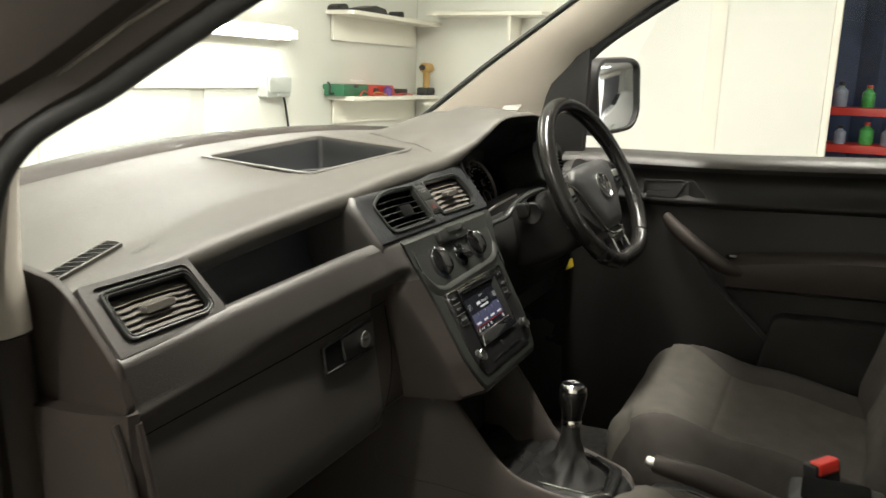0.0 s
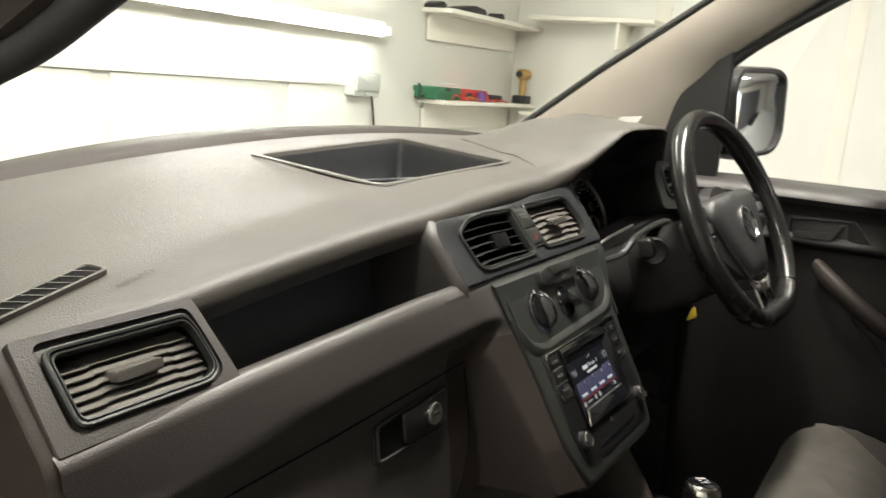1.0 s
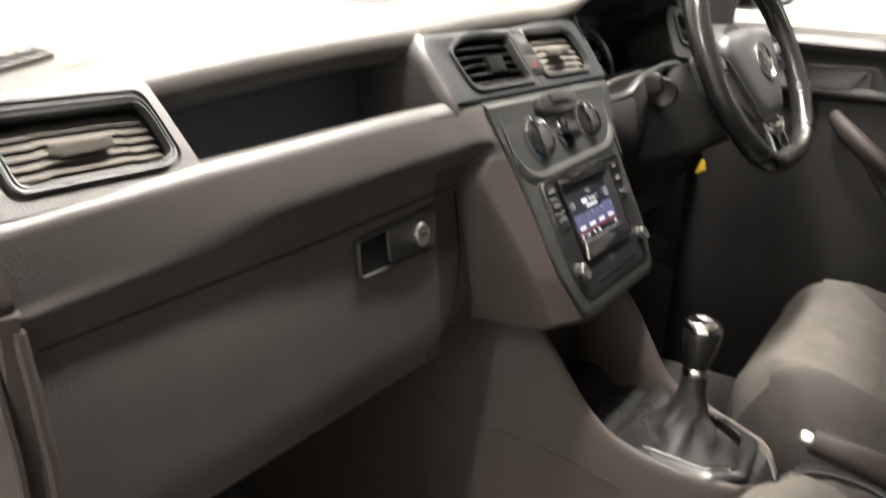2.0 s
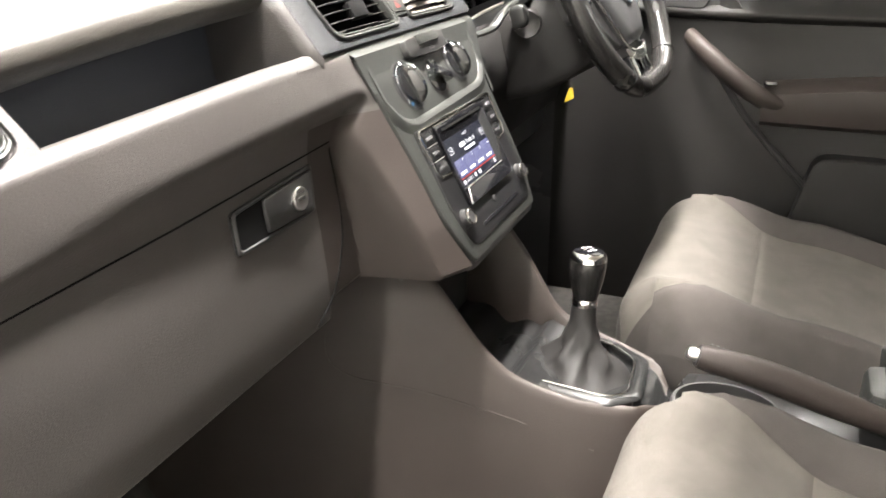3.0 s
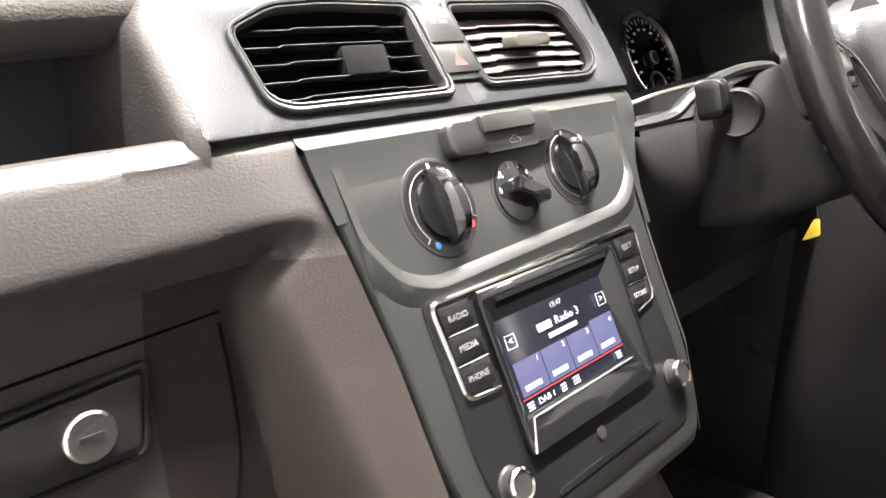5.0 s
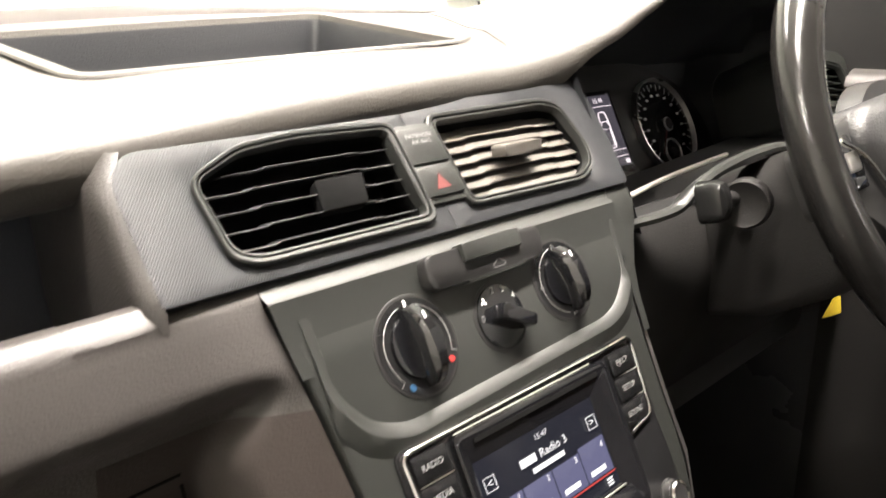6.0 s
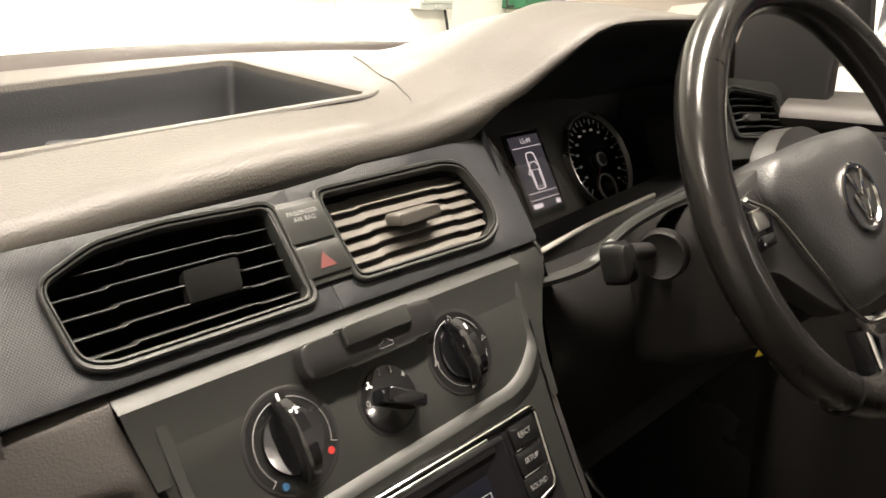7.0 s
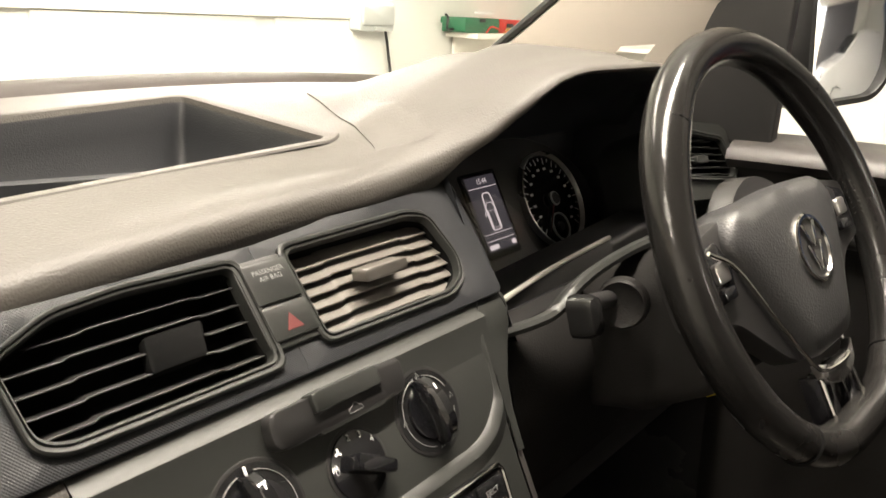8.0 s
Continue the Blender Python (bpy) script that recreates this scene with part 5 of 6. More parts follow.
part("car_outline", tube([D2 @ Vector((x, y, 0.0002)) for x, y in car], 0.0007, 5, closed=True), LCD_TEXT, disp)
for ln_ in (((-0.0065, 0.009), (-0.004, 0.013), (0.004, 0.013), (0.0065, 0.009)), ((-0.006, 0.004), (0.006, 0.004), (0.006, -0.015), (-0.006, -0.015), (-0.006, 0.004)), ((-0.008, 0.006), (-0.0135, 0.0), (-0.012, -0.001), (-0.008, 0.002))):
    part("car_line", tube([D2 @ Vector((x, y, 0.0002)) for x, y in ln_], 0.0005, 5), LCD_TEXT, disp)
for x0, x1 in ((-0.024, -0.008), (0.017, 0.024)):
    part("reading", plate(rect(x0, -0.038, x1, -0.033), 0.0003, D2, 0.0001), LCD_TEXT, disp)
rows = []
for k in range(13):
    t = k / 12
    u = lerp(-0.19, 0.19, t)
    rows.append([IM @ Vector((u, -0.078, 0.0)), IM @ Vector((u, -0.083, 0.06)), IM @ Vector((u, -0.088, 0.105)), IM @ Vector((u, -0.100, 0.108))])
part("lower_shelf", surface(rows), BLACK, cluster)
strip = smooth_line([(0.222, 0.138, 1.071), (0.30, 0.145, 1.0755), (0.36, 0.148, 1.078), (0.44, 0.152, 1.080)], 5)
part("chrome_strip", tube(strip, 0.0026, 8), STRIP, cluster, "thin bright strip under the dials")
part("strip_fascia", surface([[p + Vector((0, 0.004, 0.001)), p + Vector((0, -0.001, -0.003)), (p.x, 0.137, 1.048), (p.x, 0.150, 1.030)] for p in strip]), BLACK, cluster)
# chrome arc drawn as the reflection along the cover's edge
part("lens_glint", tube(smooth_line([(0.250, 0.218, 1.159), (0.268, 0.220, 1.141), (0.288, 0.221, 1.120), (0.303, 0.222, 1.103)], 5), 0.0011, 6), CHROME, cluster, "chrome line painted as the glint on the edge of the clear cover")
rows = [[IM @ Vector((u, v, n - 0.25 * u * u)) for v, n in ((-0.058, 0.030), (-0.03, 0.025), (0.0, 0.022), (0.03, 0.019), (0.056, 0.015))] for u in (-0.185, -0.12, -0.06, 0.0, 0.06, 0.12, 0.185)]
lens = part("clear_cover", surface(rows), CLUSTER_LENS, cluster, "clear glossy cover over the dials")
lens.visible_shadow = False
# left wall of the hood between vents and cluster
rows = []
for k in range(7):
    t = k / 6
    rows.append([(lerp(0.190, 0.205, t), lerp(0.176, 0.30, t), lerp(1.190, 1.165, t)), (lerp(0.187, 0.196, t), lerp(0.14, 0.29, t), 1.12), (lerp(0.190, 0.200, t), lerp(0.112, 0.27, t), 1.085), (lerp(0.20, 0.205, t), lerp(0.105, 0.26, t), 1.05)])
part("cluster_cheek", surface(rows), TEXTURED, cluster)
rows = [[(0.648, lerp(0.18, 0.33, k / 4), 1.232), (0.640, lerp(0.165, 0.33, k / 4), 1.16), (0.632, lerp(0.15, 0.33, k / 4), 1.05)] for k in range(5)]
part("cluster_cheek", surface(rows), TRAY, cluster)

# driver's door-side vent pod
pod = fillet([(-0.085, -0.052), (0.104, -0.050), (0.108, -0.010), (0.078, 0.046), (-0.060, 0.050), (-0.088, 0.020)], [0.012, 0.012, 0.02, 0.02, 0.02, 0.02], 4)
rv_open = [(-0.050, 0.024), (-0.046, -0.020), (0.060, -0.024), (0.072, -0.014), (0.052, 0.024), (-0.034, 0.032)]
part("driver_vent_pod", ring_plate(pod, fillet(grown(rv_open, 0.004), 0.008, 4), 0.09, RV, 0.006), PANEL, dash)
air_vent("side_air_vent", RV @ Matrix.Translation((0, 0, 0.001)), rv_open, "dark louvred side air vent on the driver's side", radians(-12), STEP, (0.0, 0.0, 0.014), slats=6, mat=PANEL)
part("driver_lower_dash", plate(fillet([(0.20, 0.80), (0.72, 0.80), (0.74, 1.09), (0.20, 1.06)], 0.02, 3), 0.05, axes((0, 0.150, 0), (1, 0, 0), (0, 0.0, 1)), 0.01), BLACK, dash)
rows = []
for k in range(21):
    x = 0.20 + 0.54 * k / 20
    rows.append([(x, 0.155, 1.065), (x, 0.120, 1.045), (x, 0.105, 0.99), (x, 0.110, 0.92), (x, 0.135, 0.855), (x, 0.20, 0.82), (x, 0.36, 0.80)])
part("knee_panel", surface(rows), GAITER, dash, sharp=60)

# steering column with its cowl and stalk
ca, sa = math.cos(0.463), math.sin(0.463)
yaw = -0.106
WM0 = axes((0.4000, -0.040, 1.1200), (math.cos(yaw), math.sin(yaw), 0), (-math.sin(yaw) * sa, math.cos(yaw) * sa, ca))
col = thing("steering_column", (0.37, 0.08, 1.04), "black steering column cowl with a lever", "steering column")
rows = []
for d, w, hu, hd in ((-0.035, 0.045, 0.030, 0.055), (-0.05, 0.066, 0.040, 0.078), (-0.085, 0.080, 0.044, 0.094), (-0.15, 0.084, 0.044, 0.098), (-0.21, 0.078, 0.038, 0.088), (-0.27, 0.06, 0.03, 0.07)):
    ring = fillet([(-w, -hd), (w, -hd), (w, hu * 0.3), (w * 0.7, hu), (-w * 0.7, hu), (-w, hu * 0.3)], 0.02, 4)
    rows.append([WM0 @ Vector((u, v - 0.015, d)) for u, v in ring])
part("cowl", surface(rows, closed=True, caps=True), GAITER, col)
band = smooth_line([(0.182, 0.114, 1.062), (0.214, 0.100, 1.066), (0.238, 0.092, 1.072), (0.258, 0.087, 1.087), (0.290, 0.082, 1.099), (0.348, 0.076, 1.107), (0.42, 0.078, 1.102), (0.47, 0.09, 1.07)], 5)
rows = [[p + Vector((0, 0.012, -0.006)), p + Vector((0, 0.005, 0.000)), p, p + Vector((0, -0.003, -0.003)), p + Vector((0.001, -0.003, -0.007)), p + Vector((0.003, 0.006, -0.010)), p + Vector((0.004, 0.02, -0.016))] for p in band]
part("cowl_cover", surface(rows), PANEL, col, "grey soft cover between column and dials")
lev = part("lever", tube(smooth_line([(0.33, 0.075, 1.062), (0.28, 0.072, 1.072), (0.235, 0.062, 1.083), (0.203, 0.047, 1.091)], 5), 0.0075, 12), BLACK, col, "black indicator lever")
part("lever_end", plate(fillet(rect(-0.0095, -0.0165, 0.0095, 0.0165), 0.009, 6), 0.022, axes((0.194, 0.030, 1.092), (1, 0, 0), (0, 0.25, 1)), 0.008, crown=0.001), CONSOLE, lev, "gloss black lever end")
part("lever_boss", turned([(0.023, -0.012), (0.022, -0.002), (0.020, 0.000), (0.017, -0.002), (0.0001, -0.003)], axes((0.292, 0.062, 1.066), (0.25, -1, 0), (0, 0.2, 1)), 30, caps=False), GAITER, col, "round collar at the root of the lever")
part("ignition_barrel", turned([(0.02, -0.01), (0.02, 0.006), (0.012, 0.010), (0.0001, 0.010)], axes((0.44, 0.025, 1.005), (0.3, -1, 0), (0, 0.2, 1)), 20, caps=False), BLACK, col)
wheel = thing("steering_wheel", WM0.translation, "black leather steering wheel with silver trim, with a round chrome emblem", "steering wheel")
WM = WM0 @ Matrix.Rotation(radians(3), 4, "Z")
R, N, S = 0.177, 96, 18
rows = []
for k in range(N + 1):
    a = 2 * math.pi * k / N
    d = math.degrees(a) % 360
    flat = 0.012 * math.exp(-((d - 270) / 22) ** 2)        # flattened foot of the rim
    grip = 1 + 0.10 * (math.exp(-((d - 40) / 16) ** 2) + math.exp(-((d - 140) / 16) ** 2))
    row = []
    for j in range(S):
        b = 2 * math.pi * j / S
        rr = R - flat + 0.0166 * grip * math.cos(b)
        row.append(WM @ Vector((rr * math.cos(a), rr * math.sin(a), 0.0175 * grip * math.sin(b))))
    rows.append(row)
rimo = part("rim", surface(rows, closed=True), LEATHER, wheel, "smooth worn black leather rim")
for a in (43, 137, 232, 308):
    pts = [WM @ Vector(((R + 0.0164 * math.cos(b)) * math.cos(radians(a)), (R + 0.0163 * math.cos(b)) * math.sin(radians(a)), 0.0181 * math.sin(b))) for b in (2 * math.pi * j / 20 for j in range(20))]
    part("rim_seam", tube(pts, 0.0014, 5, closed=True), PIT, rimo)
for k in range(70):
    a = radians(56 + 68 * k / 69 - 60)
    for s in (-1, 1):
        b = radians(180 + s * 14)
        b2 = radians(180 - s * 3)
        r1, r2 = R + 0.0160 * math.cos(b), R + 0.0160 * math.cos(b2)
        if k % 2 == 0:
            p = [WM @ Vector((r1 * math.cos(a), r1 * math.sin(a), 0.0178 * math.sin(b))), WM @ Vector((r2 * math.cos(a + 0.02), r2 * math.sin(a + 0.02), 0.0178 * math.sin(b2)))]
            part("stitch", tube(p, 0.0007, 4), STITCH, rimo)
# airbag cover, set a little low and behind the rim
WH = WM @ Matrix.Translation((0, -0.008, -0.006))
ab = fillet([(-0.088, 0.052), (-0.105, 0.030), (-0.084, -0.020), (-0.042, -0.090), (0.042, -0.090), (0.084, -0.020), (0.105, 0.030), (0.088, 0.052), (0.0, 0.058)], [0.016, 0.016, 0.04, 0.02, 0.02, 0.04, 0.016, 0.016, 0.08], 5)
rows = []
for s, h in ((1.0, -0.030), (1.0, 0.000), (0.985, 0.006), (0.93, 0.012), (0.75, 0.0165), (0.5, 0.019), (0.25, 0.020), (0.02, 0.020)):
    rows.append([WH @ Vector((x * s, (y + 0.01) * s - 0.01, h)) for x, y in ab])
cover = part("airbag_cover", surface(rows, closed=True, caps=True), AIRBAG, wheel, "grained grey-black airbag cover")
lettering("AIRBAG", 0.007, WH @ Matrix.Translation((0.0, -0.062, 0.0172)), BLACK, cover)
# plain round badge
BD = WH @ Matrix.Translation((0.002, -0.004, 0.0195))
badge = part("badge", turned([(0.0300, -0.003), (0.0300, 0.002), (0.0288, 0.0034), (0.0262, 0.0034), (0.0250, 0.0014)], BD, 48, caps=False), CHROME, cover, "round chrome emblem")
part("badge_disc", turned([(0.0270, -0.001), (0.0268, 0.0012), (0.0001, 0.0016)], BD, 40, caps=False), BLACK, cover)
for sgn, v0, v1 in ((1, 0.022, 0.001), (1, 0.004, -0.020)):
    for s in (-1, 1):
        part("badge_bar", plate([(s * 0.0022 - 0.002, v1), (s * 0.0022 + 0.002, v1), (s * 0.0125 + 0.002, v0), (s * 0.0125 - 0.002, v0)], 0.001, BD @ Matrix.Translation((0, 0, 0.0034)), 0.0004), CHROME, cover)
# trim line round the cover, spokes and buttons
vline = [(-0.140, 0.030), (-0.110, 0.010), (-0.080, -0.040), (-0.046, -0.092), (-0.020, -0.103), (0.020, -0.103), (0.046, -0.092), (0.080, -0.040), (0.110, 0.010), (0.120, 0.024)]
pts = smooth_line([WH @ Vector((x, y, 0.0085 if x < 0.03 else -0.004)) for x, y in vline], 6)
part("silver_trim", tube(pts, 0.0020, 8), CHROME, wheel, "silver trim line round the airbag cover")
chin = fillet([(-0.040, -0.092), (-0.024, -0.1005), (0.024, -0.1005), (0.040, -0.092), (0.032, -0.112), (0.012, -0.119), (-0.012, -0.119), (-0.032, -0.112)], 0.006, 3)
part("silver_chin", plate(chin, 0.008, WH @ Matrix.Translation((0, 0, 0.008)), 0.003, crown=0.002), SILVER, wheel, "satin silver plate below the airbag cover")
for s in (-1, 1):
    sp = fillet([(s * 0.085, 0.050), (s * 0.167, 0.034), (s * 0.167, -0.020), (s * 0.118, -0.030), (s * 0.060, -0.080), (s * 0.040, -0.09)], 0.012, 4)
    if s < 0:
        sp = sp[::-1]
    spoke = part("spoke", plate(sp, 0.022, WH @ Matrix.Translation((0, 0, -0.002)), 0.004), BLACK, wheel, "black side spoke with buttons")
    part("key_pad", plate(fillet([(s * 0.116, 0.036), (s * 0.148, 0.026), (s * 0.146, -0.012), (s * 0.112, -0.010), (s * 0.104, 0.012)], 0.005, 3)[::(1 if s < 0 else -1)][::-1], 0.008, WH @ Matrix.Translation((0, 0, 0.003)), 0.0015), PIANO, spoke)
    part("key", plate(fillet(rect(s * 0.126 - 0.010, 0.004, s * 0.126 + 0.010, 0.020), 0.003, 3), 0.006, WH @ Matrix.Translation((0, 0, 0.0068)), 0.0018), SILVER, spoke, "silver thumb button")
    part("key", plate(fillet(rect(s * 0.124 - 0.010, -0.010, s * 0.124 + 0.010, 0.000), 0.003, 3), 0.006, WH @ Matrix.Translation((0, 0, 0.0062)), 0.0018), PIANO, spoke)
    leg = fillet([(s * 0.030, -0.105), (s * 0.010, -0.112), (s * 0.012, -0.160), (s * 0.034, -0.158)], 0.004, 3)
    if s > 0:
        leg = leg[::-1]
    part("lower_spoke", plate(leg, 0.018, WH @ Matrix.Translation((0, 0, 0.000)), 0.003), PIANO, wheel, "gloss black half of the lower spoke")
    part("spoke_trim", tube([WH @ Vector((s * 0.031, -0.106, 0.001)), WH @ Vector((s * 0.035, -0.156, 0.003))], 0.0024, 8), CHROME, wheel)
part("lower_inlay", plate(fillet(rect(-0.011, -0.158, 0.011, -0.110), 0.004, 3), 0.012, WH @ Matrix.Translation((0, 0, -0.008)), 0.002), SILVER, wheel)
part("hub_back", turned([(0.06, -0.045), (0.075, -0.03), (0.07, -0.010), (0.0001, -0.008)], WH, 32, caps=False), BLACK, wheel)

tag = thing("key_tag", (0.505, 0.048, 0.92), "small yellow tag hanging under the steering column", "tag")
TM = axes((0.505, 0.048, 0.913), (0.6, -0.8, 0), (0.25, 0.2, 1))
part("tag_card", plate(fillet([(-0.008, -0.010), (0.012, -0.003), (0.011, 0.016), (0.005, 0.016)], 0.002, 3), 0.0015, TM, 0.0004), YELLOW, tag)
part("tag_cord", tube([TM @ Vector((0.008, 0.016, 0)), TM @ Vector((0.006, 0.05, 0.0)), TM @ Vector((-0.02, 0.09, 0))], 0.001, 6), BLACK, tag)

# ---- van: console, levers, seats ----
con = thing("centre_console", (0.01, -0.1, 0.45), "brown-black plastic centre console running down to the gear lever", "console")
EDGE = [(0.085, 0.842), (0.063, 0.822), (0.028, 0.779), (0.000, 0.742), (-0.030, 0.710), (-0.066, 0.690), (-0.135, 0.676), (-0.200, 0.672), (-0.215, 0.668), (-0.228, 0.655)]
xl = [(-0.228, -0.040), (-0.215, -0.062), (-0.20, -0.078), (-0.135, -0.093), (0.0, -0.098), (0.09, -0.100)]
xr = [(-0.228, 0.025), (-0.215, 0.045), (-0.20, 0.060), (-0.135, 0.092), (-0.05, 0.104), (0.0, 0.112), (0.09, 0.120)]
fin = sorted((y - 0.034 * ease(-0.12, 0.03, y), z) for y, z in EDGE)     # the driver-side edge stands further back
rows = []
line = smooth_line([(0, y, z) for y, z in EDGE], 4)
for p in line:
    y, z = p.y, p.z
    l, r = linear1(y, xl), linear1(y, xr)
    zr = linear1(y, fin)
    deep = curve1(y, [(-0.055, 0.0), (-0.03, 0.03), (0.03, 0.10), (0.09, 0.15)])
    flatz = max(0.640, z - deep)
    rows.append([(l - 0.020, y, 0.42), (l - 0.012, y, z - 0.16), (l - 0.004, y, z - 0.05), (l, y, z - 0.010), (l + 0.003, y, z - 0.003), (l + 0.007, y, z), (l + 0.011, y, z - 0.001), (l + 0.014, y, z - 0.006), (l + 0.016, y, flatz - 0.008), (lerp(l, r, 0.5), y, flatz - 0.010), (r - 0.018, y, flatz - 0.008), (r - 0.015, y, zr - 0.006), (r - 0.011, y, zr - 0.001), (r - 0.006, y, zr), (r, y, zr - 0.006), (r + 0.004, y, zr - 0.06), (r + 0.012, y, 0.42)])
# console flanks use the plastic darkened for the footwell shade
part("body", surface([q[:8] for q in rows]), LOWER_TONED, con, sharp=60)
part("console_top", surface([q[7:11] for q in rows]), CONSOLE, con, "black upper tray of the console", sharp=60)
part("driver_side_wall", surface([q[10:] for q in rows]), LOWER_TONED, con, sharp=60)
end = rows[-1]
part("rear_face", surface([end, [(p[0] * 0.95, p[1] - 0.012, min(p[2], 0.64)) for p in end]]), CONSOLE, con)
# side panel towards the passenger footwell
rows = []
for p in [Vector((0, 0.42, 0.846)), Vector((0, 0.32, 0.846)), Vector((0, 0.22, 0.846)), Vector((0, 0.14, 0.846))] + line:
    y, z = p.y, p.z
    x = linear1(y, xl) - 0.25 * max(0.0, y - 0.085)
    out = ease(-0.10, 0.12, y)
    rows.append([(x + 0.002, y, z - 0.005), (x - 0.002, y, z - 0.012), (x - 0.010 - 0.012 * out, y, z - 0.07), (x - 0.022 - 0.03 * out, y, lerp(z, 0.50, 0.6)), (x - 0.034 - 0.04 * out, y, 0.42)])
part("side_panel", surface(rows), LOWER_TONED, con)
panel_line = [(0.140, 0.790), (0.175, 0.735), (0.150, 0.690), (0.05, 0.672), (-0.06, 0.640), (-0.16, 0.615)]
seam = []
for y, z in panel_line:
    x, zt_ = linear1(y, xl) - 0.25 * max(0.0, y - 0.085), linear1(y, sorted(EDGE) + [(0.42, 0.846)])
    out, d = ease(-0.10, 0.12, y), max(0.0, zt_ - z)
    seam.append((linear1(d, [(0.012, x - 0.002), (0.07, x - 0.010 - 0.012 * out), (max(0.08, (zt_ - 0.5) * 0.6), x - 0.022 - 0.03 * out)]) - 0.0003, y, z))
part("trim_gap", tube(smooth_line(seam, 5), 0.0009, 6), LOWER_TONED, con)
part("cubby_back", plate(fillet(rect(-0.11, 0.645, 0.125, 0.86), 0.01, 2), 0.01, axes((0, 0.085, 0), (1, 0, 0), (0, 0, 1)), 0.002), BLACK, con)
part("card_slot", plate(fillet(rect(-0.055, 0.832, 0.075, 0.846), 0.003, 2), 0.05, axes((0, -0.005, 0), (1, 0, 0), (0, 0.3, 1)), 0.002), BLACK, con)
for x in (0.03, 0.075):
    so = part("power_socket", turned([(0.0165, 0), (0.0165, 0.006), (0.014, 0.008), (0.0115, 0.004), (0.0001, 0.003)], axes((x, 0.010, 0.652), (1, 0, 0), (0, 1, -0.2)), 24, caps=False), BLACK, con, "round black power socket")
# gear gate surround
GO = [(-0.068, -0.034), (0.088, -0.042), (0.080, -0.142), (0.044, -0.199), (-0.054, -0.205), (-0.082, -0.172)]
GI = [(-0.055, -0.046), (0.074, -0.054), (0.064, -0.140), (0.032, -0.180), (-0.050, -0.186), (-0.066, -0.164)]
KM = Matrix.Translation((0, 0, 0.666)) @ Matrix.Rotation(radians(-1), 4, "X")
part("gate_surround", border(fillet(GO, 0.012, 4), fillet(GI, 0.012, 4), [(0, -0.012), (0, 0.004), (0.2, 0.007), (0.75, 0.008), (1, 0.005), (1, -0.01)], KM), CONSOLE, con)
gp = fillet(GI, 0.012, 4)
part("chrome_rim", tube([KM @ Vector((0.004 + (x - 0.004) * 1.02, -0.114 + (y + 0.114) * 1.02, 0.0085)) for x, y in gp], 0.0017, 8, closed=True), CHROME, con, "bright chrome line round the gaiter")
# cup holder and tray behind the gate
rows = []
for s, h in ((1.12, 0.0), (1.08, 0.006), (1.02, 0.006), (0.97, -0.002), (0.93, -0.05), (0.02, -0.052)):
    rows.append([Vector((0.005 + 0.048 * s * math.cos(a), -0.300 + 0.060 * s * math.sin(a), 0.648 + h)) for a in (2 * math.pi * k / 28 for k in range(28))])
part("cup_holder", surface(rows, closed=True, caps="end"), BLACK, con, "black oval cup holder")
part("tunnel_cover", brick(-0.085, -0.62, 0.44, 0.105, -0.235, 0.640, 0.02), CONSOLE, con)
part("tunnel_box", brick(0.035, -0.60, 0.56, 0.115, -0.455, 0.690, 0.012), PANEL, con)
part("tunnel_pocket", plate(fillet(rect(-0.045, -0.05, 0.03, 0.05), 0.01, 3), 0.003, Matrix.Translation((0.082, -0.527, 0.6925)), 0.001), PIT, con)

gear = thing("gear_lever", (0.018, -0.112, 0.66), "black leather gear lever with chrome-capped knob", "gear lever")
base, neck, top = Vector((0.000, -0.112, 0.660)), Vector((0.030, -0.110, 0.751)), Vector((0.038, -0.110, 0.827))
rows = []
for k in range(15):
    t = k / 14
    c = base.lerp(neck, t)
    row = []
    for j in range(36):
        a = 2 * math.pi * j / 36
        big = 0.054 * (1 - t) ** 2.6 + 0.0160
        fold = 1 + (0.30 * math.sin(a * 4 + t * 7) + 0.20 * math.sin(a * 7 - t * 11)) * math.sin(math.pi * min(1, t * 1.2)) * (1 - t)
        row.append(c + Vector((math.cos(a) * big * fold * (1.05 - 0.1 * t), math.sin(a) * big * fold, 0.012 * math.sin(3 * a + 5 * t) * (1 - t) * t)))
    rows.append(row)
part("gaiter", surface(rows, closed=True, caps=True), GAITER, gear, "creased black leather gaiter")
ax = (top - neck).normalized()
KN = axes(neck, ax.orthogonal(), ax.cross(ax.orthogonal()))
part("collar", turned([(0.0165, -0.004), (0.0172, 0.000), (0.0172, 0.004), (0.016, 0.006)], KN, 28), CHROME, gear, "thin chrome collar")
kn = part("knob", turned([(0.0155, 0.004), (0.0175, 0.012), (0.0215, 0.030), (0.0240, 0.048), (0.0240, 0.058), (0.0215, 0.066), (0.019, 0.068)], KN, 32), LEATHER, gear, "rounded black leather knob")
part("knob_ring", turned([(0.0238, 0.054), (0.0240, 0.060), (0.0222, 0.0665), (0.0190, 0.0690)], KN, 32, caps=False), CHROME, kn)
part("shift_pattern", turned([(0.0192, 0.066), (0.0188, 0.0700), (0.012, 0.0722), (0.0001, 0.0730)], KN, 28, caps=False), PIANO, kn, "gloss black cap with shift pattern")
PM = KN @ Matrix.Translation((0, 0, 0.0728))
for u in (-0.007, 0.0, 0.007):
    part("pattern_line", plate(rect(u - 0.0006, -0.007, u + 0.0006, 0.007), 0.0008, PM, 0.0001), WHITE_PRINT, kn)
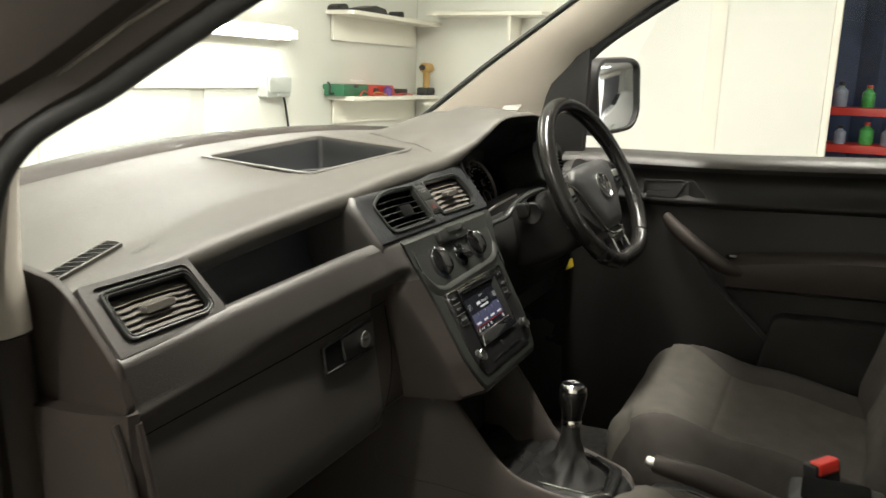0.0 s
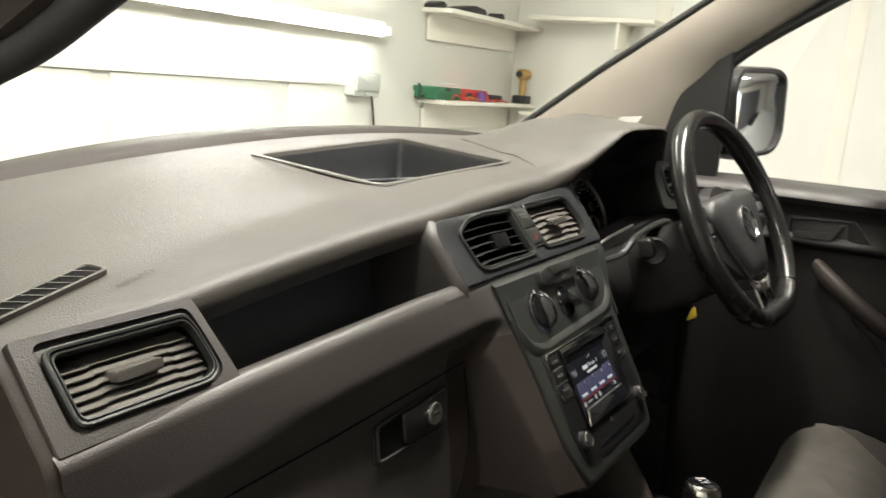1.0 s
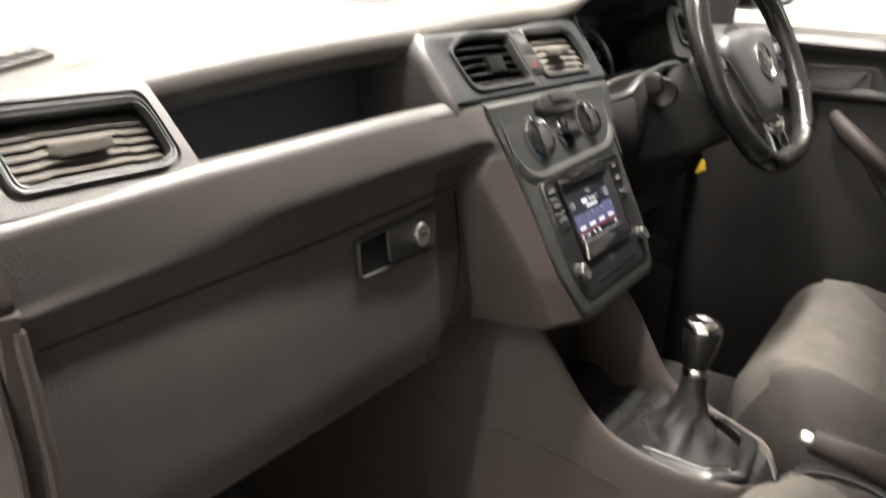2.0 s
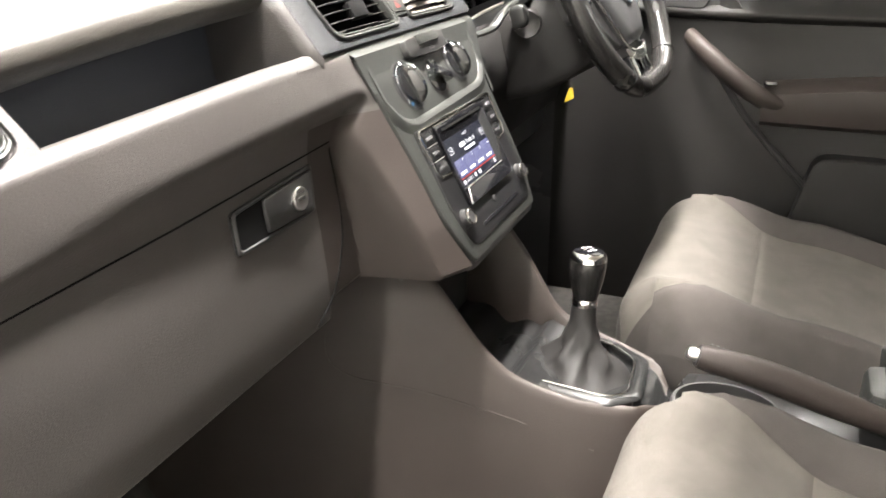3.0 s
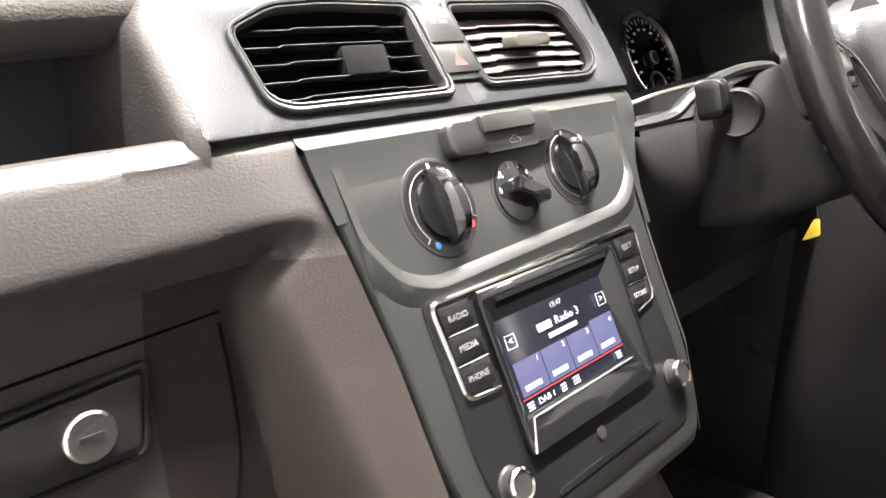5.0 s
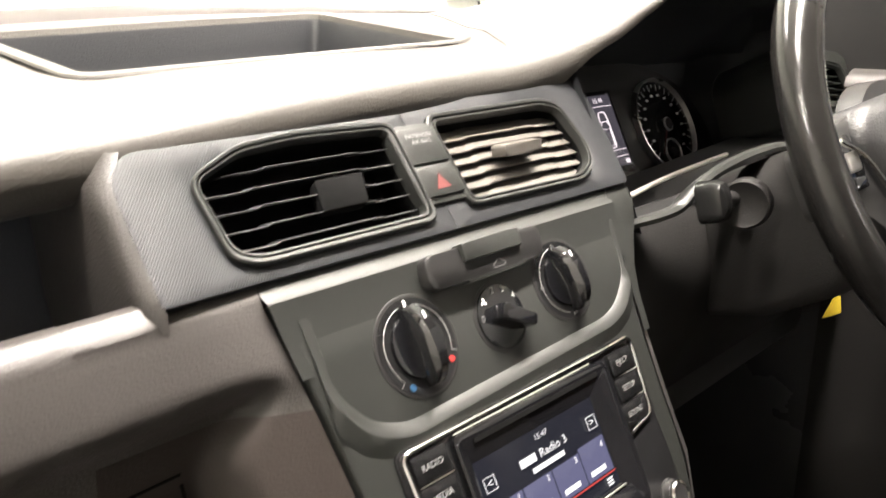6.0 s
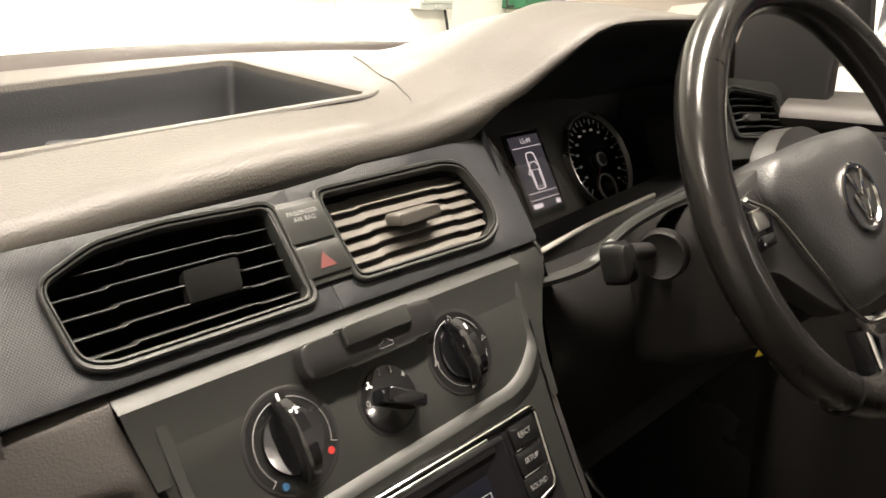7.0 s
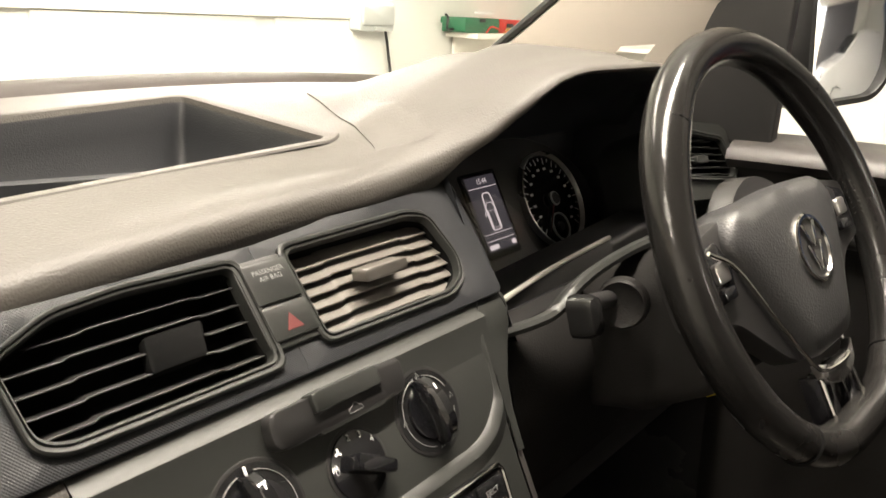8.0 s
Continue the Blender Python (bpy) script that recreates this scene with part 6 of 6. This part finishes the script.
part("pattern_line", plate(rect(-0.007, -0.0006, 0.007, 0.0006), 0.0008, PM, 0.0001), WHITE_PRINT, kn)

hb = thing("handbrake", (0.02, -0.52, 0.64), "dark brown handbrake lever, lowered, with stitched seam", "handbrake")
h0, h1 = Vector((-0.015, -0.262, 0.727)), Vector((0.022, -0.520, 0.652))
hp = smooth_line([h0, h0.lerp(h1, 0.3) + Vector((0, 0, 0.006)), h0.lerp(h1, 0.65) + Vector((0, 0, 0.003)), h1], 6)
nh = len(hp)
part("grip", tube(hp, [0.012 + 0.007 * math.sin(math.pi * min(1, 0.12 + i / nh * 0.9)) for i in range(nh)], 16), LOWER_TONED, hb, "dark brown grip")
dh = (h0 - h1).normalized()
part("button", tube([h0 - dh * 0.004, h0 + dh * 0.010, h0 + dh * 0.014], [0.0085, 0.0085, 0.006], 14), SILVER, hb, "silver release button")
part("ferrule", tube([h0 - dh * 0.006, h0 + dh * 0.002], [0.0135, 0.0125], 16), BLACK, hb)
for i in range(40):
    q = hp[1].lerp(hp[-1], i / 40) + Vector((0.004, 0, 0.0185 + 0.003 * math.sin(math.pi * i / 40)))
    part("stitch", tube([q, q + (h1 - h0).normalized() * 0.003], 0.0007, 4), STITCH, hb)


def seat(name, cx, yf, yb, zt, half, label, backrest):
    """A cloth seat: two-tone cushion with seams, valance, and a backrest."""
    ob = thing(name, (cx, (yf + yb) / 2, 0.42), label, "seat", "front seats")
    nu = 36

    def top(u, y):
        f = abs(u)
        z = zt + 0.032 * math.exp(-((f - 0.76) / 0.15) ** 2) - 0.006 * (1 - f)
        if f > 0.80:
            z -= 0.060 * ((f - 0.80) / 0.20) ** 2
        z += curve1(y, [(yb, -0.055), ((yf + yb) / 2, -0.008), (yf - 0.09, 0.034), (yf, 0.034)])
        return z

    stations = [(yb, 0)] + [(lerp(yb, yf - 0.075, k / 16), 0) for k in range(1, 17)] + [(yf - 0.075 + 0.075 * math.sin(radians(a)), a) for a in range(10, 100, 10)]
    seam_y = lerp(yb, yf, 0.62)

    def flare(y):
        return lerp(0.60, 0.93, ease(seam_y - 0.02, yf + 0.02, y))      # the light panel widens over the front

    def point(u, y, a):
        narrow = 1 - 0.05 * curve1(y, [(yf - 0.10, 0), (yf, 1)])
        corner = 1 - 0.15 * abs(u) ** 5 * ease(yf - 0.20, yf, y)
        z = top(u, min(y, yf - 0.075)) - 0.075 * (1 - math.cos(radians(a)))
        z -= 0.035 * abs(u) ** 4 * ease(yf - 0.20, yf, y)
        g = 0.0
        if abs(abs(u) - flare(y)) < 0.02:
            g = 0.004
        if abs(u) < flare(y) and abs(y - seam_y) < 0.008:
            g = 0.004
        return (cx + half * u * narrow * corner, y - (0.03 * abs(u) ** 4 if a > 10 else 0), z - g)

    us_all = sorted({round(-1 + 2 * k / nu, 4) for k in range(nu + 1)} | {-0.60, 0.60, -0.58, 0.58, -0.62, 0.62})
    st_all = sorted(stations + [(seam_y, 0), (seam_y - 0.008, 0), (seam_y + 0.008, 0)])
    for nm, mat, (u0, u1), (y0, y1) in (
            ("cushion_rear", FABRIC, (-0.6, 0.6), (yb, seam_y)), ("cushion_front", FABRIC, (-0.6, 0.6), (seam_y, 9)),
            ("bolster", FABRIC_DARK, (-1, -0.6), (yb, 9)), ("bolster", FABRIC_DARK, (0.6, 1), (yb, 9))):
        us = [(u - u0) / (u1 - u0) for u in us_all if u0 - 1e-6 <= u <= u1 + 1e-6]
        side = lambda y: (-flare(y), flare(y)) if nm.startswith("cushion") else ((-1, -flare(y)) if u1 < 0 else (flare(y), 1))
        st = [s for s in st_all if y0 - 1e-6 <= s[0] <= y1 + 1e-6]
        part(nm, surface([[point(lerp(*side(y), q), y, a) for q in us] for y, a in st]), mat, ob, sharp=70)
    skirt = []
    edge = [point(-1, y, a) for y, a in st_all] + [point(u, *st_all[-1]) for u in us_all[1:-1]] + [point(1, y, a) for y, a in reversed(st_all)]
    for s, dz in ((1.0, 0.0), (1.012, -0.03), (1.0, -0.09), (0.95, -0.13)):
        skirt.append([(cx + (x - cx) * s, (yf + yb) / 2 + (y - (yf + yb) / 2) * s, (z if dz > -0.05 else min(z, zt) * 0.5 + 0.5 * (zt - 0.06)) + dz) for x, y, z in edge])
    part("valance", surface(skirt), FABRIC_DARK, ob)
    part("seat_frame", brick(cx - half * 0.85, yb + 0.03, 0.43, cx + half * 0.85, yf - 0.09, zt - 0.12, 0.02), BLACK, ob)
    if backrest:
        rows = []
        for k in range(13):
            t = k / 12
            z = zt - 0.05 + 0.66 * t
            y = yb + 0.02 - 0.20 * t
            w = half * (0.98 - 0.14 * t ** 3)
            ring = [(-w, -0.10), (w, -0.10), (w * 1.02, -0.02), (w * 0.97, 0.055), (w * 0.72, 0.060), (w * 0.55, 0.03), (0, 0.022), (-w * 0.55, 0.03), (-w * 0.72, 0.060), (-w * 0.97, 0.055), (-w * 1.02, -0.02)]
            ring = fillet(ring, 0.025, 3)
            rows.append([(cx + x, y + q * (0.75 if k in (0, 12) else 1), z) for x, q in ring])
        part("backrest", surface(rows, closed=True, caps=True), FABRIC_DARK, ob, sharp=70)
        part("backrest_panel", surface([[(cx + half * 0.58 * q, yb + 0.045 - 0.20 * t + 0.004 * (1 - q * q) , zt - 0.03 + 0.60 * t) for q in (-1, -0.6, -0.2, 0.2, 0.6, 1)] for t in (0, 0.2, 0.4, 0.6, 0.8, 1)]), FABRIC, ob)
    return ob


seat("driver_seat", 0.405, -0.115, -0.630, 0.668, 0.275, "grey cloth driver seat with darker side bolsters", True)
seat("passenger_seat", -0.335, -0.195, -0.72, 0.688, 0.285, "grey cloth passenger seat with darker side bolsters", False)

bk = thing("seat_belt_buckle", (0.15, -0.52, 0.6), "black seat belt buckle with a red release button", "buckle")
BKM = axes((0.165, -0.515, 0.690), (0.8, -0.6, 0), (0.05, 0.1, 1))
part("housing", plate(fillet(rect(-0.030, -0.090, 0.030, 0.006), 0.006, 3), 0.026, BKM, 0.004), BLACK, bk)
part("release", plate(fillet(rect(-0.024, -0.012, 0.024, 0.010), 0.003, 3), 0.020, BKM @ Matrix.Translation((0, 0, 0.003)), 0.003), RED_PLASTIC, bk, "red release button")

# ---- van: driver's door ----
DX = 0.735
door = thing("driver_door", (DX, -0.3, 0.5), "dark grey plastic driver door trim, door closed", "door")


def on_door(d=0.0):
    return axes((DX - d, 0, 0), (0, -1, 0), (0, 0, 1))     # u runs towards the rear, n into the cabin


part("panel", plate(fillet([(-0.14, 0.38), (1.05, 0.38), (1.05, 1.10), (-0.14, 1.10)], 0.02, 3), 0.06, on_door(-0.004), 0.006), DOOR, door)
rows = []
for k in range(31):
    y = 0.13 - 1.2 * k / 30
    xx = DX
    up = 0.010 * ease(-0.30, 0.10, y)
    rows.append([(xx - d, y, z + up) for d, z in ((-0.05, 1.150), (-0.01, 1.148), (0.018, 1.143), (0.033, 1.134), (0.036, 1.124), (0.024, 1.113), (0.012, 1.104), (0.010, 1.085), (0.014, 1.056), (0.024, 1.046), (0.025, 1.040), (0.022, 1.034), (0.002, 1.026))])
# light on the rail top is painted with the lighter dash colour
part("belt_rail", surface([r[:6] for r in rows]), DASH, door, sharp=50)
part("upper_panel", surface([r[5:] for r in rows]), DOOR, door, sharp=50)
hr = fillet([(0.070, 1.046), (0.200, 1.042), (0.228, 1.040), (0.186, 1.094), (0.070, 1.092)], [0.006, 0.006, 0.004, 0.006, 0.006], 3)
hi = fillet([(0.075, 1.051), (0.172, 1.048), (0.178, 1.048), (0.176, 1.088), (0.075, 1.087)], [0.005, 0.005, 0.004, 0.005, 0.005], 3)
part("handle_frame", border(hr, hi, [(0, -0.004), (0, 0.005), (0.6, 0.006), (1, 0.002), (1, -0.012)], on_door(0.014)), DOOR, door)
part("handle_well", plate(hr, 0.002, on_door(0.0155), 0.0004), BLACK, door)
part("inner_handle", plate(fillet([(0.080, 1.052), (0.150, 1.052), (0.172, 1.084), (0.164, 1.084), (0.146, 1.067), (0.080, 1.064)], 0.004, 3), 0.010, on_door(0.026), 0.003), BLACK, door, "satin black inner door handle")
# slanting grab bar
gb = [Vector((DX - 0.016, -0.130, 1.000)), Vector((DX - 0.046, -0.165, 0.975)), Vector((DX - 0.056, -0.22, 0.933)), Vector((DX - 0.054, -0.28, 0.895)), Vector((DX - 0.03, -0.345, 0.872))]
gpts = smooth_line(gb, 6)
part("grab_bar", tube(gpts, [0.019 + 0.006 * math.sin(math.pi * i / len(gpts)) for i in range(len(gpts))], 14, flat=0.7), LOWER_TONED, door, "slanting grab bar")
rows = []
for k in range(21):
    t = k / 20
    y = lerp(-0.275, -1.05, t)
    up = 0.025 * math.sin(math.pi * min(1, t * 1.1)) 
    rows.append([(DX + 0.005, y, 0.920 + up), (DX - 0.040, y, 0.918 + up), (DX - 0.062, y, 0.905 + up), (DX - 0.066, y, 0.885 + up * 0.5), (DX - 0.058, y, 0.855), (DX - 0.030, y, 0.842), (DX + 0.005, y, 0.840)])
arm = part("armrest", surface(rows, caps=True), LOWER_TONED, door, "moulded armrest")
part("window_switch", plate(fillet(rect(-0.012, -0.006, 0.012, 0.006), 0.002, 2), 0.006, axes((DX - 0.045, -0.285, 0.9205), (0, -1, 0), (-1, 0, 0.2)), 0.0015), PIANO, door)
part("pocket_edge", tube(smooth_line([(DX - 0.012, -0.190, 0.93), (DX - 0.020, -0.26, 0.84), (DX - 0.030, -0.36, 0.74), (DX - 0.030, -0.43, 0.66), (DX - 0.02, -0.46, 0.55)], 5), 0.006, 8), BLACK, door)
part("pocket", plate(fillet([(0.32, 0.50), (1.0, 0.50), (1.0, 0.79), (0.38, 0.79)], 0.03, 4), 0.04, on_door(0.040), 0.01), DOOR, door)
part("window_pane", surface([[(DX + 0.028, 0.10, 1.13), (DX + 0.028, -1.0, 1.13)], [(DX - 0.06, -0.14, 1.54), (DX - 0.06, -1.0, 1.60)]]), WINDOW, door).visible_shadow = False
sail = fillet([(0.235, 1.150), (0.085, 1.145), (0.070, 1.425), (0.100, 1.397), (0.150, 1.363), (0.183, 1.294), (0.203, 1.225)], 0.01, 3)
part("mirror_sail", plate([(-y, z) for y, z in sail], 0.02, on_door(0.008), 0.004), BLACK, door)

mir = thing("door_mirror", (0.93, 0.08, 1.17), "black door mirror reflecting the bright garage entrance", "mirror")
MM = axes((0.945, 0.058, 1.284), (0.9, -0.42, 0), (0.03, 0.02, 1))
mo = [(x * 1.16 + 0.004, y * 1.02) for x, y in fillet([(-0.072, -0.100), (0.050, -0.090), (0.078, -0.050), (0.080, 0.080), (0.055, 0.098), (-0.060, 0.095), (-0.078, 0.060)], 0.03, 5)]
mi = [(x * 0.90, y * 0.91) for x, y in mo]
rows = []
for s, h in ((0.90, -0.004), (0.92, 0.004), (1.0, 0.002), (1.05, -0.02), (1.03, -0.06), (0.85, -0.10), (0.4, -0.125), (0.02, -0.13)):
    rows.append([MM @ Vector((x * s, y * s, h)) for x, y in mo])
part("shell", surface(rows, closed=True, caps=False), BLACK, mir)
part("glass", plate(mi, 0.003, MM @ Matrix.Translation((0, 0, -0.001)), 0.0005), MIRROR, mir, "mirror glass")
part("foot", tube([(0.77, 0.15, 1.19), (0.85, 0.15, 1.20), (0.92, 0.13, 1.225)], [0.04, 0.035, 0.03], 12), BLACK, mir)

# ---- van: shell ----
shell = thing("van_body", (0, 0.2, 0.3), "van cab shell with windscreen, pillars, roof and floor", "van")
part("cab_floor", brick(-0.74, -1.6, 0.36, 0.74, 0.42, 0.42, 0.01), CARPET, shell, "dark carpeted cab floor")
rows = [[(x, 0.30, 0.42), (x, 0.40, 0.47), (x, 0.52, 0.62), (x, 0.54, 0.80), (x, 0.60, 1.16)] for x in (-0.735, -0.3, 0.3, 0.735)]
part("bulkhead_front", surface(rows), CARPET, shell)
part("rear_partition", brick(-0.74, -1.62, 0.36, 0.74, -1.58, 1.72, 0.01), BODY, shell)
part("roof_lining", surface([[(x, y, 1.72 - 0.05 * (x / 0.7) ** 2 - (0.16 * max(0, (y + 0.12) / 0.2) ** 2)) for x in (-0.66, -0.4, 0, 0.4, 0.66)] for y in (-1.6, -0.9, -0.4, -0.2, -0.10)]), TRIM_LIGHT, shell)
part("roof", surface([[(x, y, 1.76 - 0.05 * (x / 0.7) ** 2) for x in (-0.72, -0.4, 0, 0.4, 0.72)] for y in (-1.6, -0.9, -0.4, -0.14)]), BODY, shell)
WS = [[(x * (1 - 0.12 * t), lerp(0.72 - 0.14 * (x / 0.72) ** 2, -0.10 - 0.05 * (x / 0.72) ** 2, t), lerp(1.196, 1.66, t)) for x in [-0.74 + 1.48 * k / 16 for k in range(17)]] for t in (0, 0.25, 0.5, 0.75, 1)]
ws = part("windscreen", surface(WS), WINDSCREEN, shell, "clear windscreen")
ws.visible_shadow = False


def pillar(s):
    """A-pillar trim: front edge along the windscreen, rear edge along the door frame, with a small quarter light."""
    bm = bmesh.new()
    F = [(0.60, 1.170), (0.550, 1.215), (0.331, 1.362), (0.11, 1.499), (-0.12, 1.640)]
    B = [(0.200, 1.150), (0.190, 1.240), (0.092, 1.388), (-0.076, 1.498), (-0.276, 1.60)] if s > 0 else [(0.236, 1.150), (0.228, 1.262), (0.140, 1.337), (0.036, 1.385), (-0.120, 1.445)]
    rows = []
    for k, ((fy, fz), (by, bz)) in enumerate(zip(F, B)):
        lean = -0.055 * max(0.0, (fz - 1.17) / 0.47)
        lean_b = -0.055 * max(0.0, (bz - 1.17) / 0.47)
        fx, bx = 0.722 + lean, 0.765 + lean_b if s > 0 else (0.725, 0.706, 0.700, 0.698, 0.698)[k]
        q = lambda t, dx, dz=0.0: (s * (lerp(fx, bx, t) - dx), lerp(fy, by, t), lerp(fz, bz, t) + dz)
        rows.append([q(-0.01, -0.03), q(-0.01, 0.000), q(0.03, 0.012), q(0.30, 0.024), q(0.62, 0.024), q(0.76, 0.022), q(0.94, 0.012), q(1.0, 0.0), q(1.01, -0.04)])
    return rows


for s in (1, -1):
    rows = pillar(s)
    bm = bmesh.new()
    fine = []
    for a, b in zip(rows, rows[1:]):
        for t in (0, 0.25, 0.5, 0.75):
            fine.append([Vector(p).lerp(Vector(q), t) for p, q in zip(a, b)])
    fine.append([Vector(p) for p in rows[-1]])
    vs = [[bm.verts.new(p) for p in r] for r in fine]
    for i in range(len(fine) - 1):
        for j in range(len(fine[0]) - 1):
            if i == 4 and j == 4:
                continue                                    # quarter light opening
            bm.faces.new((vs[i][j], vs[i + 1][j], vs[i + 1][j + 1], vs[i][j + 1]))
    part("pillar_trim", bm, TRIM_LIGHT, shell, "light grey windscreen pillar trim", sharp=50)
    edge = [Vector((s * (0.722 - 0.055 * max(0, (z - 1.17) / 0.47) - 0.006), y + 0.006, z + 0.004)) for y, z in ((0.62, 1.155), (0.550, 1.215), (0.331, 1.362), (0.11, 1.499), (-0.12, 1.640))]
    part("windscreen_seal", tube(edge, 0.007, 8), RUBBER, shell)
    # outer skin and door-opening seal of the pillar
    if s > 0:
        line_ = [(0.765 - 0.055 * max(0, (z - 1.17) / 0.47), y, z) for y, z in ((0.235, 0.40), (0.235, 0.90), (0.222, 1.12), (0.188, 1.238), (0.090, 1.386), (-0.078, 1.496), (-0.278, 1.598))]
    else:
        line_ = [(0.779, 0.235, 0.40), (0.779, 0.235, 0.90), (0.777, 0.215, 1.12), (0.774, 0.196, 1.200), (0.766, 0.178, 1.260), (0.746, 0.158, 1.298), (0.722, 0.132, 1.321), (0.710, 0.100, 1.337), (0.706, 0.050, 1.361), (0.706, 0.000, 1.383), (0.706, -0.100, 1.425), (0.706, -0.300, 1.500)]
    rows = []
    for lx, y, z in line_:
        rows.append([Vector((s * (lx - (0.010 if s > 0 else 0.014)), y + 0.004, z + 0.002)), Vector((s * (lx + 0.006), y - 0.006, z - 0.004)), Vector((s * (lx + 0.022), y - 0.002, z)), Vector((s * (lx + 0.030), y + 0.020, z + 0.012)), Vector((s * (lx + 0.050), y + 0.024, z + 0.016)), Vector((s * (lx + 0.062), y + 0.05, z + 0.03)), Vector((s * (lx + 0.075), y + 0.11, z + 0.07)), Vector((s * (lx + 0.05), y + 0.26, z + 0.16))])
    if s > 0:
        rows = [r[:-2] for r in rows]                       # stays clear of the quarter light
    part("pillar_outer", surface(rows), BODY if s > 0 else LOWER_TONED, shell, "dark painted outer pillar")
    seal = [Vector((s * (lx + 0.007), y - 0.008, z - 0.006)) for lx, y, z in line_]
    part("door_seal", tube(smooth_line(seal, 5), 0.011, 10), RUBBER, shell)
# foot of the pillar in the passenger door opening: light trim above, dark trim below
foot = [(1.097, 0.226, 0.223), (1.122, 0.226, 0.222), (1.169, 0.230, 0.213), (1.226, 0.222, 0.198), (1.270, 0.214, 0.183), (1.312, 0.205, 0.165), (1.342, 0.196, 0.150)]
rows = [[(-0.700, yi + 0.06, z), (-0.712, yi + 0.012, z), (-0.7165, yi, z), (-0.730, lerp(yi, yo, 0.4) - 0.004, z), (-0.748, yo - 0.003, z), (-0.757, yo + 0.002, z), (-0.764, yo + 0.02, z)] for z, yi, yo in foot]
part("pillar_foot", surface(rows), TRIM_LIGHT, shell, "light trim at the foot of the pillar")
rows = [[(-0.714, 0.26, z), (-0.7165, 0.230, z), (-0.722, 0.222, z), (-0.734, 0.218, z), (-0.750, 0.219, z), (-0.760, 0.226, z), (-0.766, 0.25, z)] for z in (0.44, 0.7, 1.0, 1.090, 1.0955)]
part("lower_pillar_trim", surface(rows), LOWER_TONED, shell, "dark brown trim below the light pillar foot")
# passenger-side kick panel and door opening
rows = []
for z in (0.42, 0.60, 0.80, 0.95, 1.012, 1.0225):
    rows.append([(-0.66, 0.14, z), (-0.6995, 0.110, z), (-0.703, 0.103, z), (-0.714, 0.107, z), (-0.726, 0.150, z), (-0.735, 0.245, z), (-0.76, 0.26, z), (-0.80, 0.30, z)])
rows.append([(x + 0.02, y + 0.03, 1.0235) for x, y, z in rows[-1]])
part("kick_panel", surface(rows), LOWER_TONED, shell, "dark plastic panel beside the passenger footwell")
part("kick_bead", tube(smooth_line([(-0.7185, 0.120, 1.014), (-0.7165, 0.109, 0.962), (-0.7140, 0.104, 0.88), (-0.7130, 0.103, 0.60)], 5), 0.0045, 8), LOWER_TONED, shell)
part("kick_bead", tube(smooth_line([(-0.7035, 0.106, 1.012), (-0.7005, 0.099, 0.950), (-0.6980, 0.096, 0.88), (-0.6980, 0.097, 0.60)], 5), 0.0045, 8), LOWER_TONED, shell)
part("hinge_pillar", brick(-0.80, 0.245, 0.36, -0.738, 0.62, 1.06, 0.01), BODY, shell)
part("door_sill", brick(-0.80, -1.5, 0.33, -0.70, 0.26, 0.44, 0.015), LOWER_TONED, shell)
part("side_wall", brick(0.74, 0.125, 0.36, 0.80, 0.70, 1.13, 0.01), BODY, shell)
part("bonnet", surface([[(x, y, 1.15 - 0.10 * ((y - 0.72) / 0.9) ** 2 - 0.03 * (x / 0.7) ** 2) for x in (-0.70, -0.35, 0, 0.35, 0.70)] for y in (0.72, 0.95, 1.2, 1.5, 1.62)]), BODY, shell)
part("nose", surface([[(x, y, z) for x in (-0.72, 0.72)] for y, z in ((1.62, 1.02), (1.70, 0.8), (1.70, 0.25))]), BODY, shell)
part("rear_side", brick(-0.80, -1.6, 0.40, -0.74, -1.0, 1.70, 0.02), BODY, shell)
for x, y in ((-0.68, 0.95), (0.68, 0.95), (-0.68, -1.4), (0.68, -1.4)):
    tyre = part("wheel", turned([(0.30, -0.09), (0.31, -0.07), (0.31, 0.07), (0.30, 0.09), (0.20, 0.09), (0.19, 0.06), (0.0001, 0.05)], axes((x, y, 0.31), (0, 1, 0), (0, 0, 1)), 28, caps=False), RUBBER, shell)
mat_ = thing("floor_mat", (-0.4, 0.1, 0.42), "black carpet floor mat in the passenger footwell", "floor mat")
part("carpet", brick(-0.64, -0.2, 0.421, -0.20, 0.30, 0.430, 0.006), CARPET, mat_)
